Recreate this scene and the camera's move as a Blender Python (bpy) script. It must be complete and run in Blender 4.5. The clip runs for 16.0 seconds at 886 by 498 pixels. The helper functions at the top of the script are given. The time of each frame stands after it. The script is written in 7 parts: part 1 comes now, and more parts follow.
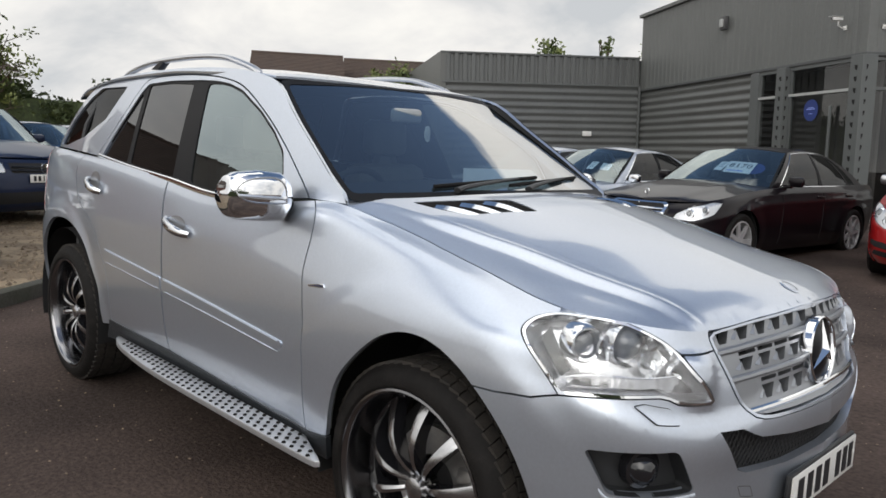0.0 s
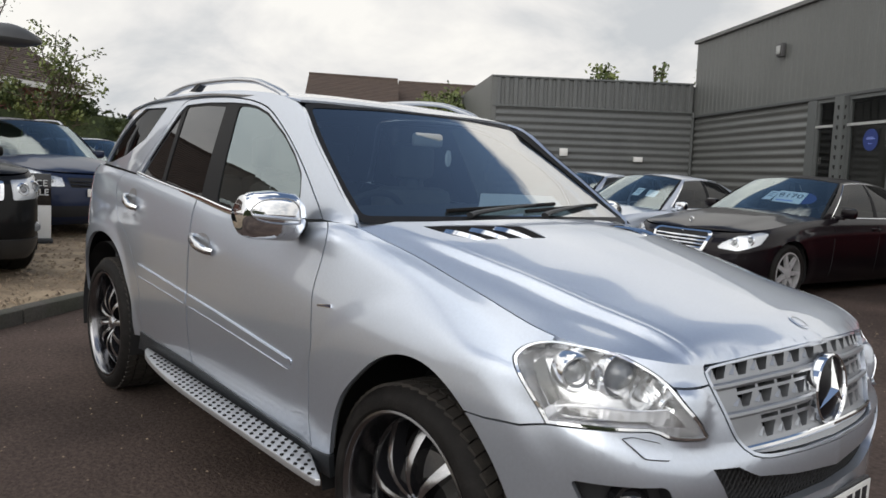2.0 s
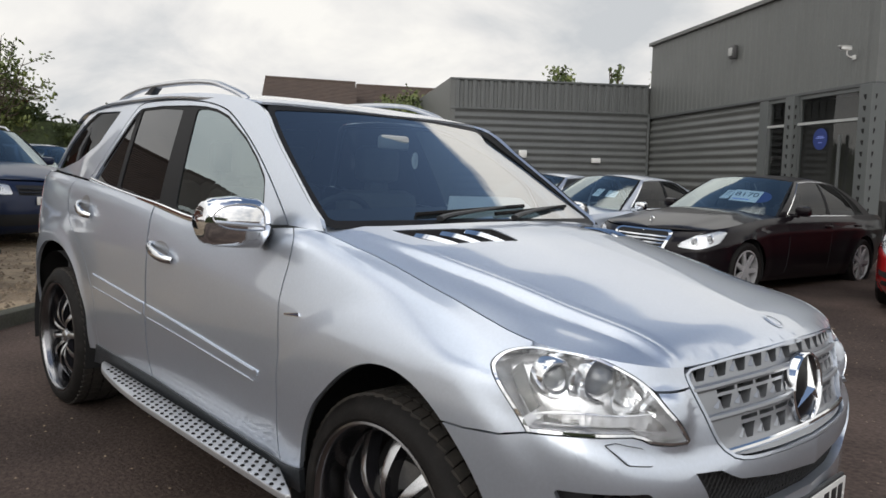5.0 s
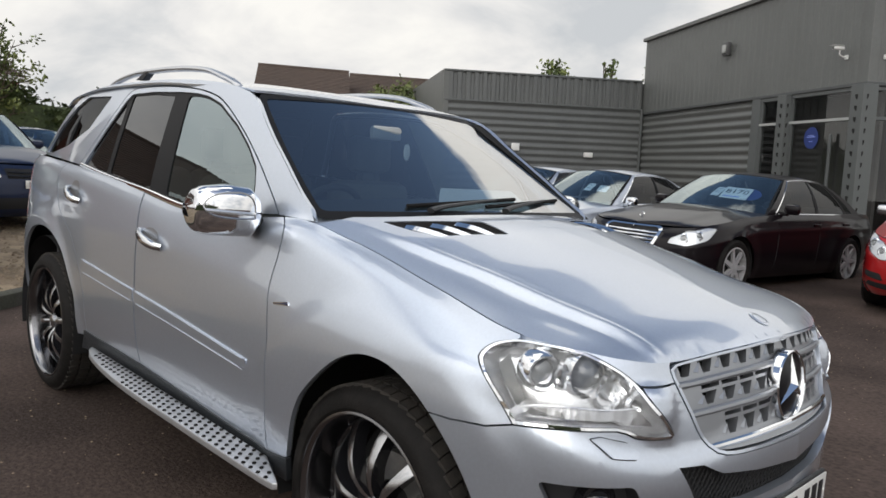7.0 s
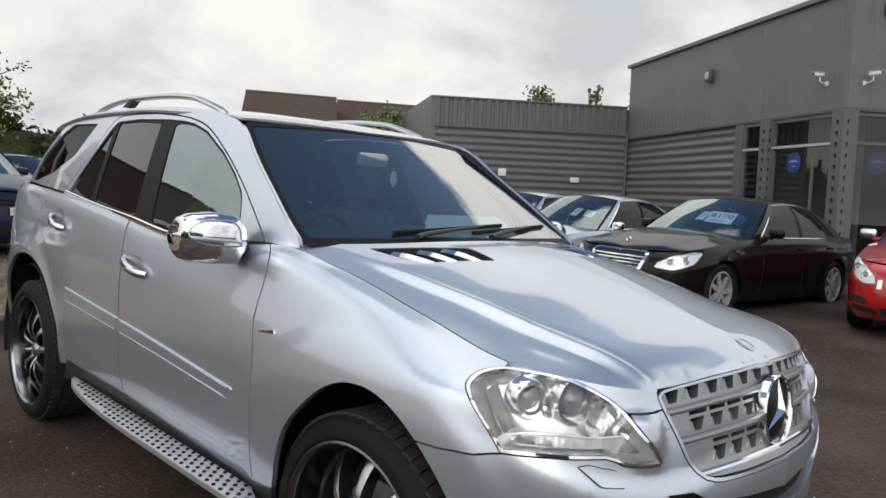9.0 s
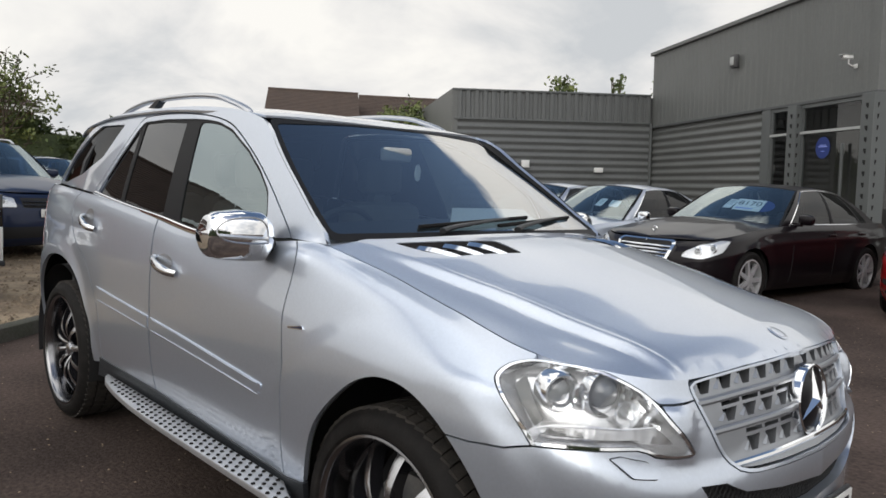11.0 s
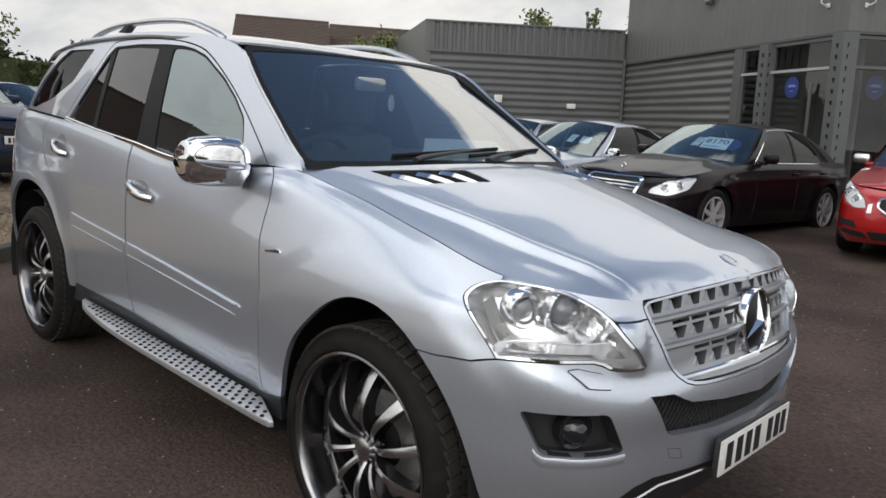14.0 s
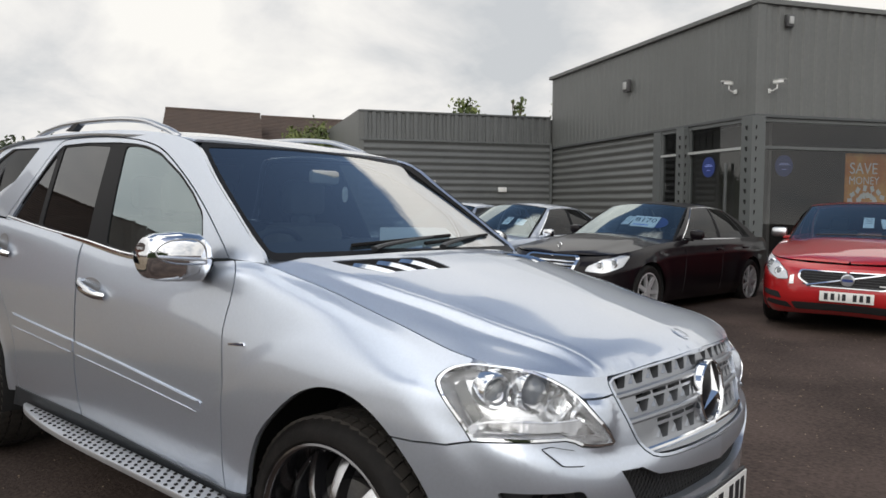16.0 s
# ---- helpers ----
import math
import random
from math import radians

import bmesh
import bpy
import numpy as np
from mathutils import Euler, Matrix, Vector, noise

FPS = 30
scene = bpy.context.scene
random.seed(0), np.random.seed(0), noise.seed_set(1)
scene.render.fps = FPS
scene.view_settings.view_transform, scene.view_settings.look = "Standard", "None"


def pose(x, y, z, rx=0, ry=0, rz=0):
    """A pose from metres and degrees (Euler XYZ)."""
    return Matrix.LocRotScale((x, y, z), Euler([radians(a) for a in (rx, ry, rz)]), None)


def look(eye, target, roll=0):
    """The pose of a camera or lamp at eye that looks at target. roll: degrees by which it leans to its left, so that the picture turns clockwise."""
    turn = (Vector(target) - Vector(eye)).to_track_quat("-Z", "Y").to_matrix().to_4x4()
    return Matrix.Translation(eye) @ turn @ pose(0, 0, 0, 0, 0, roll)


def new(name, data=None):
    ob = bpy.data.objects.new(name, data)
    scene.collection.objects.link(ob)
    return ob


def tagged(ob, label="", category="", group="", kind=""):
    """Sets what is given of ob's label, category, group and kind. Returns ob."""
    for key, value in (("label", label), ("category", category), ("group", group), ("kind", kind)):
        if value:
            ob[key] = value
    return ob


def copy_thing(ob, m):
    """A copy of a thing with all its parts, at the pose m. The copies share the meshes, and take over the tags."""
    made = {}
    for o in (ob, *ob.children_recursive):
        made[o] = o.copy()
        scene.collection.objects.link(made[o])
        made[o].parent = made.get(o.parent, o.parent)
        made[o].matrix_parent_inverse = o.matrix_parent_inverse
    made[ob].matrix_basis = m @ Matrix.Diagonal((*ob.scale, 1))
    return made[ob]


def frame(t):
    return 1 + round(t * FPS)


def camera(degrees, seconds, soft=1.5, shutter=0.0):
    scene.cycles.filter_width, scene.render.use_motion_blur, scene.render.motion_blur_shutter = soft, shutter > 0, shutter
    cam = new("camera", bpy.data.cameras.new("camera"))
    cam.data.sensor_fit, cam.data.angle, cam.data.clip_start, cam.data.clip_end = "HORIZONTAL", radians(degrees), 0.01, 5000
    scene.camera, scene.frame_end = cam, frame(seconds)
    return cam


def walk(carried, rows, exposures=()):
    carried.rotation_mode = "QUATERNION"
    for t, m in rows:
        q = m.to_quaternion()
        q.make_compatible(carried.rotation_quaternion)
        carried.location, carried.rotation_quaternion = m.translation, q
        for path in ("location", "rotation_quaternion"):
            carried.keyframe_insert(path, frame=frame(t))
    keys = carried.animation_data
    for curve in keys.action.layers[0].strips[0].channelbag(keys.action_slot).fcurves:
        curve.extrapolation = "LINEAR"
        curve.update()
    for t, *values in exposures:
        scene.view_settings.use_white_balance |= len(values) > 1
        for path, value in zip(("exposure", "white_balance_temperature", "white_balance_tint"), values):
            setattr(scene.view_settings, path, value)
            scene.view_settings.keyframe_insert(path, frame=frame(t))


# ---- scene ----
cam = camera(61.6, 16.0, soft=1.6)
PATH = [
    (0, (1.556, -2.328, 1.393), (0.144, -0.938, 1.125), 2.3),
    (0.5, (1.572, -2.32, 1.403), (0.175, -0.918, 1.114), 2.7),
    (1, (1.617, -2.284, 1.414), (0.197, -0.903, 1.141), 3.6),
    (1.5, (1.648, -2.251, 1.414), (0.161, -0.934, 1.183), 3.9),
    (2, (1.663, -2.235, 1.409), (0.152, -0.943, 1.193), 3.4),
    (2.5, (1.657, -2.234, 1.413), (0.162, -0.923, 1.195), 2.2),
    (3, (1.626, -2.231, 1.414), (0.159, -0.887, 1.209), 2.2),
    (3.5, (1.604, -2.214, 1.409), (0.144, -0.86, 1.224), 2.8),
    (4, (1.596, -2.212, 1.404), (0.141, -0.851, 1.227), 2.7),
    (4.5, (1.595, -2.219, 1.405), (0.148, -0.852, 1.21), 2.6),
    (7, (1.602, -2.225, 1.409), (0.181, -0.836, 1.185), 3.9),
    (7.5, (1.603, -2.232, 1.412), (0.193, -0.828, 1.206), 4.3),
    (8, (1.601, -2.234, 1.411), (0.198, -0.82, 1.229), 4.3),
    (8.5, (1.603, -2.229, 1.412), (0.202, -0.812, 1.246), 3.5),
    (9, (1.602, -2.22, 1.414), (0.196, -0.806, 1.259), 3.7),
    (11.3, (1.596, -2.224, 1.414), (0.146, -0.859, 1.235), 2.4),
    (11.5, (1.602, -2.229, 1.415), (0.161, -0.855, 1.23), 2.5),
    (12, (1.616, -2.242, 1.415), (0.192, -0.852, 1.214), 2.6),
    (12.5, (1.602, -2.261, 1.411), (0.203, -0.849, 1.193), 2.9),
    (13, (1.563, -2.299, 1.392), (0.238, -0.823, 1.137), 2.7),
    (13.5, (1.575, -2.301, 1.4), (0.273, -0.817, 1.079), 3.0),
    (14, (1.666, -2.294, 1.399), (0.294, -0.881, 1.055), 3.5),
    (14.5, (1.699, -2.294, 1.403), (0.281, -0.924, 1.069), 2.9),
    (15, (1.659, -2.348, 1.409), (0.302, -0.9, 1.161), 1.5),
    (15.5, (1.638, -2.395, 1.415), (0.346, -0.877, 1.254), 1.2),
    (16, (1.645, -2.404, 1.411), (0.376, -0.862, 1.298), 1.9),
]
walk(cam, [(t, look(eye, target, roll)) for t, eye, target, roll in PATH])

# ---- sky and sun ----
SUN_ELEV, SUN_ROT = radians(29), radians(148)
world = bpy.data.worlds.new("sky")
scene.world = world
world.use_nodes = True
wn, wl = world.node_tree.nodes, world.node_tree.links
wn.clear()


def wnode(kind, **kw):
    n = wn.new(kind)
    for k, v in kw.items():
        n.inputs[k].default_value = v
    return n


def wmath(op, a, b=None):
    n = wn.new("ShaderNodeMath")
    n.operation = op
    for k, v in enumerate((a, b)):
        if v is None:
            continue
        if isinstance(v, (int, float)):
            n.inputs[k].default_value = v
        else:
            wl.new(v, n.inputs[k])
    return n.outputs[0]


sky = wn.new("ShaderNodeTexSky")
sky.sky_type, sky.sun_disc = "NISHITA", False
sky.sun_elevation, sky.sun_rotation = SUN_ELEV, SUN_ROT
sky.air_density, sky.dust_density = 1.0, 2.0
skyscale = wn.new("ShaderNodeMix")
skyscale.data_type = "RGBA"
skyscale.blend_type = "MULTIPLY"
skyscale.inputs["Factor"].default_value = 1
skyscale.inputs["B"].default_value = (0.15, 0.15, 0.15, 1)
wl.new(sky.outputs[0], skyscale.inputs["A"])
coord = wn.new("ShaderNodeTexCoord")
sep = wn.new("ShaderNodeSeparateXYZ")
wl.new(coord.outputs["Generated"], sep.inputs[0])
lift = wmath("ADD", wmath("ABSOLUTE", sep.outputs[2]), 0.42)
flat = wn.new("ShaderNodeCombineXYZ")
wl.new(wmath("DIVIDE", sep.outputs[0], lift), flat.inputs[0])
wl.new(wmath("DIVIDE", sep.outputs[1], lift), flat.inputs[1])
cover = wnode("ShaderNodeTexNoise", Scale=1.7, Detail=7.0, Roughness=0.5, Distortion=0.0)
shade = wnode("ShaderNodeTexNoise", Scale=2.3, Detail=8.0, Roughness=0.55, Distortion=0.3)
drift = wn.new("ShaderNodeVectorMath")
drift.operation = "ADD"
wl.new(flat.outputs[0], drift.inputs[0])
drift.inputs[1].default_value = (2.77, 12.82, 2.4)
for n in (cover, shade):
    wl.new(drift.outputs[0], n.inputs["Vector"])
mask = wn.new("ShaderNodeValToRGB")
mask.color_ramp.elements[0].position, mask.color_ramp.elements[1].position = 0.465, 0.515
# more open sky towards the zenith
openness = wmath("MINIMUM", wmath("MULTIPLY", wmath("SUBTRACT", sep.outputs[2], 0.57), 1.4), 0.16)
cloud = wn.new("ShaderNodeValToRGB")
cloud.color_ramp.elements[0].position, cloud.color_ramp.elements[0].color = 0.34, (0.64, 0.665, 0.69, 1)
cloud.color_ramp.elements[1].position, cloud.color_ramp.elements[1].color = 0.60, (1.04, 1.02, 0.975, 1)
mid = cloud.color_ramp.elements.new(0.49)
mid.color = (0.90, 0.89, 0.875, 1)
wl.new(shade.outputs[0], cloud.inputs[0])
both = wn.new("ShaderNodeMix")
both.data_type = "RGBA"
wl.new(mask.outputs[0], both.inputs["Factor"])
wl.new(skyscale.outputs["Result"], both.inputs["A"])
wl.new(cloud.outputs[0], both.inputs["B"])
# clouds are brighter round the veiled sun
sd = wn.new("ShaderNodeVectorMath")
sd.operation = "DOT_PRODUCT"
wl.new(coord.outputs["Generated"], sd.inputs[0])
sd.inputs[1].default_value = Vector((4.0, -6.5, 4.0)).normalized()
# the cloud bank is thickest round the veiled sun
bank = wmath("MULTIPLY", wmath("POWER", wmath("MAXIMUM", sd.outputs["Value"], 0.0), 2.0), 0.10)
wl.new(wmath("ADD", wmath("SUBTRACT", wmath("ADD", cover.outputs[0], 0.06), wmath("MAXIMUM", openness, -0.22)), bank), mask.inputs[0])
glow = wmath("MULTIPLY_ADD", wmath("POWER", wmath("MAXIMUM", sd.outputs["Value"], 0.0), 3.0), 0.65)
glow.node.inputs[2].default_value = 0.94
# cloud tops grow brighter above the haze of the horizon
glow = wmath("MULTIPLY", glow, wmath("ADD", wmath("MULTIPLY", wmath("MAXIMUM", wmath("SUBTRACT", sep.outputs[2], 0.26), 0.0), 1.6), 1.0))
lit = wn.new("ShaderNodeVectorMath")
lit.operation = "SCALE"
wl.new(cloud.outputs[0], lit.inputs[0])
wl.new(glow, lit.inputs["Scale"])
wl.new(lit.outputs[0], both.inputs["B"])
back = wnode("ShaderNodeBackground", Strength=1.0)
wl.new(both.outputs["Result"], back.inputs[0])
wl.new(back.outputs[0], wn.new("ShaderNodeOutputWorld").inputs[0])

sun = new("sun", bpy.data.lights.new("sun", "SUN"))
sun.data.energy, sun.data.angle, sun.data.color = 0.6, radians(45), (1.0, 0.96, 0.9)
sun.matrix_world = look((4.0, -6.5, 4.2), (0, 0, 0))

# ---- materials ----
def material(name, colour, rough=0.5, metal=0.0, coat=0.0, vary=0.0, scale=8.0, bump=0.0, bump_scale=60.0, spec=0.5, second=None, mix_lo=0.4, mix_hi=0.6, piece=0.0, fine=None):
    """A node material: base colour with grain at two scales, optional second colour, relief and clear coat."""
    m = bpy.data.materials.new(name)
    m.use_nodes = True
    nt = m.node_tree
    b = nt.nodes["Principled BSDF"]
    b.inputs["Roughness"].default_value = rough
    b.inputs["Metallic"].default_value = metal
    b.inputs["Coat Weight"].default_value = coat
    b.inputs["Coat Roughness"].default_value = 0.03
    b.inputs["Specular IOR Level"].default_value = spec
    b.inputs["Base Color"].default_value = (*colour, 1)
    tc = nt.nodes.new("ShaderNodeTexCoord")
    if vary or second or piece:
        n1 = nt.nodes.new("ShaderNodeTexNoise")
        n1.inputs["Scale"].default_value, n1.inputs["Detail"].default_value = scale, 6
        n2 = nt.nodes.new("ShaderNodeTexNoise")
        n2.inputs["Scale"].default_value, n2.inputs["Detail"].default_value = fine or scale * 14, 4
        for n in (n1, n2):
            nt.links.new(tc.outputs["Object"], n.inputs["Vector"])
        base = nt.nodes.new("ShaderNodeMix")
        base.data_type = "RGBA"
        base.inputs["A"].default_value = (*colour, 1)
        base.inputs["B"].default_value = (*(second or colour), 1)
        ramp = nt.nodes.new("ShaderNodeMapRange")
        ramp.inputs["From Min"].default_value, ramp.inputs["From Max"].default_value = mix_lo, mix_hi
        nt.links.new(n1.outputs[0], ramp.inputs["Value"])
        nt.links.new(ramp.outputs[0], base.inputs["Factor"])
        mul = nt.nodes.new("ShaderNodeMath")
        mul.operation = "ADD"
        nt.links.new(n1.outputs[0], mul.inputs[0])
        nt.links.new(n2.outputs[0], mul.inputs[1])
        rng = nt.nodes.new("ShaderNodeMapRange")
        rng.inputs["From Min"].default_value, rng.inputs["From Max"].default_value = 0.7, 1.3
        rng.inputs["To Min"].default_value, rng.inputs["To Max"].default_value = 1 - vary, 1 + vary
        nt.links.new(mul.outputs[0], rng.inputs["Value"])
        out = rng.outputs[0]
        if piece:
            oi = nt.nodes.new("ShaderNodeObjectInfo")
            r2 = nt.nodes.new("ShaderNodeMapRange")
            r2.inputs["To Min"].default_value, r2.inputs["To Max"].default_value = 1 - piece, 1 + piece
            nt.links.new(oi.outputs["Random"], r2.inputs["Value"])
            mm = nt.nodes.new("ShaderNodeMath")
            mm.operation = "MULTIPLY"
            nt.links.new(out, mm.inputs[0])
            nt.links.new(r2.outputs[0], mm.inputs[1])
            out = mm.outputs[0]
        hsv = nt.nodes.new("ShaderNodeHueSaturation")
        nt.links.new(base.outputs["Result"], hsv.inputs["Color"])
        nt.links.new(out, hsv.inputs["Value"])
        nt.links.new(hsv.outputs[0], b.inputs["Base Color"])
    if bump:
        n3 = nt.nodes.new("ShaderNodeTexNoise")
        n3.inputs["Scale"].default_value, n3.inputs["Detail"].default_value = bump_scale, 5
        nt.links.new(tc.outputs["Object"], n3.inputs["Vector"])
        bp = nt.nodes.new("ShaderNodeBump")
        bp.inputs["Strength"].default_value, bp.inputs["Distance"].default_value = bump, 0.01
        nt.links.new(n3.outputs[0], bp.inputs["Height"])
        nt.links.new(bp.outputs[0], b.inputs["Normal"])
    return m


def glass_material(name, tint, clear, rough=0.0, gloss=0.085, edge=0.90, sheen=(1, 1, 1)):
    """Thin window glass: a tinted see-through sheet with a Fresnel gloss."""
    m = bpy.data.materials.new(name)
    m.use_nodes = True
    nt = m.node_tree
    nt.nodes.clear()
    t = nt.nodes.new("ShaderNodeBsdfTransparent")
    t.inputs[0].default_value = (tint[0] * clear, tint[1] * clear, tint[2] * clear, 1)
    g = nt.nodes.new("ShaderNodeBsdfGlossy")
    g.inputs["Roughness"].default_value = rough
    g.inputs["Color"].default_value = (*sheen, 1)
    f = nt.nodes.new("ShaderNodeLayerWeight")
    f.inputs["Blend"].default_value = 0.5
    pw = nt.nodes.new("ShaderNodeMath")
    pw.operation = "POWER"
    pw.inputs[1].default_value = 4.0
    nt.links.new(f.outputs["Facing"], pw.inputs[0])
    ad = nt.nodes.new("ShaderNodeMath")
    ad.operation = "MULTIPLY_ADD"
    ad.inputs[1].default_value, ad.inputs[2].default_value = edge, gloss
    nt.links.new(pw.outputs[0], ad.inputs[0])
    mx = nt.nodes.new("ShaderNodeMixShader")
    nt.links.new(ad.outputs[0], mx.inputs[0])
    nt.links.new(t.outputs[0], mx.inputs[1])
    nt.links.new(g.outputs[0], mx.inputs[2])
    nt.links.new(mx.outputs[0], nt.nodes.new("ShaderNodeOutputMaterial").inputs[0])
    return m


def flake_paint(name, colour, metal, rough, flake=0.10, ior=1.5, coat=1.0, spec=0.5):
    """Clear-coated metallic car paint with fine flakes."""
    m = material(name, colour, rough, metal, coat, vary=flake, scale=120.0, spec=spec)
    m.node_tree.nodes["Principled BSDF"].inputs["Coat Roughness"].default_value = 0.02
    m.node_tree.nodes["Principled BSDF"].inputs["Coat IOR"].default_value = ior
    return m


M = {}
M["silver"] = flake_paint("silver_paint", (0.595, 0.648, 0.735), 0.84, 0.37, 0.04, 1.7)
M["shell"] = material("shell_black", (0.012, 0.012, 0.013), 0.8)
M["trim"] = material("black_trim", (0.022, 0.023, 0.025), 0.45, bump=0.1, bump_scale=300)
M["gloss_black"] = material("gloss_black", (0.012, 0.012, 0.014), 0.12, coat=0.6)
M["grey_plastic"] = material("grey_plastic", (0.022, 0.025, 0.029), 0.5, vary=0.1, scale=20, bump=0.15, bump_scale=250)
M["chrome"] = material("chrome", (0.82, 0.83, 0.85), 0.06, 1.0)
M["satin"] = material("satin_metal", (0.62, 0.63, 0.65), 0.28, 1.0, vary=0.06, scale=30)
M["grille_silver"] = material("grille_silver_paint", (0.34, 0.355, 0.38), 0.4, 0.75, 0.2)
M["rubber"] = material("tyre_rubber", (0.009, 0.008, 0.0075), 0.7, vary=0.25, scale=18, bump=0.2, bump_scale=120, spec=0.2, second=(0.016, 0.014, 0.013), mix_lo=0.5, mix_hi=0.85)
M["tread"] = material("dusty_tread", (0.040, 0.034, 0.029), 0.85, vary=0.4, scale=25, second=(0.02, 0.018, 0.016))
M["alloy"] = material("machined_alloy", (0.46, 0.46, 0.47), 0.25, 1.0, vary=0.08, scale=25)
M["alloy_lip"] = material("polished_lip", (0.26, 0.26, 0.27), 0.2, 1.0, vary=0.06, scale=10)
M["alloy_paint"] = material("painted_alloy", (0.42, 0.42, 0.43), 0.4, 0.3, vary=0.06, scale=20)
M["disc"] = material("brake_disc", (0.35, 0.34, 0.33), 0.4, 0.9, vary=0.15, scale=30)
M["windscreen"] = glass_material("windscreen_glass", (0.72, 0.90, 0.98), 0.56, gloss=0.24)
M["side_glass"] = glass_material("tinted_side_glass", (0.80, 0.90, 0.88), 0.45, gloss=0.28, sheen=(0.84, 0.97, 1.0))
M["dark_glass"] = glass_material("privacy_glass", (0.7, 0.72, 0.75), 0.035, gloss=0.07)
M["rear_glass"] = glass_material("luggage_privacy_glass", (0.7, 0.72, 0.75), 0.03, gloss=0.035, edge=0.25)
M["lens"] = glass_material("lamp_lens", (0.98, 0.99, 1.0), 0.98, gloss=0.05)
M["lamp_white"] = material("lamp_reflector", (0.90, 0.91, 0.92), 0.12, 0.95)
M["lamp_grey"] = material("lamp_bezel", (0.62, 0.63, 0.65), 0.3, 0.6)


def faceted(name, colour, scale, depth, stretch=(1, 1, 1)):
    """A bright lamp reflector pressed into many small mirror facets."""
    m = material(name, colour, 0.24, 0.75)
    nt = m.node_tree
    mp = nt.nodes.new("ShaderNodeMapping")
    mp.inputs["Scale"].default_value = stretch
    vo = nt.nodes.new("ShaderNodeTexVoronoi")
    vo.inputs["Scale"].default_value = scale
    bp = nt.nodes.new("ShaderNodeBump")
    bp.inputs["Strength"].default_value, bp.inputs["Distance"].default_value = 1.0, depth
    tc = next(n for n in nt.nodes if n.type == "TEX_COORD")
    nt.links.new(tc.outputs["Object"], mp.inputs["Vector"])
    nt.links.new(mp.outputs[0], vo.inputs["Vector"])
    nt.links.new(vo.outputs["Distance"], bp.inputs["Height"])
    nt.links.new(bp.outputs[0], nt.nodes["Principled BSDF"].inputs["Normal"])
    return m


M["lamp_facet"] = faceted("faceted_reflector", (0.78, 0.79, 0.80), 55.0, 0.002, (1, 1, 0.6))
M["lamp_rib"] = faceted("ribbed_reflector", (0.52, 0.52, 0.53), 70.0, 0.003, (1, 1, 0.25))
M["lamp_bowl"] = faceted("lamp_bowl_silver", (0.80, 0.80, 0.81), 30.0, 0.0018, (1, 1, 0.5))
M["pillar_black"] = material("satin_black_trim", (0.014, 0.014, 0.015), 0.5, spec=0.12)
M["badge_black"] = material("badge_black", (0.008, 0.008, 0.01), 0.3, spec=0.25)
M["lamp_ball"] = material("projector_lens", (0.16, 0.17, 0.18), 0.05, 0.0, 1.0)
M["mirror_grey"] = material("mirror_back_grey", (0.34, 0.36, 0.37), 0.4)
M["seat"] = material("grey_leather", (0.14, 0.14, 0.135), 0.6, vary=0.15, scale=10)
M["dash"] = material("dashboard_black", (0.030, 0.031, 0.034), 0.6, bump=0.2, bump_scale=200)
M["liner"] = material("roof_lining", (0.12, 0.12, 0.125), 0.9)
M["paper"] = material("white_paper", (0.78, 0.80, 0.80), 0.6, vary=0.03, scale=6)
M["plate"] = material("plate_white", (0.74, 0.73, 0.70), 0.4, vary=0.05, scale=20)
M["ink"] = material("black_ink", (0.015, 0.015, 0.018), 0.5)
M["asphalt"] = material("worn_asphalt", (0.063, 0.048, 0.0415), 0.95, vary=0.42, fine=40, scale=0.55, bump=0.9, bump_scale=60, spec=0.08, second=(0.090, 0.067, 0.057), mix_lo=0.38, mix_hi=0.60)
M["gravel"] = material("gravel_base", (0.21, 0.155, 0.10), 0.95, vary=0.3, scale=2.5, bump=0.8, bump_scale=40, second=(0.30, 0.23, 0.15))
M["stone"] = material("gravel_stone", (0.30, 0.23, 0.155), 0.9, vary=0.4, scale=5, second=(0.16, 0.12, 0.085))
M["kerb"] = material("concrete_kerb", (0.085, 0.077, 0.066), 0.9, vary=0.3, scale=3, bump=0.4, bump_scale=60, second=(0.05, 0.05, 0.036))
M["clad"] = material("grey_green_cladding", (0.134, 0.139, 0.134), 0.5, vary=0.08, scale=0.9, bump=0.05, bump_scale=8)
M["clad_dark"] = material("grey_cladding", (0.118, 0.124, 0.123), 0.5, vary=0.10, scale=1.1, bump=0.05, bump_scale=8)
M["frame_dark"] = material("dark_grey_trim", (0.075, 0.08, 0.081), 0.5, vary=0.06, scale=4)
M["frame_grey"] = material("grey_steel_paint", (0.108, 0.116, 0.115), 0.45, vary=0.06, scale=4)
M["transom_grey"] = material("pale_grey_strip", (0.42, 0.43, 0.42), 0.5, vary=0.05, scale=4)
M["hole"] = material("dark_hole", (0.012, 0.012, 0.012), 0.9)
M["shop_glass"] = glass_material("showroom_glass", (0.78, 0.82, 0.82), 0.55, gloss=0.06, edge=0.55)
M["room_wall"] = material("showroom_partition", (0.17, 0.16, 0.155), 0.8, vary=0.15, scale=1.5)
# near-black colour holds the dimness of the room behind the glass
M["room"] = material("showroom_inside_shade", (0.016, 0.016, 0.017), 0.8, vary=0.2, scale=1)
M["blue_sign"] = material("blue_vinyl", (0.018, 0.04, 0.19), 0.4, vary=0.08, scale=5)
M["blue_ink"] = material("pale_blue_ink", (0.25, 0.32, 0.75), 0.5)
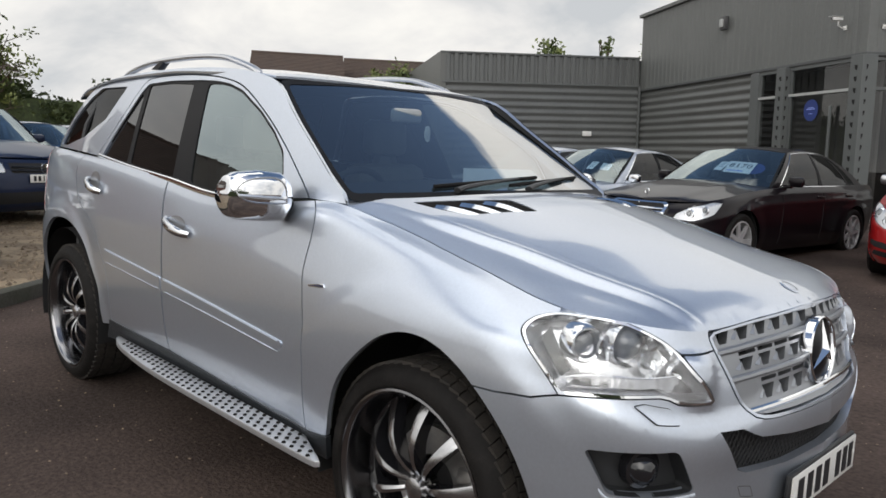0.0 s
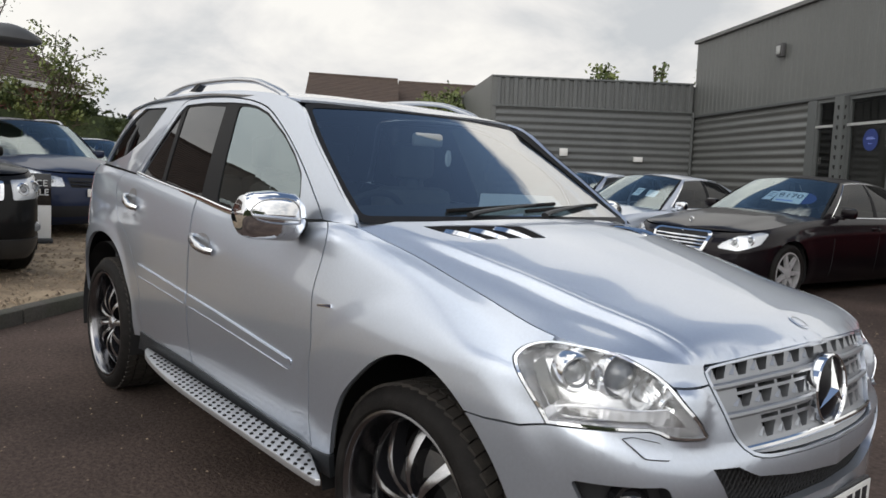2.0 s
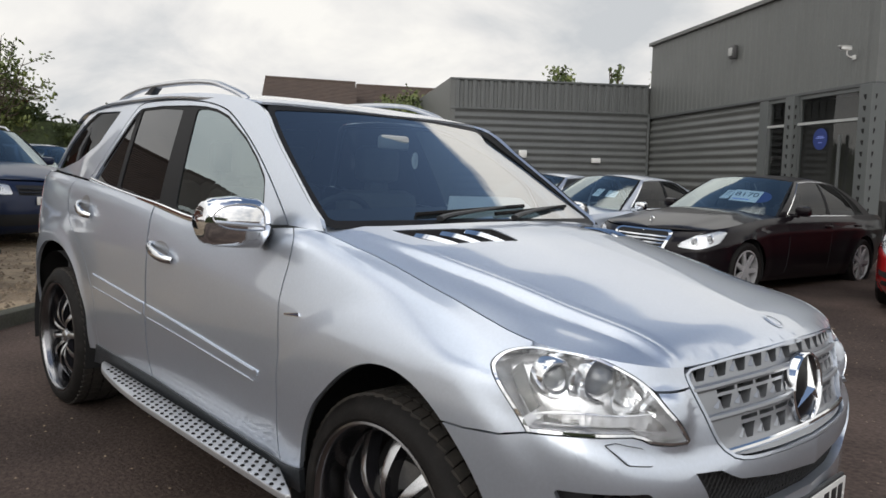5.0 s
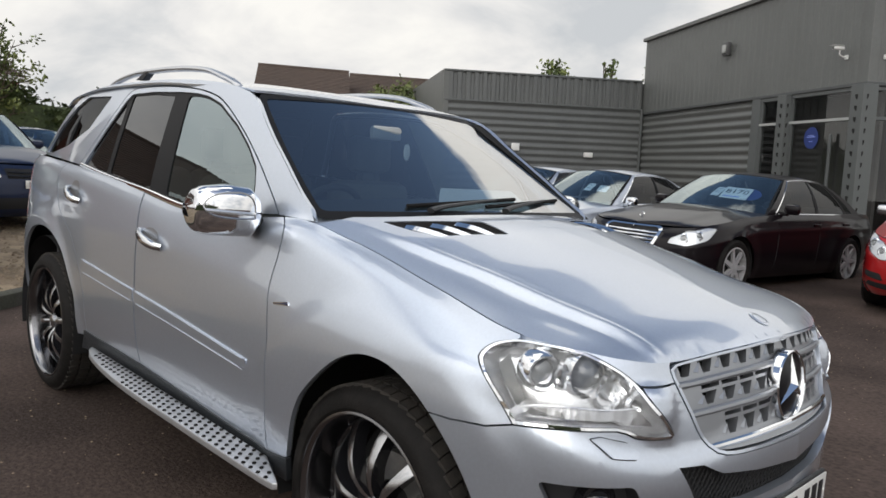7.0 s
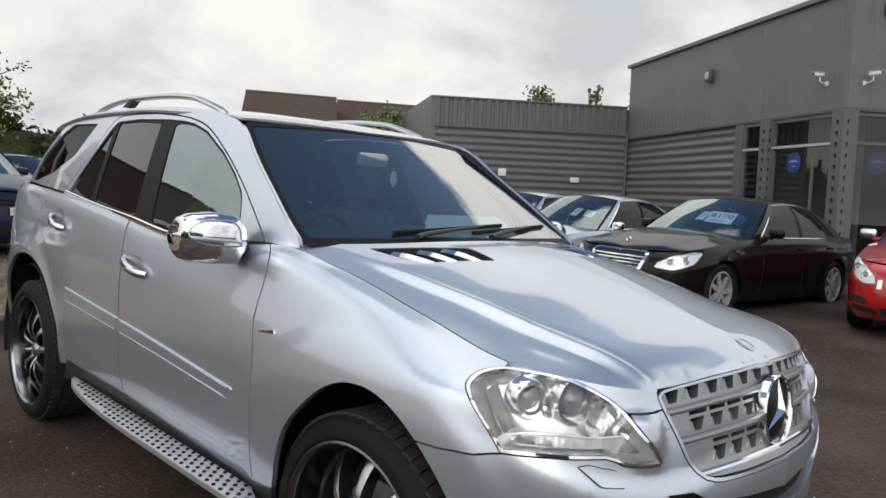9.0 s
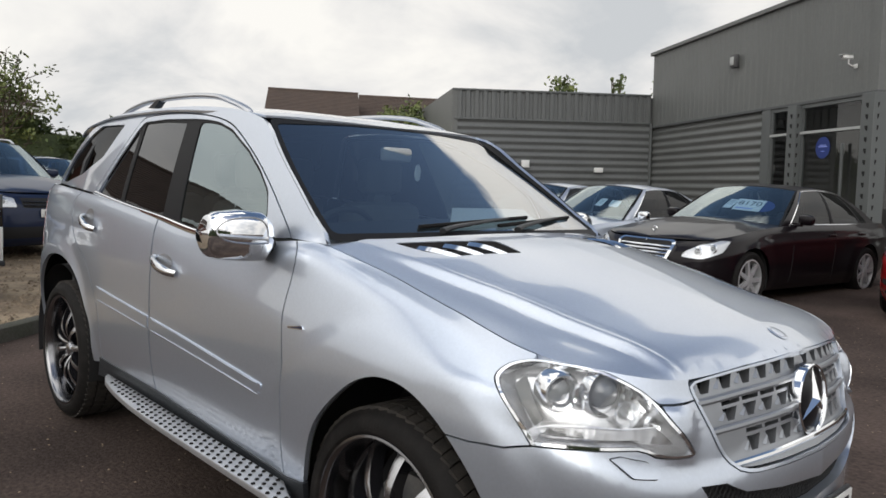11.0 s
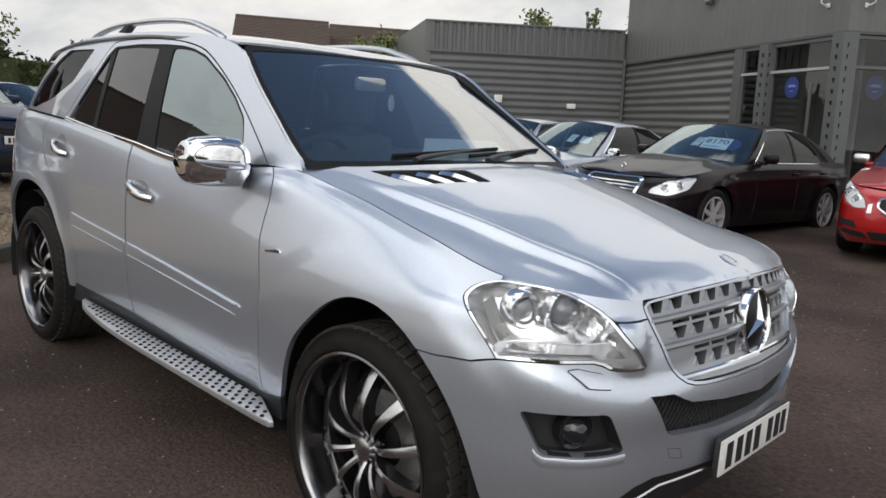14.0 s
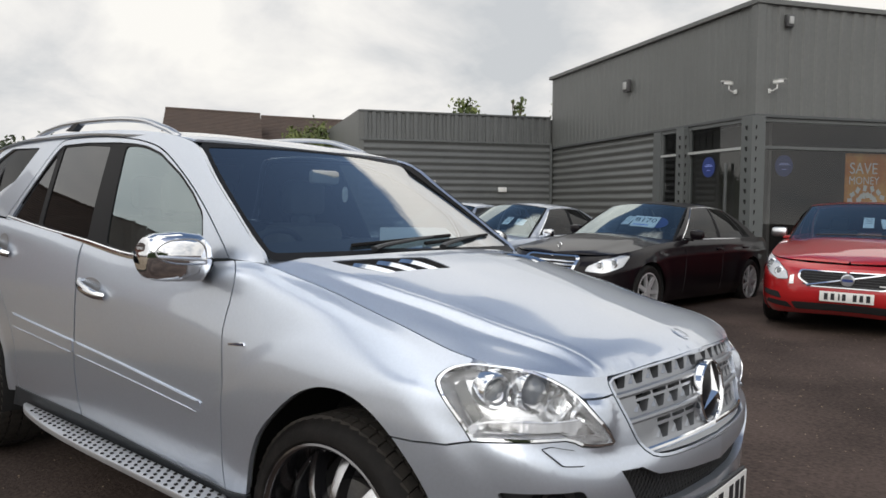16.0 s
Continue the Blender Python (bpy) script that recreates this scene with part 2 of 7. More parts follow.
M["orange"] = material("orange_poster", (0.62, 0.21, 0.03), 0.5, vary=0.25, scale=1.6, second=(0.66, 0.34, 0.08))
M["white"] = material("white_paint", (0.75, 0.75, 0.73), 0.45, vary=0.04, scale=8)
M["brick"] = material("red_brick", (0.19, 0.075, 0.052), 0.85, vary=0.3, scale=6, second=(0.12, 0.052, 0.04))
M["tile"] = material("brown_roof_tile", (0.105, 0.075, 0.060), 0.85, vary=0.25, scale=1.5, second=(0.075, 0.055, 0.045), piece=0.12)
M["leaf"] = material("tree_leaf", (0.085, 0.12, 0.030), 0.6, vary=0.5, scale=1.5, second=(0.15, 0.175, 0.05))
M["leaf_dark"] = material("hedge_leaf", (0.045, 0.068, 0.020), 0.65, vary=0.5, scale=1.2, second=(0.06, 0.08, 0.025))
M["bark"] = material("bark", (0.09, 0.07, 0.05), 0.9, vary=0.3, scale=9)
M["lamp_dark"] = material("lamp_head_grey", (0.07, 0.07, 0.072), 0.5, vary=0.1, scale=6)

# ---- mesh tools ----
def add_mesh(name, bm, mat, parent=None, label="", smooth=True, angle=35):
    me = bpy.data.meshes.new(name)
    bm.to_mesh(me)
    bm.free()
    for m in (mat if isinstance(mat, (list, tuple)) else [mat]):
        me.materials.append(M[m] if isinstance(m, str) else m)
    if smooth:
        for p in me.polygons:
            p.use_smooth = True
        me.set_sharp_from_angle(angle=radians(angle))
    ob = new(name, me)
    if parent is not None:
        ob.parent = parent
    if label:
        ob["label"] = label
    return ob


def part(name, bm, mat, parent, label="", smooth=True, angle=35):
    return add_mesh(name, bm, mat, parent, label, smooth, angle)


def root(name, m, label, category, group="", kind=""):
    e = new(name)
    e.empty_display_size = 0.2
    e.matrix_basis = m
    return tagged(e, label, category, group, kind)


def box(bm, size, m=Matrix(), bevel=0.0, seg=2):
    r = bmesh.ops.create_cube(bm, size=1)
    bmesh.ops.scale(bm, vec=size, verts=r["verts"])
    if bevel:
        es = list({e for v in r["verts"] for e in v.link_edges})
        g = bmesh.ops.bevel(bm, geom=es, offset=bevel, segments=seg, profile=0.5, affect="EDGES")
        vs = list({v for f in g["faces"] for v in f.verts} | {v for v in r["verts"] if v.is_valid})
    else:
        vs = r["verts"]
    bmesh.ops.transform(bm, matrix=m, verts=vs)
    return vs


def boxes(*items, bevel=0.0):
    """A bmesh of boxes, each (x0, x1, y0, y1, z0, z1)."""
    bm = bmesh.new()
    for x0, x1, y0, y1, z0, z1 in items:
        box(bm, (abs(x1 - x0), abs(y1 - y0), abs(z1 - z0)), Matrix.Translation(((x0 + x1) / 2, (y0 + y1) / 2, (z0 + z1) / 2)), bevel)
    return bm


def catmull(points, n):
    """n places along a smooth curve through the points, evenly by the chord."""
    p = np.array(points, float)
    k = np.r_[0, np.cumsum(np.sqrt(((p[1:] - p[:-1]) ** 2).sum(1)) + 1e-9)]
    q = np.vstack([2 * p[0] - p[1], p, 2 * p[-1] - p[-2]])
    kk = np.r_[2 * k[0] - k[1], k, 2 * k[-1] - k[-2]]
    t = np.linspace(0, k[-1], n)
    i = np.clip(np.searchsorted(k, t, side="right") - 1, 0, len(p) - 2)
    h = (k[i + 1] - k[i])[:, None]
    u = ((t - k[i])[:, None]) / h
    m0 = (q[i + 2] - q[i]) / (kk[i + 2] - kk[i])[:, None] * h
    m1 = (q[i + 3] - q[i + 1]) / (kk[i + 3] - kk[i + 1])[:, None] * h
    return (2 * u**3 - 3 * u**2 + 1) * q[i + 1] + (u**3 - 2 * u**2 + u) * m0 + (-2 * u**3 + 3 * u**2) * q[i + 2] + (u**3 - u**2) * m1


def smooth_table(xs, ys):
    """A smooth function through a short table (monotone cubic)."""
    xs, ys = np.array(xs, float), np.array(ys, float)
    d = np.diff(ys) / np.diff(xs)
    m = np.r_[d[0], np.where(d[1:] * d[:-1] > 0, 2 * d[1:] * d[:-1] / (d[1:] + d[:-1] + 1e-12), 0), d[-1]]

    def f(x):
        x = np.clip(x, xs[0], xs[-1])
        i = np.clip(np.searchsorted(xs, x, side="right") - 1, 0, len(xs) - 2)
        h = xs[i + 1] - xs[i]
        u = (x - xs[i]) / h
        return (2 * u**3 - 3 * u**2 + 1) * ys[i] + (u**3 - 2 * u**2 + u) * h * m[i] + (-2 * u**3 + 3 * u**2) * ys[i + 1] + (u**3 - u**2) * h * m[i + 1]

    return f


def rounded(loop, radius, n=5):
    """The closed loop of 2D points with its corners rounded."""
    out = []
    k = len(loop)
    for i in range(k):
        a, b, c = (np.array(loop[(i + d) % k], float) for d in (-1, 0, 1))
        la, lc = np.linalg.norm(a - b), np.linalg.norm(c - b)
        r = min(radius, la * 0.45, lc * 0.45)
        p, q = b + (a - b) / la * r, b + (c - b) / lc * r
        for j in range(n + 1):
            u = j / n
            out.append(tuple((1 - u) ** 2 * p + 2 * u * (1 - u) * b + u * u * q))
    return out


def dense(loop, step):
    out = []
    k = len(loop)
    for i in range(k):
        a, b = np.array(loop[i], float), np.array(loop[(i + 1) % k], float)
        n = max(1, int(np.linalg.norm(b - a) / step))
        out += [tuple(a + (b - a) * j / n) for j in range(n)]
    return out


def patch(loops, surf, du, dv, rim=0.0, lift=0.0, centre=(-1.5, 0, 0.75), rim_only=False):
    """A bmesh of the region inside the loops (the first outer, others holes) of a surface surf(u, v), facing away from centre, with a rim turned inward."""
    bm = bmesh.new()
    edges = []
    for loop in loops:
        vs = [bm.verts.new((u, v, 0)) for u, v in dense(loop, min(du, dv))]
        edges += [bm.edges.new((vs[i], vs[(i + 1) % len(vs)])) for i in range(len(vs))]
    bmesh.ops.triangle_fill(bm, use_beauty=True, use_dissolve=False, edges=edges)
    us, vv = [v.co.x for v in bm.verts], [v.co.y for v in bm.verts]
    for lo, hi, d, axis in ((min(us), max(us), du, 0), (min(vv), max(vv), dv, 1)):
        for k in range(1, int((hi - lo) / d) + 1):
            co, no = [0, 0, 0], [0, 0, 0]
            co[axis], no[axis] = lo + k * d + 1e-5, 1
            bmesh.ops.bisect_plane(bm, geom=bm.verts[:] + bm.edges[:] + bm.faces[:], plane_co=co, plane_no=no, dist=1e-6)
    bmesh.ops.remove_doubles(bm, verts=bm.verts[:], dist=1e-5)
    norm = {}
    e, total, c = 2e-3, 0.0, Vector(centre)
    for v in bm.verts:
        u, w = v.co.x, v.co.y
        p = Vector(surf(u, w))
        n = (Vector(surf(u + e, w)) - Vector(surf(u - e, w))).cross(Vector(surf(u, w + e)) - Vector(surf(u, w - e))).normalized()
        norm[v] = n
        total += n.dot((p - c).normalized())
        v.co = p
    sgn = 1 if total >= 0 else -1
    for v in norm:
        norm[v] = norm[v] * sgn
        v.co += norm[v] * lift
    bm.normal_update()
    bad = [f for f in bm.faces if f.normal.dot(norm[f.verts[0]]) < 0]
    bmesh.ops.reverse_faces(bm, faces=bad)
    if rim:
        r = bmesh.ops.extrude_edge_only(bm, edges=[g for g in bm.edges if g.is_boundary])
        made = [x for x in r["geom"] if isinstance(x, bmesh.types.BMVert)]
        near = {tuple(round(k, 6) for k in v.co): n for v, n in norm.items()}
        for v in made:
            n = near.get(tuple(round(k, 6) for k in v.co))
            if n is not None:
                v.co -= n * rim
    bm.normal_update()
    return bm


def shrink(loop, d):
    """The closed loop moved inward by d."""
    p = np.array(loop, float)
    area = 0.5 * np.sum(p[:, 0] * np.roll(p[:, 1], -1) - np.roll(p[:, 0], -1) * p[:, 1])
    sg = 1 if area > 0 else -1
    t = np.roll(p, -1, 0) - p
    t /= np.linalg.norm(t, axis=1)[:, None] + 1e-12
    n = np.stack([-t[:, 1], t[:, 0]], 1) * sg
    m = n + np.roll(n, 1, 0)
    m /= np.maximum(np.linalg.norm(m, axis=1), 0.5)[:, None]
    c = np.maximum((m * n).sum(1), 0.5)[:, None]
    return [tuple(q) for q in p + m / c * d]


def curve(points, n=24):
    """An open smooth run of 2D points."""
    return [tuple(float(k) for k in q) for q in catmull(points, n)]


def grid_mesh(rows, closed=False):
    """A bmesh of quads over rows of 3D points."""
    bm = bmesh.new()
    vs = [[bm.verts.new(tuple(p)) for p in r] for r in rows]
    n = len(rows[0])
    for i in range(len(rows) - 1):
        for j in range(n if closed else n - 1):
            a, b, c, d = vs[i][j], vs[i][(j + 1) % n], vs[i + 1][(j + 1) % n], vs[i + 1][j]
            try:
                bm.faces.new((a, b, c, d))
            except ValueError:
                pass
    return bm


def tube(points, radius, n=8, taper=None, squash=(1, 1), caps=True):
    """A bmesh tube along points; taper scales the radius along the way."""
    pts = [Vector(p) for p in points]
    rows = []
    for i, p in enumerate(pts):
        d = (pts[min(i + 1, len(pts) - 1)] - pts[max(i - 1, 0)]).normalized()
        up = Vector((0, 0, 1)) if abs(d.z) < 0.95 else Vector((1, 0, 0))
        a = d.cross(up).normalized()
        b = a.cross(d)
        r = radius * (taper[i] if taper else 1)
        rows.append([p + a * math.cos(2 * math.pi * k / n) * r * squash[0] + b * math.sin(2 * math.pi * k / n) * r * squash[1] for k in range(n)])
    bm = grid_mesh(rows, True)
    if caps:
        bm.verts.ensure_lookup_table()
        bm.faces.new([bm.verts[k] for k in range(n)])
        bm.faces.new([bm.verts[len(bm.verts) - 1 - k] for k in range(n)])
    bmesh.ops.recalc_face_normals(bm, faces=bm.faces[:])
    return bm


def lathe(profile, n=48, axis="Y"):
    """A bmesh turned about an axis from (radius, along) pairs."""
    rows = []
    for r, a in profile:
        ring = []
        for k in range(n):
            c, s = math.cos(2 * math.pi * k / n) * r, math.sin(2 * math.pi * k / n) * r
            ring.append((c, a, s) if axis == "Y" else ((a, c, s) if axis == "X" else (c, s, a)))
        rows.append(ring)
    bm = grid_mesh(rows, True)
    bmesh.ops.remove_doubles(bm, verts=bm.verts[:], dist=1e-6)
    bmesh.ops.recalc_face_normals(bm, faces=bm.faces[:])
    return bm


def join(*bms):
    """One bmesh out of several."""
    out = bms[0]
    for b in bms[1:]:
        me = bpy.data.meshes.new("tmp")
        b.to_mesh(me)
        b.free()
        out.from_mesh(me)
        bpy.data.meshes.remove(me)
    return out


def prism(loop, d, m=Matrix(), bevel=0.0):
    """A bmesh of a flat outline (x, z) drawn out by d along y, moved by m."""
    bm = bmesh.new()
    f = bm.faces.new([bm.verts.new((x, 0, z)) for x, z in loop])
    r = bmesh.ops.extrude_face_region(bm, geom=[f])
    bmesh.ops.translate(bm, vec=(0, d, 0), verts=[v for v in r["geom"] if isinstance(v, bmesh.types.BMVert)])
    bmesh.ops.recalc_face_normals(bm, faces=bm.faces[:])
    if bevel:
        bmesh.ops.bevel(bm, geom=bm.edges[:], offset=bevel, segments=2, profile=0.5, affect="EDGES")
    bmesh.ops.transform(bm, matrix=m, verts=bm.verts[:])
    return bm


def text_mesh(body, size, mat, parent, m, name="lettering", label="", align="CENTER"):
    """Raised lettering as a mesh, drawn in its own x, y plane."""
    cu = bpy.data.curves.new("text", "FONT")
    cu.body, cu.size, cu.align_x, cu.align_y, cu.extrude = body, size, align, "CENTER", 0.001
    tmp = bpy.data.objects.new("tmp", cu)
    scene.collection.objects.link(tmp)
    me = bpy.data.meshes.new_from_object(tmp.evaluated_get(bpy.context.evaluated_depsgraph_get()))
    bpy.data.objects.remove(tmp)
    bpy.data.curves.remove(cu)
    me.materials.clear()
    me.materials.append(M[mat])
    ob = new(name, me)
    ob.parent = parent
    ob.matrix_basis = m
    if label:
        ob["label"] = label
    return ob


def bars(rows, mat, parent, m, name="lettering", label=""):
    """Writing that cannot be read, as plain bars: rows of (x0, x1, y0, y1) in its own plane."""
    for x0, x1, y0, y1 in rows:
        part("character_bar", boxes((x0, x1, y0, y1, 0, 0.002)), mat, parent, label, smooth=False).matrix_basis = m

# ---- the silver car's body surfaces (metres from the front axle, x ahead, y to its left) ----
PLAN = catmull([(0.828, 0), (0.815, -0.25), (0.778, -0.48), (0.728, -0.68), (0.645, -0.82), (0.53, -0.903), (0.38, -0.942), (0.2, -0.957),
                (-0.4, -0.963), (-1.5, -0.965), (-2.6, -0.962), (-3.12, -0.945), (-3.42, -0.885), (-3.60, -0.76), (-3.70, -0.48), (-3.74, 0)], 500)
PLAN_S = np.r_[0, np.cumsum(np.sqrt(((PLAN[1:] - PLAN[:-1]) ** 2).sum(1)))]
_t = np.gradient(PLAN, axis=0)
PLAN_N = np.stack([-_t[:, 1], _t[:, 0]], 1) * -1
PLAN_N = PLAN_N / np.linalg.norm(PLAN_N, axis=1)[:, None]
if PLAN_N[200, 1] > 0:
    PLAN_N = -PLAN_N
S_END = PLAN_S[-1]
# height of the upper edge by the way round from the nose: hood edge, fender top, belt line
S_AT = lambda x: float(np.interp(-x, -PLAN[:, 0], PLAN_S))
TOP_Z = smooth_table([0, 0.30, 0.55, 0.72, 0.85, 1.0, 1.08, S_AT(0.13), S_AT(-0.24), S_AT(-0.5), S_AT(-0.8), S_AT(-1.2), S_AT(-1.6), S_AT(-2.5), S_AT(-3.3), S_END],
                     [0.980, 0.972, 0.956, 0.972, 0.988, 0.995, 1.0, 1.069, 1.155, 1.203, 1.18, 1.18, 1.21, 1.278, 1.31, 1.31])
PROF_V = np.linspace(0, 1, 9)
PROF_FRONT = ([0.22, 0.33, 0.45, 0.55, 0.65, 0.75, 0.84, 0.92, 1.0], [-0.12, -0.030, 0.012, 0.019, 0.017, 0.000, -0.017, -0.036, -0.060])
PROF_WING = ([0.30, 0.42, 0.54, 0.66, 0.76, 0.86, 0.94, -0.035, 0.0], [-0.06, -0.03, -0.012, -0.002, 0.0, -0.004, -0.022, -0.085, -0.16])
PROF_DOOR = ([0.30, 0.42, 0.55, 0.68, 0.80, 0.92, 1.03, -0.07, 0.0], [-0.075, -0.045, -0.018, -0.004, 0.0, -0.002, -0.010, -0.035, -0.068])


def _step(a, b, x):
    u = np.clip((x - a) / (b - a), 0, 1)
    return u * u * (3 - 2 * u)


def _spline(v, ys):
    i = min(int(v * 8), 7)
    u = v * 8 - i
    y = lambda k: ys[k] if 0 <= k <= 8 else (2 * ys[0] - ys[1] if k < 0 else 2 * ys[8] - ys[7])
    a, b, c, d = y(i - 1), y(i), y(i + 1), y(i + 2)
    return 0.5 * (2 * b + (c - a) * u + (2 * a - 5 * b + 4 * c - d) * u * u + (3 * b - a - 3 * c + d) * u**3)


HUB_Z, WHEELBASE, TYRE_R = 0.385, 2.915, 0.385
MID = -0.1056  # the car's middle plane


def settle(x, y, z, left):
    """Draws the front's drawn half (y from -0.965 to 0) in to the middle plane, or mirrors it to the car's left."""
    y1 = -0.965 + (y + 0.965) * (MID + 0.965) / 0.965
    k = (y1 + 2.235) / (y + 2.235)
    return (1.605 + k * (x - 1.605), 2 * MID - y1 if left else y1, 1.41 + k * (z - 1.41))



def skin(s, v, inset=0.0, placed=True):
    """The lower body: s metres round from the nose, v from the sill (0) to the hood edge and belt (1)."""
    s = min(max(s, -S_END), S_END)
    sg = abs(s)
    x, y = np.interp(sg, PLAN_S, PLAN[:, 0]), np.interp(sg, PLAN_S, PLAN[:, 1])
    nx, ny = np.interp(sg, PLAN_S, PLAN_N[:, 0]), np.interp(sg, PLAN_S, PLAN_N[:, 1])
    zt = float(TOP_Z(sg))
    wf = 1 - _step(0.55, 1.25, sg)
    wd = _step(S_AT(-0.05), S_AT(-0.85), sg)
    wl_ = _step(S_AT(0.35), S_AT(-1.35), sg)
    zs, os = [], []
    for k in range(9):
        zf = PROF_FRONT[0][k] + (zt - 1.0) * (k / 8) ** 3
        zw = PROF_WING[0][k] if k < 7 else zt + PROF_WING[0][k]
        if k in (5, 6):
            zw = min(zw, zt - (0.13 if k == 5 else 0.075))
        zd = PROF_DOOR[0][k] if k < 7 else zt + PROF_DOOR[0][k]
        wk = wd if k > 7 else (wl_ if k < 7 else 0.5 * (wd + wl_))
        side_z = zw + (zd - zw) * wk
        side_o = PROF_WING[1][k] + (PROF_DOOR[1][k] - PROF_WING[1][k]) * wk
        zs.append(side_z + (zf - side_z) * wf)
        os.append(side_o + (PROF_FRONT[1][k] - side_o) * wf)
    v = min(max(v, 0.0), 1.0)
    z, o = _spline(v, zs), _spline(v, os)
    for hx in (0.02, -WHEELBASE):
        r = math.hypot(x - hx, z - HUB_Z - 0.02)
        if z > HUB_Z - 0.2:
            crisp = 0.012 if hx < -1 else 0.010 * float(_step(0.60, 0.80, z))
            o += ((0.018 - crisp) * float(1 - _step(0.44, 0.66, r)) + crisp * float(1 - _step(0.575, 0.645, r))) * (1 - wf)
    # the upright panel between lamp and grille, and the bumper's shelf under the lamps
    o += 0.022 * float(_step(0.64, 0.80, v) * (1 - _step(0.86, 0.93, v)) * _step(0.54, 0.59, sg) * (1 - _step(0.62, 0.70, sg)))
    o += 0.016 * float(_step(0.40, 0.575, v) * (1 - _step(0.585, 0.655, v))) * wf
    o -= inset
    px, py = x + nx * o, y + ny * o
    return settle(px, py, z, s < 0) if placed else (px, py, z)


EDGE_S = np.linspace(0, S_AT(-0.52), 160)
EDGE = np.array([skin(s, 1.0, 0.0, False) for s in EDGE_S])
HOOD_C = smooth_table([-0.75, -0.5, -0.2, 0.13, 0.417, 0.60, 0.70, 0.79], [1.278, 1.254, 1.212, 1.148, 1.082, 1.035, 1.007, 0.968])

RIDGE = smooth_table([-0.5, -0.1, 0.18, 0.36, 0.53, 0.66, 0.78], [0.750, 0.700, 0.650, 0.622, 0.607, 0.588, 0.555])


def hood(x, y):
    """The hood's height over its plan."""
    yb = float(np.interp(-x, -EDGE[:, 0], -EDGE[:, 1]))
    zt = float(np.interp(-x, -EDGE[:, 0], EDGE[:, 2]))
    c = float(HOOD_C(x))
    q = min(abs(y) / max(yb, 1e-3), 1.2)
    z = c - (c - zt) * q**2.6
    ridge = float(RIDGE(x))
    if yb > 0.3:
        ay, fade = abs(y), _step(0.80, 0.62, x) * (1 - _step(0.93, 1.0, q))
        z += 0.015 * _step(ridge + 0.022, ridge - 0.022, ay) * fade * _step(-0.42, -0.05, x)
        z -= 0.003 * math.exp(-(((ay - ridge - 0.055) / 0.035) ** 2)) * _step(0.75, 0.45, x) * (1 - _step(0.9, 1.0, q)) * _step(-0.45, -0.2, x)
        z -= 0.0035 * math.exp(-(((ay - ridge + 0.042) / 0.010) ** 2)) * fade * _step(-0.2, 0.1, x)
    return settle(x, -abs(y), z, y > 0)


def cabin(x, z):
    """The side of the cabin above the belt."""
    u = (z - 1.18) / 0.52
    y = -(0.905 - 0.185 * max(u, -0.2) ** 1.15 if u > 0 else 0.905 - 0.12 * u)
    y += 0.10 * max(0, (-2.3 - x) / 1.2) ** 2 + 0.03 * max(0, (x + 1.2) / 0.7) ** 2
    return (x, y, z)


ROOF_C = smooth_table([-3.75, -3.5, -3.2, -2.6, -2.0, -1.5, -1.2, -1.02, -0.9], [1.50, 1.610, 1.69, 1.738, 1.746, 1.724, 1.690, 1.654, 1.62])


def roof(x, y):
    hw = 0.62 - 0.05 * max(0, (x + 1.4)) - 0.04 * max(0, (-2.6 - x))
    return (x, MID + y, float(ROOF_C(x)) - (0.038 - 0.025 * _step(-1.5, -1.0, x)) * (abs(y) / hw) ** 4)


def windscreen(u, v):
    """u across from -1 to 1, v from the cowl (0) to the roof (1)."""
    w = 1 - u * u
    return (-0.411 - 0.652 * v + w * (0.11 - 0.052 * v), MID + u * (0.7373 - 0.1432 * v + 0.077 * v * (1 - v)), 1.2156 + 0.4217 * v - 0.014 * v * (1 - v) + w * (0.012 - 0.003 * v))

# ---- ground ----
def ground_z(x, y):
    d = (x + 1.5) * 0.67 + y * 0.74 - 1.6
    rise = 0.031 * (d if d > 1 else ((d + 1) ** 2 / 4 if d > -1 else 0.0))
    return min(rise, 0.6)


KERB_A, KERB_B = Vector((-4.25, -1.70)), Vector((-6.42, 1.05))
KERB_D = (KERB_B - KERB_A).normalized()
KERB_N = Vector((-KERB_D.y, KERB_D.x))


def verge_z(x, y):
    k = (Vector((x, y)) - KERB_A).dot(KERB_N)
    return 0.09 + 0.006 * min(max(k, 0), 6)


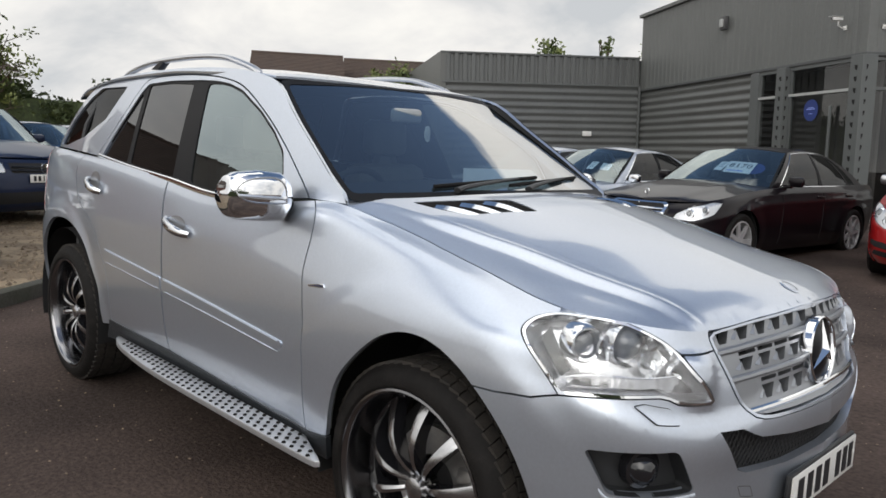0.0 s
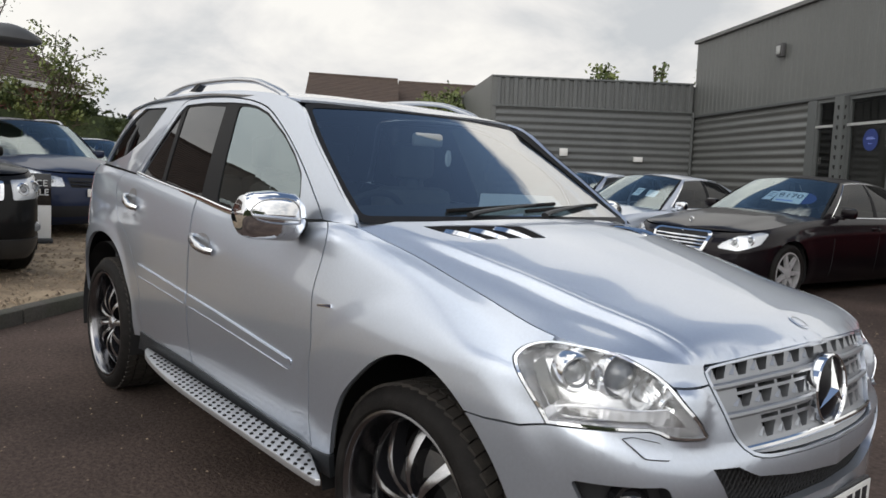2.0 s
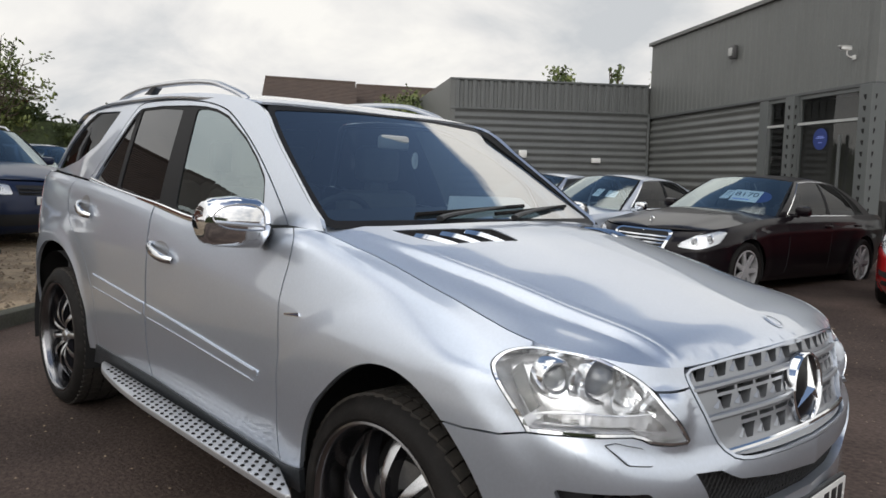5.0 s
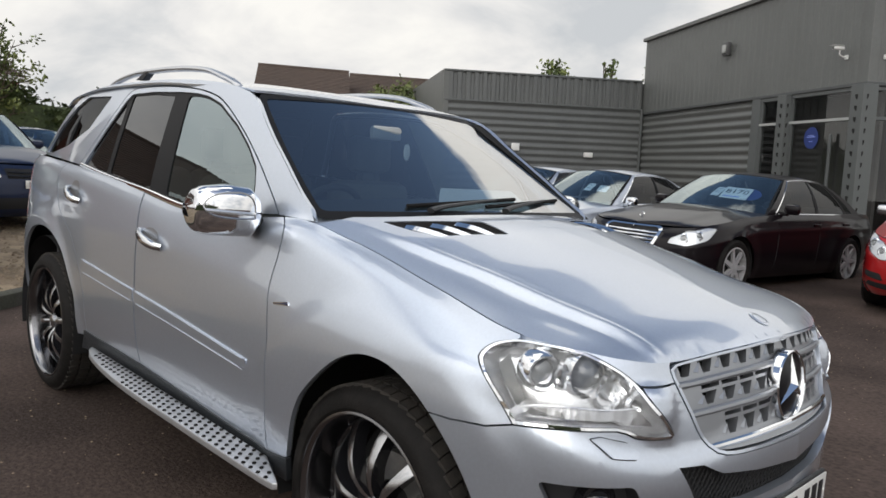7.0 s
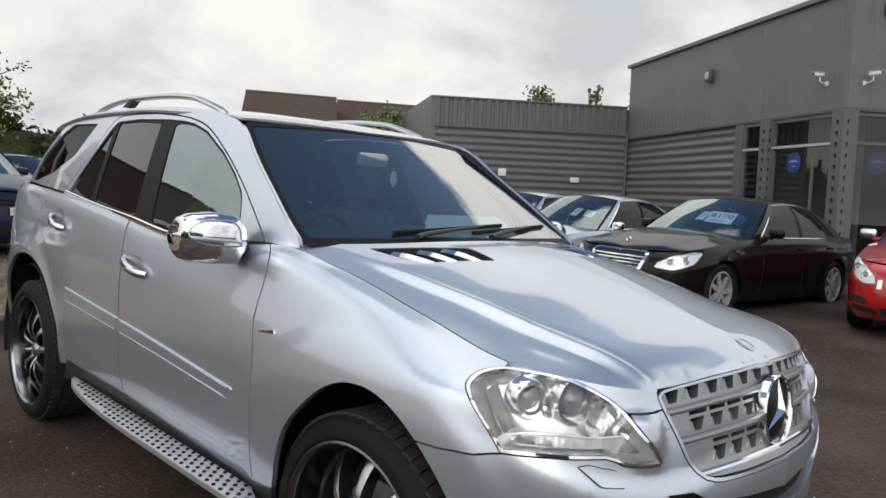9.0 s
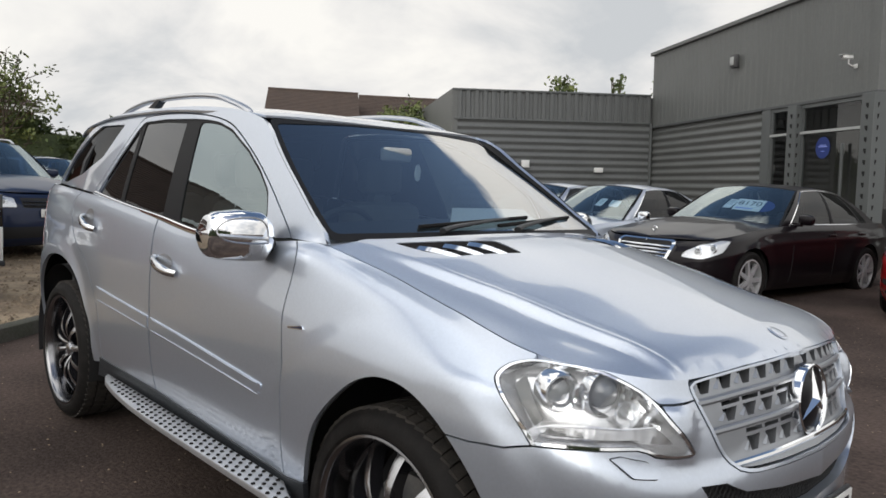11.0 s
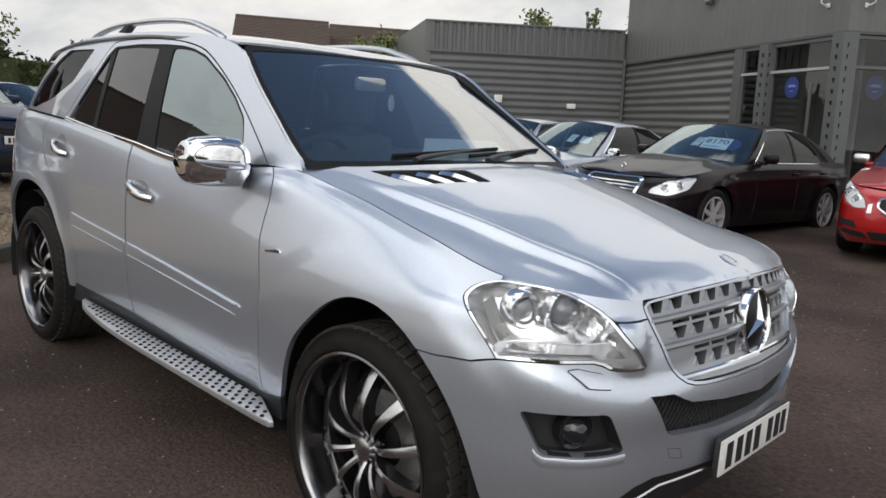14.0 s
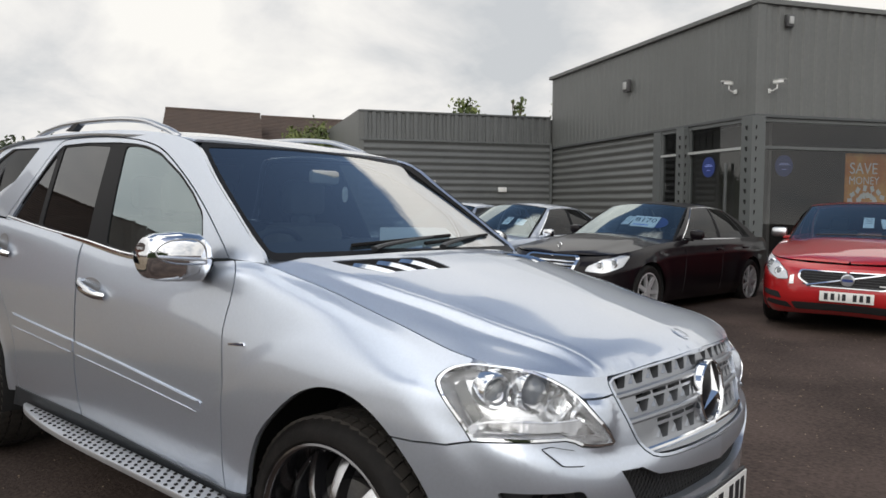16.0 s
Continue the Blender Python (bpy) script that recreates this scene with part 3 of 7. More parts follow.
def build_ground():
    xs = sorted({-400, -200, -100, -60, -40, 40, 60, 100, 200, 400} | {x * 1.0 for x in range(-30, 31)})
    rows = [[(x, y, ground_z(x, y) + 0.006 * noise.noise((x * 0.7, y * 0.7, 0)) * (1 if abs(x) + abs(y) > 4 else 0)) for x in xs] for y in xs]
    bm = grid_mesh(rows)
    bmesh.ops.recalc_face_normals(bm, faces=bm.faces[:])
    if bm.faces[0].normal.z < 0:
        bmesh.ops.reverse_faces(bm, faces=bm.faces[:])
    tagged(add_mesh("ground", bm, "asphalt"), "worn brown-grey asphalt car park surface", "ground", kind="structure")
    # gravel verge behind the kerb
    rows = []
    for i in range(41):
        row = []
        for j in range(61):
            p = KERB_A + KERB_D * (-30 + j) + KERB_N * (0.13 + i * 0.6)
            row.append((p.x, p.y, verge_z(*p) + 0.02 * noise.noise((p.x * 1.5, p.y * 1.5, 3))))
        rows.append(row)
    bm = grid_mesh(rows)
    bmesh.ops.recalc_face_normals(bm, faces=bm.faces[:])
    if bm.faces[0].normal.z < 0:
        bmesh.ops.reverse_faces(bm, faces=bm.faces[:])
    tagged(add_mesh("gravel_verge", bm, "gravel"), "tan gravel parking strip behind the kerb", "gravel", kind="structure")
    rng = random.Random(5)
    verts, faces = [], []
    for _ in range(9000):
        p = KERB_A + KERB_D * rng.uniform(-3, 8) + KERB_N * (0.15 + 9 * rng.random() ** 1.3)
        r = rng.uniform(0.012, 0.032)
        b = len(verts)
        z = verge_z(*p) + 0.005
        for k in range(4):
            a = k * 1.571 + rng.uniform(-0.5, 0.5)
            verts.append((p.x + math.cos(a) * r, p.y + math.sin(a) * r, z))
        verts.append((p.x + rng.uniform(-r, r) * 0.4, p.y + rng.uniform(-r, r) * 0.4, z + r * rng.uniform(0.5, 1.0)))
        faces += [(b + k, b + (k + 1) % 4, b + 4) for k in range(4)]
    me = bpy.data.meshes.new("gravel_stones")
    me.from_pydata(verts, [], faces)
    me.materials.append(M["stone"])
    tagged(new("gravel_stones", me), "loose tan gravel stones on the verge", "gravel", kind="stuff")
    # grit and pale specks lying on the asphalt
    verts, faces = [], []
    for _ in range(2600):
        x, y = rng.uniform(-6, 4), rng.uniform(-3.5, 7)
        r = rng.uniform(0.003, 0.008) * (2 if rng.random() < 0.03 else 1)
        z = ground_z(x, y) + 0.002
        b = len(verts)
        for k in range(4):
            a = k * 1.571 + rng.uniform(-0.5, 0.5)
            verts.append((x + math.cos(a) * r, y + math.sin(a) * r, z))
        verts.append((x, y, z + r * 0.7))
        faces += [(b + k, b + (k + 1) % 4, b + 4) for k in range(4)]
    me = bpy.data.meshes.new("grit")
    me.from_pydata(verts, [], faces)
    me.materials.append(M["stone"])
    tagged(new("grit", me), "fine pale grit on the asphalt", "grit", kind="stuff")


build_ground()


def build_kerb():
    k = root("kerb", Matrix(), "grey concrete kerb along the gravel strip", "kerb", kind="structure")
    proto = boxes((0, 0.905, 0, 0.14, -0.15, 0.115), bevel=0.014)
    first = part("kerb_stone", proto, "kerb", k)
    for i in range(-14, 16):
        o = first if i == -14 else new("kerb_stone", first.data)
        o.parent = k
        p = KERB_A + KERB_D * (i * 0.915)
        o.matrix_basis = Matrix.Translation((p.x, p.y, ground_z(p.x, p.y) + 0.003 * (i % 3))) @ Matrix.Rotation(math.atan2(KERB_D.y, KERB_D.x), 4, "Z")


# ---- the dealership building, in its own frame: x along the front, y back along the side wall ----
BUILDING = Matrix(((0.5567, -0.8305, -0.0189, -3.057), (0.8302, 0.5570, -0.0210, 13.944), (0.0280, -0.0040, 0.9996, 0.21), (0, 0, 0, 1)))


def ribbed(a, b, z0, z1, period, depth, upright, flat=0.5, wavy=False):
    """A sheet of trapezoid cladding from a to b (2D), facing to the right of the way, between two heights."""
    a, b = Vector(a), Vector(b)
    d = (b - a).normalized()
    n = Vector((d.y, -d.x))
    total = (b - a).length if upright else z1 - z0
    ts, k = [], 0
    while k * period < total - 1e-6:
        for f, o in ([(q / 8, 0.5 - 0.5 * math.cos(math.pi * q / 4)) for q in range(8)] if wavy else ((0.0, 0), (flat - 0.06, 0), (flat + 0.04, 1), (0.90, 1))):
            if k * period + f * period <= total:
                ts.append((k * period + f * period, o * depth))
        k += 1
    ts.append((total, ts[-1][1]))
    rows = []
    if upright:
        for z in (z0, z1):
            rows.append([(*(a + d * t + n * o), z) for t, o in ts])
    else:
        for t, o in ts:
            rows.append([(*(p + n * o), z0 + t) for p in (a, b)])
    bm = grid_mesh(rows)
    bmesh.ops.recalc_face_normals(bm, faces=bm.faces[:])
    f = bm.faces[0]
    if f.normal.xy.dot(n) < 0 if abs(f.normal.xy.dot(n)) > 0.1 else False:
        bmesh.ops.reverse_faces(bm, faces=bm.faces[:])
    return bm


def column(parent, m, w, d, h, name="column"):
    """A perforated box column: a post with rows of dark slots on two faces."""
    c = part(name, boxes((0, w, 0, d, 0, h), bevel=0.008), "frame_grey", parent, "grey steel column with slotted holes", smooth=False)
    c.matrix_basis = m
    wide = [(-0.038, 0.045), (0.040, 0.048), (0.030, -0.005), (-0.006, -0.050), (-0.030, -0.046)]
    slots = [None, None]
    z = 0.20
    while z < h - 0.08:
        for face, size in ((0, 0.55), (1, 0.92)):
            if slots[face] is None:
                o = part("slot", prism([(x * size, y) for x, y in wide], 0.012), "hole", c, smooth=False)
                slots[face] = o.data
            else:
                o = new("slot", slots[face])
                o.parent = c
            o.matrix_basis = Matrix.Translation((w * 0.32, -0.003, z)) if face == 0 else Matrix.Translation((-0.009, d / 2, z)) @ Matrix.Rotation(math.pi / 2, 4, "Z") @ Matrix.Translation((0, -0.012, 0))
        z += 0.222
    return c


def pane(parent, a, b, z0, z1, mat="shop_glass", name="pane"):
    a, b = Vector(a), Vector(b)
    bm = bmesh.new()
    bm.faces.new([bm.verts.new((*p, z)) for p, z in ((a, z0), (b, z0), (b, z1), (a, z1))])
    o = part(name, bm, mat, parent, smooth=False)
    o.visible_shadow = False
    return o


def build_building():
    B = root("showroom_building", BUILDING, "grey-green metal-clad car showroom with glazed corner", "building")
    lint, top, yc, xl, top2, trim2 = 3.40, 5.70, 10.58, -6.67, 4.38, 3.50
    f = 0.38  # the front wall
    part("upper_side_cladding", ribbed((0, yc), (0, f), lint, top, 0.26, 0.009, True), "clad", B, smooth=False)
    part("upper_front_cladding", ribbed((0, f), (16, f), lint, top, 0.33, 0.035, True), "clad", B, smooth=False)
    part("corner_flashing", boxes((-0.055, 0.16, f - 0.055, f + 0.16, lint - 0.02, top + 0.04), bevel=0.01), "clad", B, smooth=False)
    part("coping", boxes((-0.09, 16, f - 0.09, f + 0.14, top, top + 0.11), (-0.09, 0.14, f + 0.14, yc + 0.1, top, top + 0.11), bevel=0.012), "clad", B, "grey roof-edge coping", smooth=False)
    part("lintel_trim", boxes((-0.06, 16, f - 0.06, f + 0.10, lint - 0.07, lint), (-0.06, 0.10, f + 0.10, yc, lint - 0.07, lint), bevel=0.01), "frame_dark", B, smooth=False)
    part("roof", boxes((0.1, 16, f + 0.1, yc, top - 0.15, top - 0.02)), "clad_dark", B, smooth=False)
    part("end_wall", boxes((0.06, 16, yc - 0.1, yc + 0.06, lint, top)), "clad", B, smooth=False)
    part("side_cladding", ribbed((0.05, yc), (0.05, 4.20), 0.0, lint - 0.07, 0.22, 0.05, False, 0.5, True), "clad", B, "horizontal ribbed cladding", angle=80)
    part("end_post", boxes((-0.055, 0.12, 3.86, 4.20, 0, lint - 0.07), bevel=0.01), "frame_grey", B, smooth=False)
    part("left_band", ribbed((xl, yc), (-0.06, yc), trim2, top2, 0.275, 0.05, True, 0.42), "clad_dark", B, "upright ribbed cladding band", smooth=False)
    part("left_trim", boxes((xl, -0.05, yc - 0.075, yc + 0.05, trim2 - 0.03, trim2 + 0.03), (xl - 0.04, -0.05, yc - 0.07, yc + 0.1, top2, top2 + 0.06), bevel=0.01), "frame_grey", B, smooth=False)
    part("left_cladding", ribbed((xl, yc), (-0.05, yc), 0, trim2 - 0.03, 0.225, 0.05, False, 0.5, True), "clad_dark", B, "horizontal ribbed cladding", angle=80)
    part("left_end_wall", boxes((xl - 0.05, xl + 0.12, yc - 0.05, yc + 9, 0, top2 + 0.05)), "clad", B, smooth=False)
    part("back_wall", boxes((xl, 16, yc + 0.12, yc + 0.3, 0, top2 - 0.02)), "clad_dark", B, smooth=False)
    part("corner_downpipe", boxes((-0.10, -0.03, yc - 0.14, yc - 0.06, 0, trim2), bevel=0.02), "frame_grey", B, smooth=False)
    column(B, Matrix.Translation((-0.28, 0.13, 0)), 0.34, 0.34, lint - 0.07, "corner_column")
    column(B, Matrix.Translation((-0.16, 2.70, 0)), 0.18, 0.32, lint - 0.07)
    column(B, Matrix.Translation((4.6, f - 0.1, 0)), 0.34, 0.4, lint - 0.07)
    # glazing
    for (a, b) in (((0.02, 3.86), (0.02, 3.02)), ((0.02, 2.70), (0.02, 0.47)), ((0.06, f + 0.04), (4.6, f + 0.04)), ((4.94, f + 0.04), (9.5, f + 0.04)), ((9.5, f + 0.04), (16, f + 0.04))):
        a, b = Vector(a), Vector(b)
        w = root("showroom_window", Matrix(), "", "")
        for key in ("label", "category"):
            if key in w:
                del w[key]
        w.parent = B
        d = (b - a).normalized()
        for z0, z1 in ((0.14, 2.66), (2.74, lint - 0.13)):
            pane(w, a, b, z0, z1)
        fr = []
        for z in (0.07, 2.70, lint - 0.10):
            lo, hi = (min(a.x, b.x), max(a.x, b.x)), (min(a.y, b.y), max(a.y, b.y))
            fr.append((lo[0] - (0.05 if abs(d.y) > 0.5 else 0), lo[1] + (0.05 if abs(d.y) > 0.5 else 0), hi[0] - (0.05 if abs(d.x) > 0.5 else 0), hi[1] + (0.05 if abs(d.x) > 0.5 else 0), z - 0.05 + (0.015 if z == 2.70 else 0), z + 0.05 - (0.015 if z == 2.70 else 0)))
        for p in (a, b):
            q = p + d * (0.03 if p is a else -0.03)
            fr.append((q.x - 0.04, q.x + 0.04, q.y - 0.04, q.y + 0.04, 0.1, lint - 0.1))
        part("frame", boxes(*fr), "frame_grey", w, smooth=False)
        if abs(d.y) > 0.5:
            part("transom", boxes((a.x - 0.062, a.x - 0.052, min(a.y, b.y), max(a.y, b.y), 2.672, 2.728)), "transom_grey", w, "pale grey transom strip", smooth=False)
        else:
            part("transom", boxes((min(a.x, b.x), max(a.x, b.x), a.y - 0.062, a.y - 0.052, 2.672, 2.728)), "frame_grey", w, smooth=False)
    # floor, inner walls and ceiling take the painted-in dimness of the room
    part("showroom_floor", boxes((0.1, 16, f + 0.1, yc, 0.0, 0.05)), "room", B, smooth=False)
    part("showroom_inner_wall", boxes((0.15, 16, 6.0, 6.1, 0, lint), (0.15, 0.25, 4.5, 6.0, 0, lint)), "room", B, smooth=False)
    part("showroom_partition", boxes((0.80, 0.88, 0.9, 4.4, 0.05, lint - 0.1)), "room_wall", B, "pale partition behind the glass", smooth=False)
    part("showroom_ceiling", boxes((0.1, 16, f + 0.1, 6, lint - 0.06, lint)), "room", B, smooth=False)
    part("door_pull", boxes((-0.09, -0.05, 1.18, 1.26, 1.1, 2.4), bevel=0.015), "frame_grey", B, "long steel door pull", smooth=False)
    return B


def round_sign(m, r):
    s = tagged(add_mesh("window_sticker", lathe([(0.0001, -0.004), (r, -0.004), (r, 0.0), (0.0001, 0.0)], 40), "blue_sign"), "round blue vinyl sticker on the showroom glass", "sticker")
    s.matrix_basis = BUILDING @ m
    bars([(-0.10, 0.10, 0.045, 0.062), (-0.14, 0.14, 0.012, 0.034), (-0.06, 0.06, -0.085, -0.07)], "blue_ink", s, Matrix.Translation((0, -0.005, 0)) @ Matrix.Rotation(math.pi / 2, 4, "X"))
    return s


def cctv(m, flip=1):
    c = root("security_camera", BUILDING @ m, "white bullet security camera on a wall bracket", "camera")
    part("housing", boxes((-0.16, 0.12, -0.05, 0.05, 0.03, 0.115), bevel=0.02), "white", c)
    part("sunshield", boxes((-0.21, 0.10, -0.06, 0.06, 0.12, 0.13), bevel=0.004), "white", c)
    part("bracket", join(tube([(0.02, 0, 0.03), (0.02, 0, -0.08), (0.12, 0.0, -0.13), (0.22, 0.0, -0.13)], 0.018), boxes((0.2, 0.23, -0.05, 0.05, -0.18, -0.08))), "white", c)
    part("lens", lathe([(0.0001, -0.165), (0.032, -0.165), (0.032, -0.155)], 16, "X"), "gloss_black", c).location.z = 0.07


def flood_lamp(m, name, label):
    c = root(name, BUILDING @ m, label, "lamp")
    part("body", boxes((-0.10, 0.02, -0.12, 0.12, -0.17, 0.17), bevel=0.02), "lamp_dark", c)
    part("diffuser", boxes((-0.15, -0.09, -0.075, 0.075, -0.11, 0.11), bevel=0.03), "transom_grey", c, "pale glass diffuser")


def poster(m):
    p = root("window_poster", BUILDING @ m, "orange poster reading SAVE MONEY inside the window", "poster")
    part("sheet", boxes((0, 1.7, -0.004, 0.004, 0, 1.28)), "orange", p, smooth=False)
    R = Matrix.Rotation(math.pi / 2, 4, "X")
    text_mesh("SAVE", 0.36, "paper", p, Matrix.Translation((0.52, -0.006, 0.93)) @ R)
    text_mesh("MONEY", 0.25, "paper", p, Matrix.Translation((0.54, -0.006, 0.66)) @ R)
    bm = bmesh.new()
    rng = random.Random(3)
    for k in range(14):
        a = math.pi * (k + 0.5) / 14
        r = 0.16 + 0.16 * (k % 2)
        box(bm, (0.10, 0.004, 0.13), Matrix.Translation((0.62 + math.cos(a) * r * 1.5, -0.006 - 0.0008 * k, 0.18 + math.sin(a) * r)) @ Matrix.Rotation(a - 1.57, 4, "Y"))
    part("picture", bm, "paper", p, "pale fan of notes", smooth=False)


build_kerb()
build_building()
round_sign(Matrix.Translation((0.0, 1.93, 2.34)) @ Matrix.Rotation(-math.pi / 2, 4, "Z"), 0.235)
round_sign(Matrix.Translation((0.83, 0.45, 2.32)), 0.235)
cctv(Matrix.Translation((-0.23, 1.0, 4.06)) @ Matrix.Scale(0.85, 4))
cctv(Matrix.Translation((0.36, 0.16, 4.0)) @ Matrix.Rotation(math.pi / 2 + 0.4, 4, "Z") @ Matrix.Scale(0.85, 4))
flood_lamp(Matrix.Translation((-0.06, 5.5, 4.74)), "wall_lamp", "dark wall lamp with a pale diffuser")
flood_lamp(Matrix.Translation((0.72, 0.32, 5.38)) @ Matrix.Rotation(math.pi / 2, 4, "Z") @ Matrix.Scale(0.75, 4), "wall_lamp", "dark wall lamp under the coping")
poster(Matrix.Translation((2.52, 0.48, 1.36)))
vent = tagged(add_mesh("wall_socket_box", boxes((-1.98, -1.68, 10.46, 10.54, 1.86, 2.02), bevel=0.015), "white"), "small white box fixed to ribbed wall cladding", "box")
vent.matrix_basis = BUILDING
vent = tagged(add_mesh("wall_socket_box", boxes((-4.44, -4.18, 10.46, 10.54, 1.98, 2.22), bevel=0.015), "white"), "white box fixed higher on the ribbed wall cladding", "box")
vent.matrix_basis = BUILDING


# ---- plants ----
def leaf_cloud(centres, n, spread, size, seed):
    """Many small leaf blades scattered round the centres."""
    rng = random.Random(seed)
    verts, faces = [], []
    for _ in range(n):
        c = rng.choice(centres)
        p = Vector(c[:3]) + Vector((rng.gauss(0, 1), rng.gauss(0, 1), rng.gauss(0, 0.8))) * spread * (c[3] if len(c) > 3 else 1)
        a = Vector((rng.gauss(0, 1), rng.gauss(0, 1), rng.gauss(0, 1))).normalized()
        b = a.orthogonal().normalized()
        s = size * rng.uniform(0.6, 1.4)
        k = len(verts)
        verts += [tuple(p + a * s), tuple(p + b * s * 0.5), tuple(p - a * s), tuple(p - b * s * 0.5)]
        faces.append((k, k + 1, k + 2, k + 3))
    bm = bmesh.new()
    me = bpy.data.meshes.new("tmp")
    me.from_pydata(verts, [], faces)
    bm.from_mesh(me)
    bpy.data.meshes.remove(me)
    return bm


def tree(x, y, z, h, spread, seed, leaves, size, label, sparse=False, mat="leaf", name="tree"):
    rng = random.Random(seed)
    t = root(name, Matrix.Translation((x, y, z)), label, "tree" if name == "tree" else name)
    lean = Vector((rng.uniform(-0.1, 0.1), rng.uniform(-0.1, 0.1), 1))
    trunk = [lean * (h * 0.62 * k / 6) + Vector((rng.gauss(0, 0.03), rng.gauss(0, 0.03), 0)) * h * 0.1 for k in range(7)]
    trunk[0] = Vector((0, 0, -0.05))
    wood = [tube(trunk, 0.022 * h, 8, [1, 0.85, 0.75, 0.65, 0.5, 0.4, 0.3])]
    centres = []
    for k in range(16 if not sparse else 22):
        f = rng.uniform(0.35, 1.0)
        base = trunk[0].lerp(trunk[6], f) if not sparse else lean * h * 0.62 * f
        ang, up = k * 2.4 + rng.uniform(-0.4, 0.4), rng.uniform(0.25, 1.0)
        ln = spread * rng.uniform(0.55, 1.0) * (1.15 - 0.5 * f)
        tip = base + Vector((math.cos(ang) * ln, math.sin(ang) * ln, up * h * 0.33))
        midp = base.lerp(tip, 0.5) + Vector((0, 0, -0.04 * h))
        wood.append(tube([base, midp, tip], 0.0075 * h, 5, [1, 0.6, 0.2]))
        for g in range(4):
            q = base.lerp(tip, 0.45 + 0.18 * g) + Vector((rng.gauss(0, 0.12), rng.gauss(0, 0.12), rng.gauss(0, 0.1))) * spread
            centres.append((*q, rng.uniform(0.5, 1.2)))
            wood.append(tube([base.lerp(tip, 0.4 + 0.15 * g), q], 0.003 * h, 4, [1, 0.4]))
    part("trunk", join(*wood), "bark", t)
    part("crown", leaf_cloud(centres, leaves, spread * 0.16, size, seed), mat, t, smooth=False)
    return t


def hedge(a, b, h, depth, seed, n, size, label, base=0.0, mat="leaf_dark"):
    rng = random.Random(seed)
    a, b = Vector(a), Vector(b)
    cs = []
    ln = (b - a).length
    for k in range(int(ln * 5)):
        p = a.lerp(b, rng.random())
        hh = h * (0.82 + 0.25 * noise.noise((p.x * 0.35, p.y * 0.35, seed)) + 0.12 * noise.noise((p.x * 1.4, p.y * 1.4, seed)))
        cs.append((p.x + rng.uniform(-depth, depth), p.y + rng.uniform(-depth, depth), base + hh * rng.random() ** 0.6, 1))
    bm = leaf_cloud(cs, n, 0.22, size, seed)
    d = (b - a).normalized()
    q = Vector((-d.y, d.x)) * depth * 0.5
    core = bmesh.new()
    vs = [core.verts.new((*(p + o), z)) for p in (a, b) for o in (q, -q) for z in (base, base + h * 0.72)]
    for f in ((0, 1, 5, 4), (2, 3, 7, 6), (1, 3, 7, 5)):
        core.faces.new([vs[i] for i in f])
    tagged(add_mesh("hedge", join(bm, core), mat, smooth=False), label, "hedge", kind="stuff")


def house(m, w, d, eave, ridge, label, windows=True):
    h = root("house", m, label, "house")
    part("wall", boxes((0, w, 0, d, 0, eave)), "brick", h, "red brick walls", smooth=False)
    bm = bmesh.new()
    gv = [[bm.verts.new((x, y, z)) for y, z in ((0, eave), (d, eave), (d / 2, ridge - 0.1))] for x in (0.0, w)]
    for g in gv:
        bm.faces.new(g)
    part("gable", bm, "brick", h, smooth=False)
    n = 22
    for sgn in (0, 1):
        bmr = bmesh.new()
        for k in range(n):
            f0, f1 = k / n, (k + 1) / n
            y0, y1 = (-0.35 + (d / 2 + 0.35) * f0), (-0.35 + (d / 2 + 0.35) * f1)
            z0, z1 = eave - 0.15 + (ridge - eave + 0.15) * f0, eave - 0.15 + (ridge - eave + 0.15) * f1
            if sgn:
                y0, y1 = d - y0, d - y1
            vs = [bmr.verts.new(p) for p in ((-0.3, y0, z0 + 0.05), (w + 0.3, y0, z0 + 0.05), (w + 0.3, y1, z1), (-0.3, y1, z1), (-0.3, y0, z0), (w + 0.3, y0, z0))]
            bmr.faces.new(vs[:4])
            bmr.faces.new((vs[0], vs[4], vs[5], vs[1]))
        bmesh.ops.remove_doubles(bmr, verts=bmr.verts[:], dist=1e-4)
        part("roof_slope", bmr, "tile", h, "brown tiled roof slope", smooth=False)
    part("ridge_tiles", tube([(-0.3, d / 2, ridge), (w + 0.3, d / 2, ridge)], 0.12, 8), "tile", h)
    for y0 in (-0.40, d + 0.34):
        part("fascia", boxes((-0.3, w + 0.3, y0, y0 + 0.06, eave - 0.32, eave - 0.10)), "white", h, "white eaves fascia", smooth=False)
    if windows:
        for x0 in (w * 0.15, w * 0.6):
            for z0 in (0.9, 3.3):
                win = part("window", boxes((x0, x0 + 1.5, -0.04, 0.03, z0, z0 + 1.2)), "white", h, "white framed window", smooth=False)
                part("pane", boxes((x0 + 0.08, x0 + 0.70, -0.05, -0.045, z0 + 0.08, z0 + 1.12), (x0 + 0.80, x0 + 1.42, -0.05, -0.045, z0 + 0.08, z0 + 1.12)), "gloss_black", win, smooth=False)
    return h


def face_to(x, y, ang):
    return Matrix.Translation((x, y, 0)) @ Matrix.Rotation(radians(ang), 4, "Z")


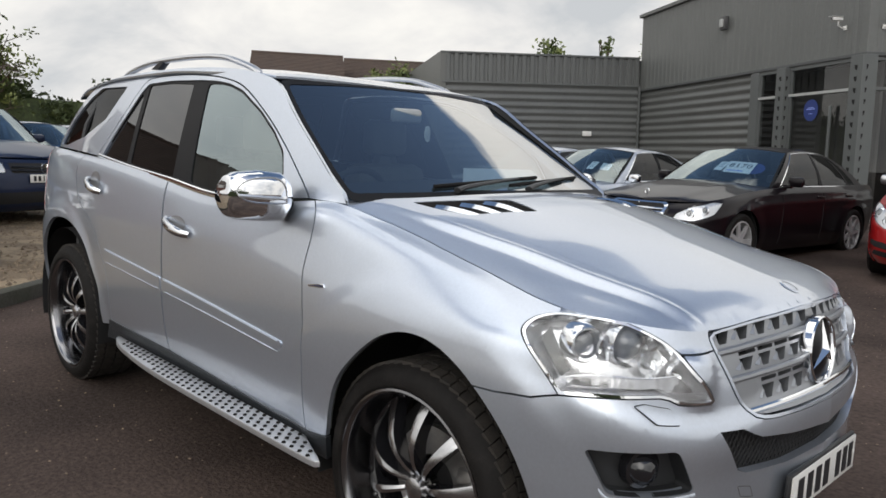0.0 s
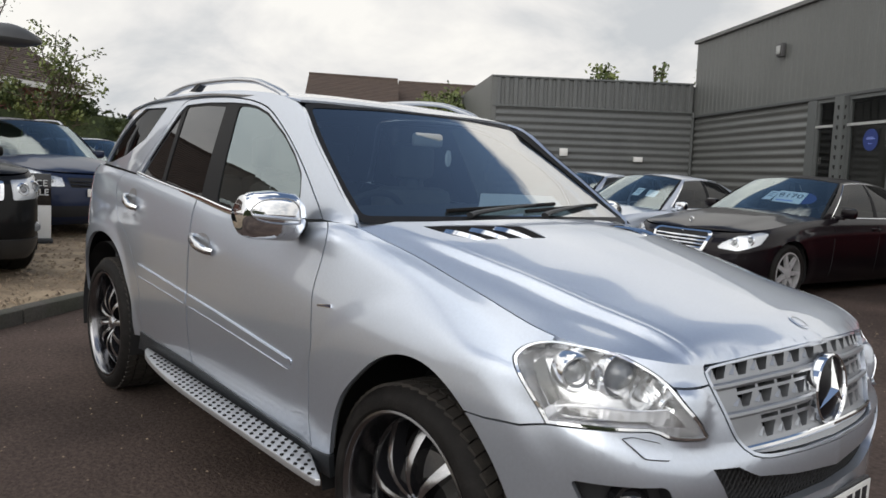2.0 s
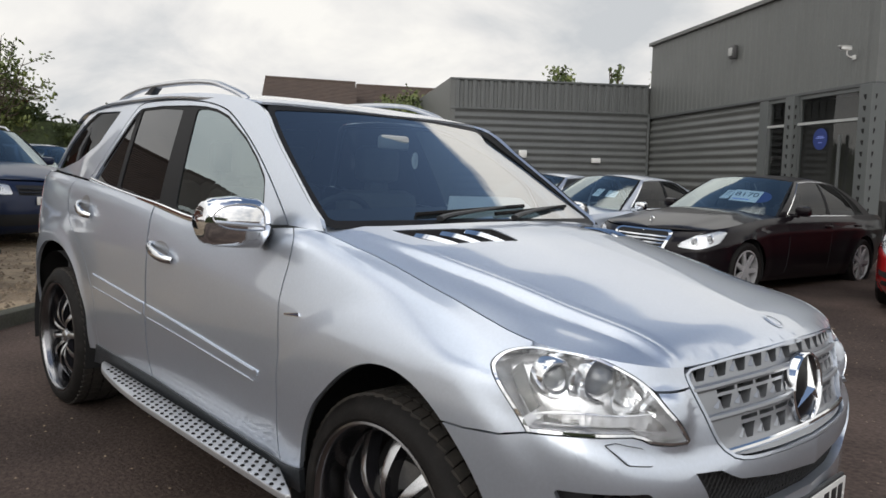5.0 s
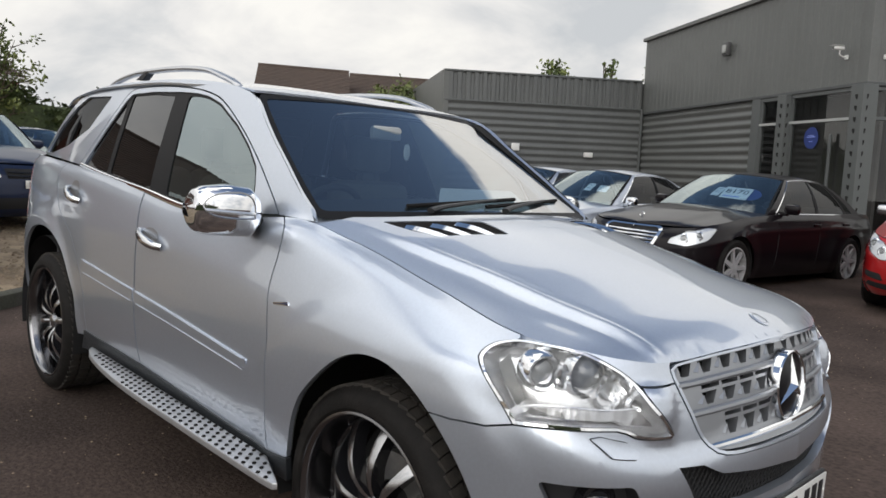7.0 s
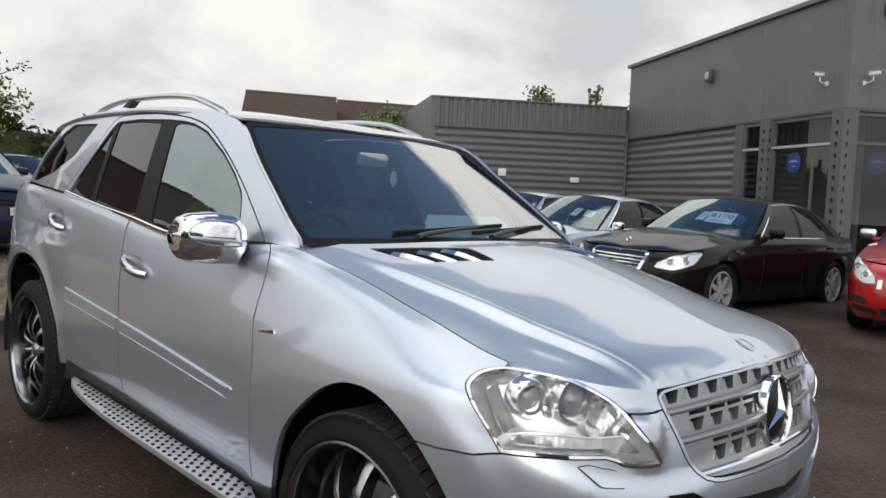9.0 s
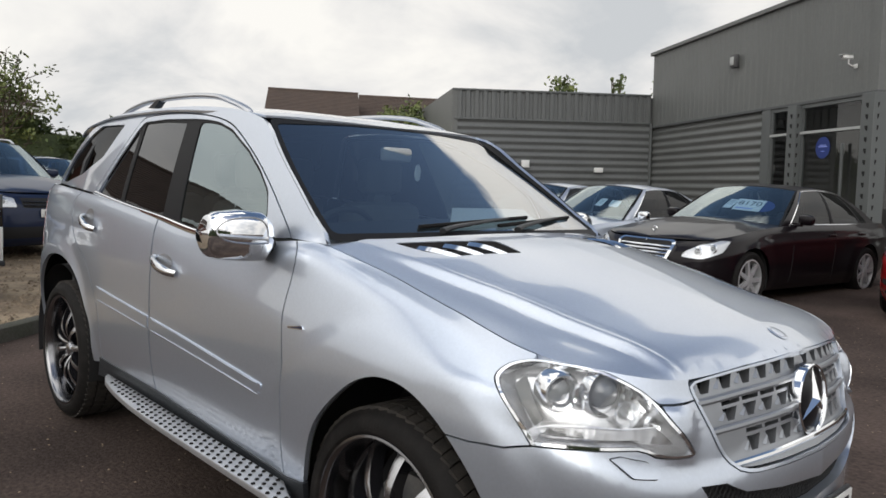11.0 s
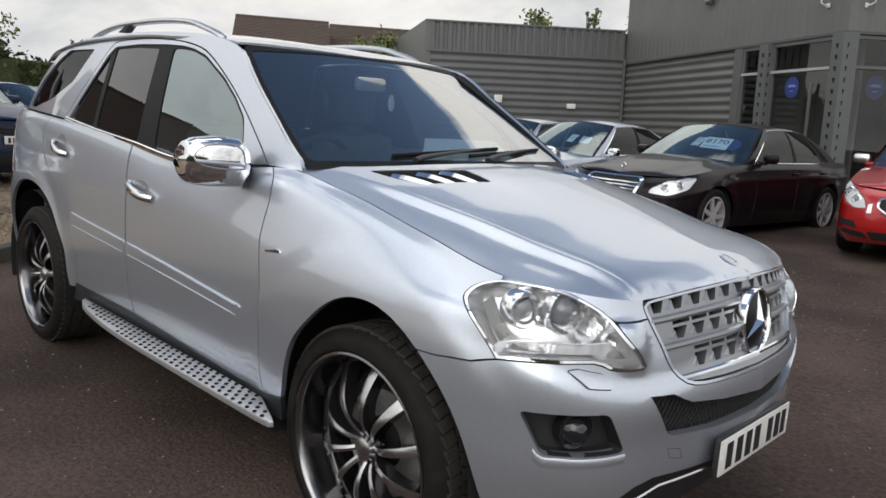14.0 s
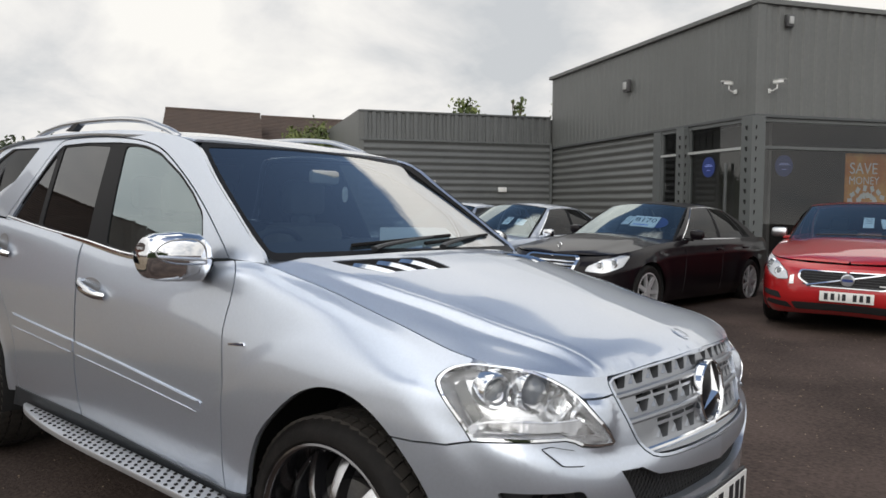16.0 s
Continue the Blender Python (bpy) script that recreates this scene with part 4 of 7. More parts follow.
house(face_to(-42.3, 22.9, 56), 5.7, 8.0, 5.2, 7.5, "red brick house with a brown tiled roof")
house(face_to(-41.4, 29.7, 51), 5.7, 8.0, 5.2, 7.7, "brick house with a low brown tiled roof")
house(face_to(-27.6, -0.9, 130), 10.2, 8.0, 3.95, 6.3, "red brick house with white eaves behind trees", False)
house(face_to(-17.5, -12.0, 118), 9.0, 8.0, 4.5, 7.4, "long red brick house beside the car park")
hedge((-26, -12), (-22, 14), 3.0, 1.1, 2, 30000, 0.085, "dense green hedge behind the parked cars", 0.2)
hedge((3, -26), (30, -18), 5.0, 1.2, 5, 9000, 0.16, "tall dark hedge across from the showroom", 0.0)
tree(-22.5, 3.15, 0.2, 5.0, 1.3, 11, 1500, 0.065, "small sparse tree above the hedge", True)
tree(-20.0, 0.6, 0.1, 6.0, 1.5, 8, 1000, 0.028, "airy young tree beside the brick house", True)
tree(-19.5, -1.2, 0.2, 2.2, 1.9, 9, 4000, 0.07, "broad leafy tree in front of the house", False, "leaf_dark")
tree(-18.8, 24.3, 0, 8.2, 1.15, 21, 3600, 0.10, "leafy treetop above the ribbed wall", False)
tree(-17.6, 25.8, 0, 8.0, 0.36, 22, 520, 0.10, "slim treetop above the ribbed wall", False)
tree(-16.4, 26.8, 0, 8.0, 0.75, 23, 320, 0.07, "sparse treetop beside the showroom", True)
tree(-21.3, 16.7, 0, 5.6, 1.2, 24, 3600, 0.08, "leafy green tree before the houses", False)

# ---- the silver off-roader ----
suv = root("silver_suv", Matrix(), "silver off-roader with chrome mirrors and large alloy wheels", "car")


def other(surf):
    """The same surface on the car's left side."""
    def f(u, v):
        x, y, z = surf(u, v)
        return (x, 2 * MID - y, z)
    return f


def inner_skin(d):
    return lambda s, v: skin(s, v, d)


def ring_wall(loop, surf_a, surf_b):
    """A closed wall between the same loop on two surfaces."""
    pts = dense(loop, 0.02)
    return grid_mesh([[surf_a(*p) for p in pts], [surf_b(*p) for p in pts]], True)


GAP = 0.0028
# outlines on the skin: (way round from the nose, height share)
DOOR_LINE = curve([(2.018, 0.11), (2.008, 0.34), (2.012, 0.51), (2.027, 0.66), (2.036, 0.75), (2.026, 0.835), (2.046, 0.905), (2.092, 1.0)], 24)
ARCH_F = curve([(1.885, 0.15), (1.83, 0.312), (1.769, 0.418), (1.641, 0.559), (1.529, 0.631), (1.427, 0.645), (1.326, 0.609), (1.233, 0.538), (1.152, 0.444), (1.077, 0.315), (1.020, 0.15)], 50)
LAMP = curve([(1.0, 0.607), (1.051, 0.681), (1.128, 0.796), (1.132, 0.862), (1.108, 0.925), (1.055, 0.972), (0.945, 0.995), (0.82, 0.995), (0.738, 0.962), (0.681, 0.911), (0.634, 0.814), (0.568, 0.700)], 46) + \
    curve([(0.580, 0.687), (0.700, 0.686), (0.733, 0.703), (0.86, 0.660), (0.932, 0.633)], 14)
SEAM = [(1.233, 0.538), (1.162, 0.545), (1.065, 0.571), (1.0, 0.607)]
GRILLE_R = curve([(0.0, 0.995), (0.30, 0.995), (0.50, 0.993), (0.548, 0.975), (0.538, 0.90), (0.500, 0.765), (0.462, 0.66), (0.405, 0.600), (0.25, 0.582), (0.0, 0.574)], 40)
LOWER_R = [(0.0, 0.478), (0.235, 0.509), (0.398, 0.537), (0.435, 0.556), (0.476, 0.582), (0.569, 0.592), (0.485, 0.439), (0.449, 0.42), (0.254, 0.401), (0.0, 0.396)]
FOG = rounded([(0.934, 0.476), (0.837, 0.503), (0.705, 0.536), (0.641, 0.401), (0.768, 0.373), (0.872, 0.355)], 0.02)
ARCH_R = curve([(3.885, 0.13), (3.872, 0.297), (3.929, 0.408), (4.019, 0.523), (4.149, 0.602), (4.343, 0.640), (4.54, 0.610), (4.70, 0.51), (4.80, 0.38), (4.84, 0.25), (4.86, 0.13)], 50)
FLARE_R = curve([(3.775, 0.14), (3.749, 0.375), (3.81, 0.504), (3.954, 0.659), (4.164, 0.775), (4.235, 0.86), (4.19, 1.0)], 30)


def mirror_loop(right):
    """A closed loop across the nose from its right half, which starts and ends on the middle."""
    return right + [(-s, v) for s, v in right[-2:0:-1]]


def body_panels():
    lamp_i = next(i for i, p in enumerate(LAMP) if p[1] > 0.97)
    fender = DOOR_LINE + [(s, 1.0) for s in np.linspace(2.0, 1.06, 30)] + [p for p in LAMP[:lamp_i + 1]][::-1] + SEAM[::-1][1:] + [p for p in ARCH_F if p[0] > 1.24][::-1]
    split = [(0.662, 0.893), (0.60, 0.900), (0.541, 0.905)]
    up = [p for p in LAMP[lamp_i:] if p[1] < 0.952]
    bumper = [p for p in ARCH_F if p[0] < 1.225][::-1] + SEAM[:-1] + [(1.0, 0.607)] + LAMP[:-15:-1] + [p for p in LAMP[:46] if p[0] < 0.672 and p[1] < 0.89][::-1] + split + [p for p in GRILLE_R if p[1] < 0.90 and p[0] < 0.545]
    low = [(0.0, 0.262), (0.223, 0.259), (0.40, 0.268), (0.52, 0.277), (0.585, 0.262), (0.64, 0.225), (0.75, 0.185), (0.9, 0.155)]
    half = low + bumper
    full = half + [(-s, v) for s, v in half[-2:0:-1]]
    lower_full = mirror_loop(LOWER_R)
    front_door = DOOR_LINE + [(2.2, 1.0), (2.6, 1.0), (3.165, 1.0), (3.135, 0.86), (3.10, 0.72), (3.096, 0.5), (3.104, 0.37), (3.106, 0.11)]
    rear_door = [(3.110, 0.11), (3.110, 0.37), (3.102, 0.5), (3.106, 0.72), (3.141, 0.86), (3.171, 1.0), (3.6, 1.0)] + FLARE_R[::-1]
    quarter = FLARE_R + [(4.5, 1.0), (4.8, 1.0), (5.0, 1.0), (5.35, 0.97), (5.35, 0.13)] + ARCH_R[::-1]
    for name, loop in (("front_wing", fender), ("front_door", front_door), ("rear_door", rear_door), ("rear_quarter", quarter)):
        for surf in (skin, other(skin)):
            part(name, patch([shrink(loop, GAP)], surf, 0.025, 0.025, 0.016), "silver", suv)
    b = part("front_bumper", patch([shrink(full, GAP), lower_full, FOG, [(-s, v) for s, v in FOG]], skin, 0.022, 0.022, 0.025), "silver", suv)
    part("lower_grille", join(patch([lower_full], inner_skin(0.045), 0.03, 0.03), ring_wall(lower_full, inner_skin(0.004), inner_skin(0.045))), "trim", b, "black honeycomb lower grille")
    mesh = []
    for k in range(-26, 27):
        s0 = k * 0.021
        for tilt in (0.05, -0.05):
            pts = [(s0 + tilt * (q - 0.5) * 2, 0.40 + 0.19 * q) for q in (0, 0.5, 1)]
            pts = [skin(s, v, 0.030) for s, v in pts]
            mesh.append(tube(pts, 0.0022, 4, caps=False))
    part("mesh", join(*mesh), "shell", b)
    for sg in (1, -1):
        fl = [(sg * s, v) for s, v in FOG]
        pocket = part("fog_pocket", join(patch([fl], inner_skin(0.06), 0.03, 0.03), ring_wall(fl, inner_skin(0.004), inner_skin(0.06))), "trim", b, "black fog lamp pocket")
        c = Vector(skin(sg * 0.772, 0.447, 0.035))
        f = lathe([(0.0001, 0.030), (0.022, 0.026), (0.036, 0.012), (0.040, 0.0), (0.050, -0.002), (0.052, -0.03)], 28, "X")
        bmesh.ops.transform(f, matrix=Matrix.Translation(c) @ Matrix.Rotation(-sg * 0.35, 4, "Z"), verts=f.verts[:])
        part("fog_lamp", f, "gloss_black", pocket, "round glass fog lamp")
        wl_ = rounded([(sg * s, v) for s, v in ((0.818, 0.650), (0.790, 0.668), (0.722, 0.668), (0.688, 0.636), (0.699, 0.616), (0.765, 0.608))], 0.006)
        part("washer_gap", patch([shrink(wl_, -0.0022)], skin, 0.02, 0.02, 0.0, 0.0015), "shell", b)
        part("washer_cover", patch([wl_], skin, 0.02, 0.02, 0.010, 0.009), "silver", b, "headlamp washer cover")
        under = [(0.640, 0.403), (0.70, 0.389), (0.768, 0.374), (0.83, 0.363), (0.872, 0.356), (0.892, 0.375)]
        rows = [[skin(sg * s, v - dv, d) for s, v in catmull(under, 18)] for dv, d in ((0.0, 0.034), (0.005, 0.001), (0.014, -0.003), (0.032, -0.0025), (0.052, 0.003))]
        bm = grid_mesh(rows)
        bmesh.ops.recalc_face_normals(bm, faces=bm.faces[:])
        part("fog_ledge", bm, "silver", b, "silver ledge under the fog lamp")
    tow = rounded([(0.477, 0.381), (0.420, 0.365), (0.403, 0.320), (0.461, 0.338)], 0.008)
    part("tow_cover_seam", patch([tow, shrink(tow, 0.0017)], skin, 0.03, 0.03, 0.0, 0.0009), "shell", b, "fine seam round the towing eye cover")
    lip = [skin(s, 0.262 if abs(s) < 0.5 else 0.262 - (abs(s) - 0.5) * 0.35, 0.0) for s in np.linspace(-0.72, 0.72, 40)]
    part("skid_strip", tube([(x + 0.004, y, z - 0.012) for x, y, z in lip], 0.005, 6), "satin", b, "bright strip along the bumper's edge")
    part("under_tray", patch([[(-1.0, 0.0), (1.0, 0.0), (1.0, 0.17), (0.6, 0.25), (-0.6, 0.25), (-1.0, 0.17)]], inner_skin(0.03), 0.05, 0.05), "trim", suv)
    for surf in (lambda s, v: skin(s, v, 0.018), other(lambda s, v: skin(s, v, 0.018))):
        part("body_shell", patch([[(1.14, 0.56), (1.14, 0.99), (5.3, 0.99), (5.3, 0.14)] + ARCH_R[::-1][1:-1] + [(3.8, 0.14), (2.0, 0.14)] + [p for p in ARCH_F if p[0] > 1.24][1:-1]], surf, 0.06, 0.05), "shell", suv)
    part("nose_shell", patch([[(-1.12, 0.58), (1.12, 0.58), (1.10, 0.985), (-1.10, 0.985)]], inner_skin(0.085), 0.05, 0.05), "shell", suv)
    part("tail_panel", patch([[(5.352, 0.13), (S_END, 0.13), (S_END, 0.99), (5.352, 0.97)]], skin, 0.06, 0.06), "silver", suv)
    part("tail_panel", patch([[(5.352, 0.13), (S_END, 0.13), (S_END, 0.99), (5.352, 0.97)]], other(skin), 0.06, 0.06), "silver", suv)


def hood_part():
    right = [(float(x), float(y)) for x, y, z in EDGE if x > -0.50]
    rear = [(-0.315 - 0.19 * (abs(y) / 0.85) ** 3.2, y) for y in np.linspace(-0.853, 0.853, 34)]
    loop = [p for p in right if p[0] > -0.495][1:] + rear + [(x, -y) for x, y in right if x > -0.495][:0:-1]
    loop = [q if p[0] < 0.44 else p for p, q in zip(loop, shrink(loop, GAP))]
    vent = rounded([(-0.330, -0.632), (-0.204, -0.275), (-0.038, -0.312), (-0.108, -0.572), (-0.198, -0.612)], 0.012)
    vents = [vent, [(x, -y) for x, y in vent]]
    h = part("hood", patch([loop] + vents, hood, 0.016, 0.0105, 0.014, centre=(0, 0, 0)), "silver", suv)
    nose = [(s, 1.0) for s in np.linspace(0.545, 1.0, 16)] + [(s, v - 0.004 + 0.008) for s, v in LAMP if v > 0.895 and 0.674 < s < 1.0] + [(0.664, 0.899), (0.60, 0.906), (0.543, 0.911), (0.551, 0.955), (0.550, 0.985)]
    for sg in (1, -1):
        part("hood_nose", patch([[(sg * s, v) for s, v in nose]], skin, 0.02, 0.02, 0.012), "silver", h)
        v = [(x, sg * y) for x, y in vent]
        drop = lambda x, y: tuple(Vector(hood(x, y)) - Vector((0, 0, 0.035)))
        tray = part("vent_tray", join(patch([v], drop, 0.04, 0.04, centre=(0, 0, 0)), ring_wall(v, lambda x, y: tuple(Vector(hood(x, y)) - Vector((0, 0, 0.003))), drop)), "shell", h, "black hood vent")
        for (x0, y0), (x1, y1) in (((-0.268, -0.575), (-0.098, -0.535)), ((-0.245, -0.478), (-0.070, -0.452)), ((-0.228, -0.378), (-0.058, -0.362))):
            fin = []
            for k in range(7):
                f = k / 6
                x, y = x0 + (x1 - x0) * f, (y0 + (y1 - y0) * f) - 0.012 * math.sin(math.pi * f)
                up = -0.005 + 0.008 * math.sin(math.pi * f)
                w = 0.0155 * (0.55 + 0.45 * math.sin(math.pi * min(f + 0.15, 1)))
                fin.append([tuple(Vector(hood(x, sg * q)) + Vector((0, 0, up + d))) for q, d in ((y - w, -0.008), (y, 0.003), (y + w, -0.004))])
            part("vent_fin", grid_mesh(fin), "chrome", tray, "chrome vent fin")
    em = lathe([(0.0001, 0.0012), (0.027, 0.001), (0.030, 0.0)], 24, "Z")
    e = part("hood_emblem", em, "silver", h, "small round emblem")
    p, q, r_ = (Vector(hood(x, y)) for x, y in ((0.68, 0), (0.72, 0), (0.70, 0.02)))
    n = (q - p).cross(r_ - p).normalized()
    e.matrix_basis = Matrix.Translation((p + q) / 2 + n * 0.001) @ n.to_track_quat("Z", "X").to_matrix().to_4x4()
    part("emblem_ring", lathe([(0.020, 0.0), (0.0215, 0.0022), (0.023, 0.0)], 24, "Z"), "grille_silver", e)


def headlight(sg):
    loop = [(sg * s, v) for s, v in LAMP]
    inner = shrink(loop, 0.013)
    h = part("headlight", patch([shrink(loop, 0.003), inner], skin, 0.02, 0.02, 0.02, 0.003), "chrome", suv, "clear headlight with a chrome surround")
    lens = part("lens", patch([inner], skin, 0.03, 0.03, 0.0, -0.001), "lens", h, "clear lens")
    lens.visible_shadow = False
    part("bowl", join(patch([inner], inner_skin(0.075), 0.03, 0.03), ring_wall(inner, inner_skin(0.003), inner_skin(0.075))), "lamp_bowl", h, "pale silver lamp bowl")

    def unit(s, v, depth, prof, mat, name, label="", yaw=0.25):
        b = lathe(prof, 32, "X")
        bmesh.ops.transform(b, matrix=Matrix.Translation(skin(sg * s, v, depth)) @ Matrix.Rotation(-sg * yaw, 4, "Z"), verts=b.verts[:])
        return part(name, b, mat, h, label)

    unit(0.962, 0.835, 0.055, [(0.030, 0.002), (0.036, 0.026), (0.043, 0.03), (0.049, 0.022), (0.052, -0.02)], "lamp_white", "projector_ring", "chrome projector ring", 0.45)
    unit(0.962, 0.835, 0.055, [(0.0001, 0.020), (0.016, 0.017), (0.028, 0.006), (0.031, -0.01)], "lamp_ball", "projector_lens", "glass projector lens", 0.45)
    unit(0.800, 0.885, 0.058, [(0.0001, 0.034), (0.020, 0.030), (0.036, 0.014), (0.041, -0.005), (0.041, -0.03)], "lamp_ball", "projector_lens", "dark projector lens")
    unit(0.800, 0.885, 0.062, [(0.043, 0.0), (0.048, 0.012), (0.058, 0.020), (0.062, -0.01)], "lamp_white", "projector_ring", "chrome reflector ring")
    unit(0.705, 0.87, 0.060, [(0.0001, -0.015), (0.020, -0.008), (0.036, 0.010), (0.040, 0.014), (0.042, 0.0)], "lamp_white", "reflector", "faceted reflector")
    unit(0.655, 0.79, 0.058, [(0.0001, -0.01), (0.016, -0.004), (0.026, 0.010), (0.030, 0.0)], "lamp_white", "reflector", "faceted reflector")
    # pressed cups between the projectors and the shelf above the lower band
    for s0, v0, r0, d0 in ((0.880, 0.845, 0.030, 0.060), (0.735, 0.810, 0.034, 0.064), (0.655, 0.785, 0.026, 0.058)):
        unit(s0, v0, d0, [(r0 * 0.55, -0.012), (r0 * 0.8, 0.0), (r0, 0.016), (r0 * 1.04, 0.010)], "lamp_facet", "cup", "bright pressed reflector cup", 0.35)
    shelf = [skin(sg * s, v, 0.022) for s, v in ((0.995, 0.665), (0.96, 0.694), (0.87, 0.735), (0.76, 0.765), (0.665, 0.795))]
    part("shelf", tube([tuple(p) for p in catmull(shelf, 16)], 0.0022, 6), "lamp_bowl", h, "thin bright shelf")
    band = rounded([(sg * s, v) for s, v in ((0.985, 0.640), (0.965, 0.680), (0.87, 0.722), (0.665, 0.785), (0.62, 0.725), (0.70, 0.718), (0.73, 0.728), (0.86, 0.686))], 0.006)
    part("indicator_band", patch([band], inner_skin(0.03), 0.03, 0.03, 0.02), "lamp_rib", h, "ribbed lower reflector band")
    side = rounded([(sg * s, v) for s, v in ((1.005, 0.66), (1.085, 0.80), (1.07, 0.87), (0.985, 0.70))], 0.006)
    part("side_reflector", patch([side], inner_skin(0.03), 0.03, 0.03, 0.02), "seat", h, "pale amber side reflector")


def grille():
    full = mirror_loop(GRILLE_R)
    inside = shrink(full, 0.012)
    holes = []
    for v0, v1, lim, skew in ((0.916, 0.972, 0.50, 0.012), (0.776, 0.832, 0.45, 0.014), (0.644, 0.698, 0.40, 0.014)):
        k = 0
        s = 0.030
        while s + 0.055 < lim + 0.02:
            for sg in (1, -1):
                holes.append([(sg * (s + skew), v0), (sg * (s + 0.040), v0), (sg * (s + 0.058), v1), (sg * (s - 0.004), v1)])
            s += 0.086
    for v0, v1, lim in ((0.846, 0.864, 0.49), (0.712, 0.728, 0.44)):
        s = 0.012
        while s + 0.075 < lim - 0.01:
            for sg in (1, -1):
                holes.append([(sg * s, v0), (sg * (s + 0.075), v0), (sg * (s + 0.075), v1), (sg * s, v1)])
            s += 0.086
    g = part("grille", patch([inside] + holes, inner_skin(0.012), 0.04, 0.05, 0.03), "grille_silver", suv, "silver toothed radiator grille", smooth=True)
    part("grille_backing", patch([inside], inner_skin(0.06), 0.06, 0.06), "shell", g)
    part("grille_frame", patch([shrink(full, 0.001), shrink(full, 0.011)], skin, 0.03, 0.03, 0.035, 0.002), "silver", g, "silver grille surround")
    for v, lim, r in ((0.885, 0.530, 0.010), (0.752, 0.488, 0.0095), (0.622, 0.425, 0.009)):
        part("bar", tube([skin(s, v, 0.006) for s in np.linspace(-lim, lim, 40)], r, 8, squash=(0.8, 1.0)), "chrome" if v < 0.7 else "grille_silver", g, "bright horizontal grille bar")
    for v0, v1, lim in ((0.925, 0.970, 0.50), (0.784, 0.820, 0.45), (0.650, 0.684, 0.40)):
        s = 0.030
        while s + 0.055 < lim + 0.02:
            for sg in (1, -1):
                a, b, c = (Vector(skin(sg * (s + q), w, d)) for q, w, d in ((0.066, v0 + 0.002, 0.006), (0.050, v1, 0.011), (0.080, v0 + 0.006, 0.0125)))
                d0 = Vector(skin(sg * (s + 0.042), v0 + 0.002, 0.013))
                bm = bmesh.new()
                vs = [bm.verts.new(p) for p in (a, b, c, d0)]
                for f in ((0, 1, 2), (0, 1, 3), (0, 2, 3)):
                    bm.faces.new([vs[i] for i in f])
                part("tooth", bm, "grille_silver", g, smooth=False)
            s += 0.086
    # round badge with a three-pointed star
    c = Vector(skin(0.0, 0.765, 0.0))
    bm = lathe([(0.091, -0.004), (0.094, 0.007), (0.098, 0.010), (0.102, 0.006), (0.104, -0.02)], 56, "X")
    bd = part("badge", bm, "chrome", g, "round chrome badge ring with a black centre")
    bd.matrix_basis = Matrix.Translation(c) @ Matrix.Rotation(radians(-6), 4, "Y") @ Matrix.Scale(0.96, 4)
    part("badge_disc", lathe([(0.0001, 0.010), (0.05, 0.008), (0.090, -0.004)], 40, "X"), "badge_black", bd, "black domed disc")
    st = bmesh.new()
    for k in range(3):
        a = math.pi / 2 + k * 2 * math.pi / 3
        tip = (0.006, math.cos(a) * 0.092, math.sin(a) * 0.092)
        l, r_ = ((0.008, math.cos(a + d) * 0.017, math.sin(a + d) * 0.017) for d in (1.05, -1.05))
        vs = [st.verts.new(p) for p in (tip, l, (0.026, 0, 0), r_)]
        st.faces.new((vs[0], vs[1], vs[2]))
        st.faces.new((vs[0], vs[2], vs[3]))
    part("badge_star", st, "chrome", bd, "chrome three-pointed star", smooth=False)


# outlines on the cabin's side: (x, z)
BELT = [(-0.60, 1.205), (-0.80, 1.185), (-1.208, 1.178), (-1.599, 1.212), (-2.05, 1.245), (-2.51, 1.287)]
FRAME_TOP = curve([(-0.579, 1.204), (-0.626, 1.25), (-0.805, 1.385), (-0.997, 1.501), (-1.237, 1.612), (-1.421, 1.654), (-1.633, 1.676), (-1.885, 1.688), (-2.17, 1.684), (-2.235, 1.67), (-2.276, 1.637), (-2.40, 1.47), (-2.545, 1.287)], 60)
WIN_F = rounded([(-1.436, 1.206), (-1.570, 1.636), (-1.48, 1.634), (-1.38, 1.622), (-1.243, 1.588), (-1.04, 1.501), (-0.907, 1.425), (-0.813, 1.355), (-0.770, 1.271), (-0.772, 1.19), (-1.2, 1.186)], 0.03)
WIN_R = rounded([(-1.612, 1.222), (-1.712, 1.640), (-1.95, 1.652), (-2.19, 1.648), (-2.105, 1.262)], 0.02)
WIN_Q = rounded([(-2.150, 1.266), (-2.222, 1.590), (-2.245, 1.610), (-2.485, 1.290)], 0.012)
D_GLASS = rounded([(-3.42, 1.325), (-3.22, 1.325), (-2.90, 1.375), (-2.62, 1.475), (-2.47, 1.650), (-2.886, 1.655), (-3.06, 1.60), (-3.28, 1.48)], 0.02)


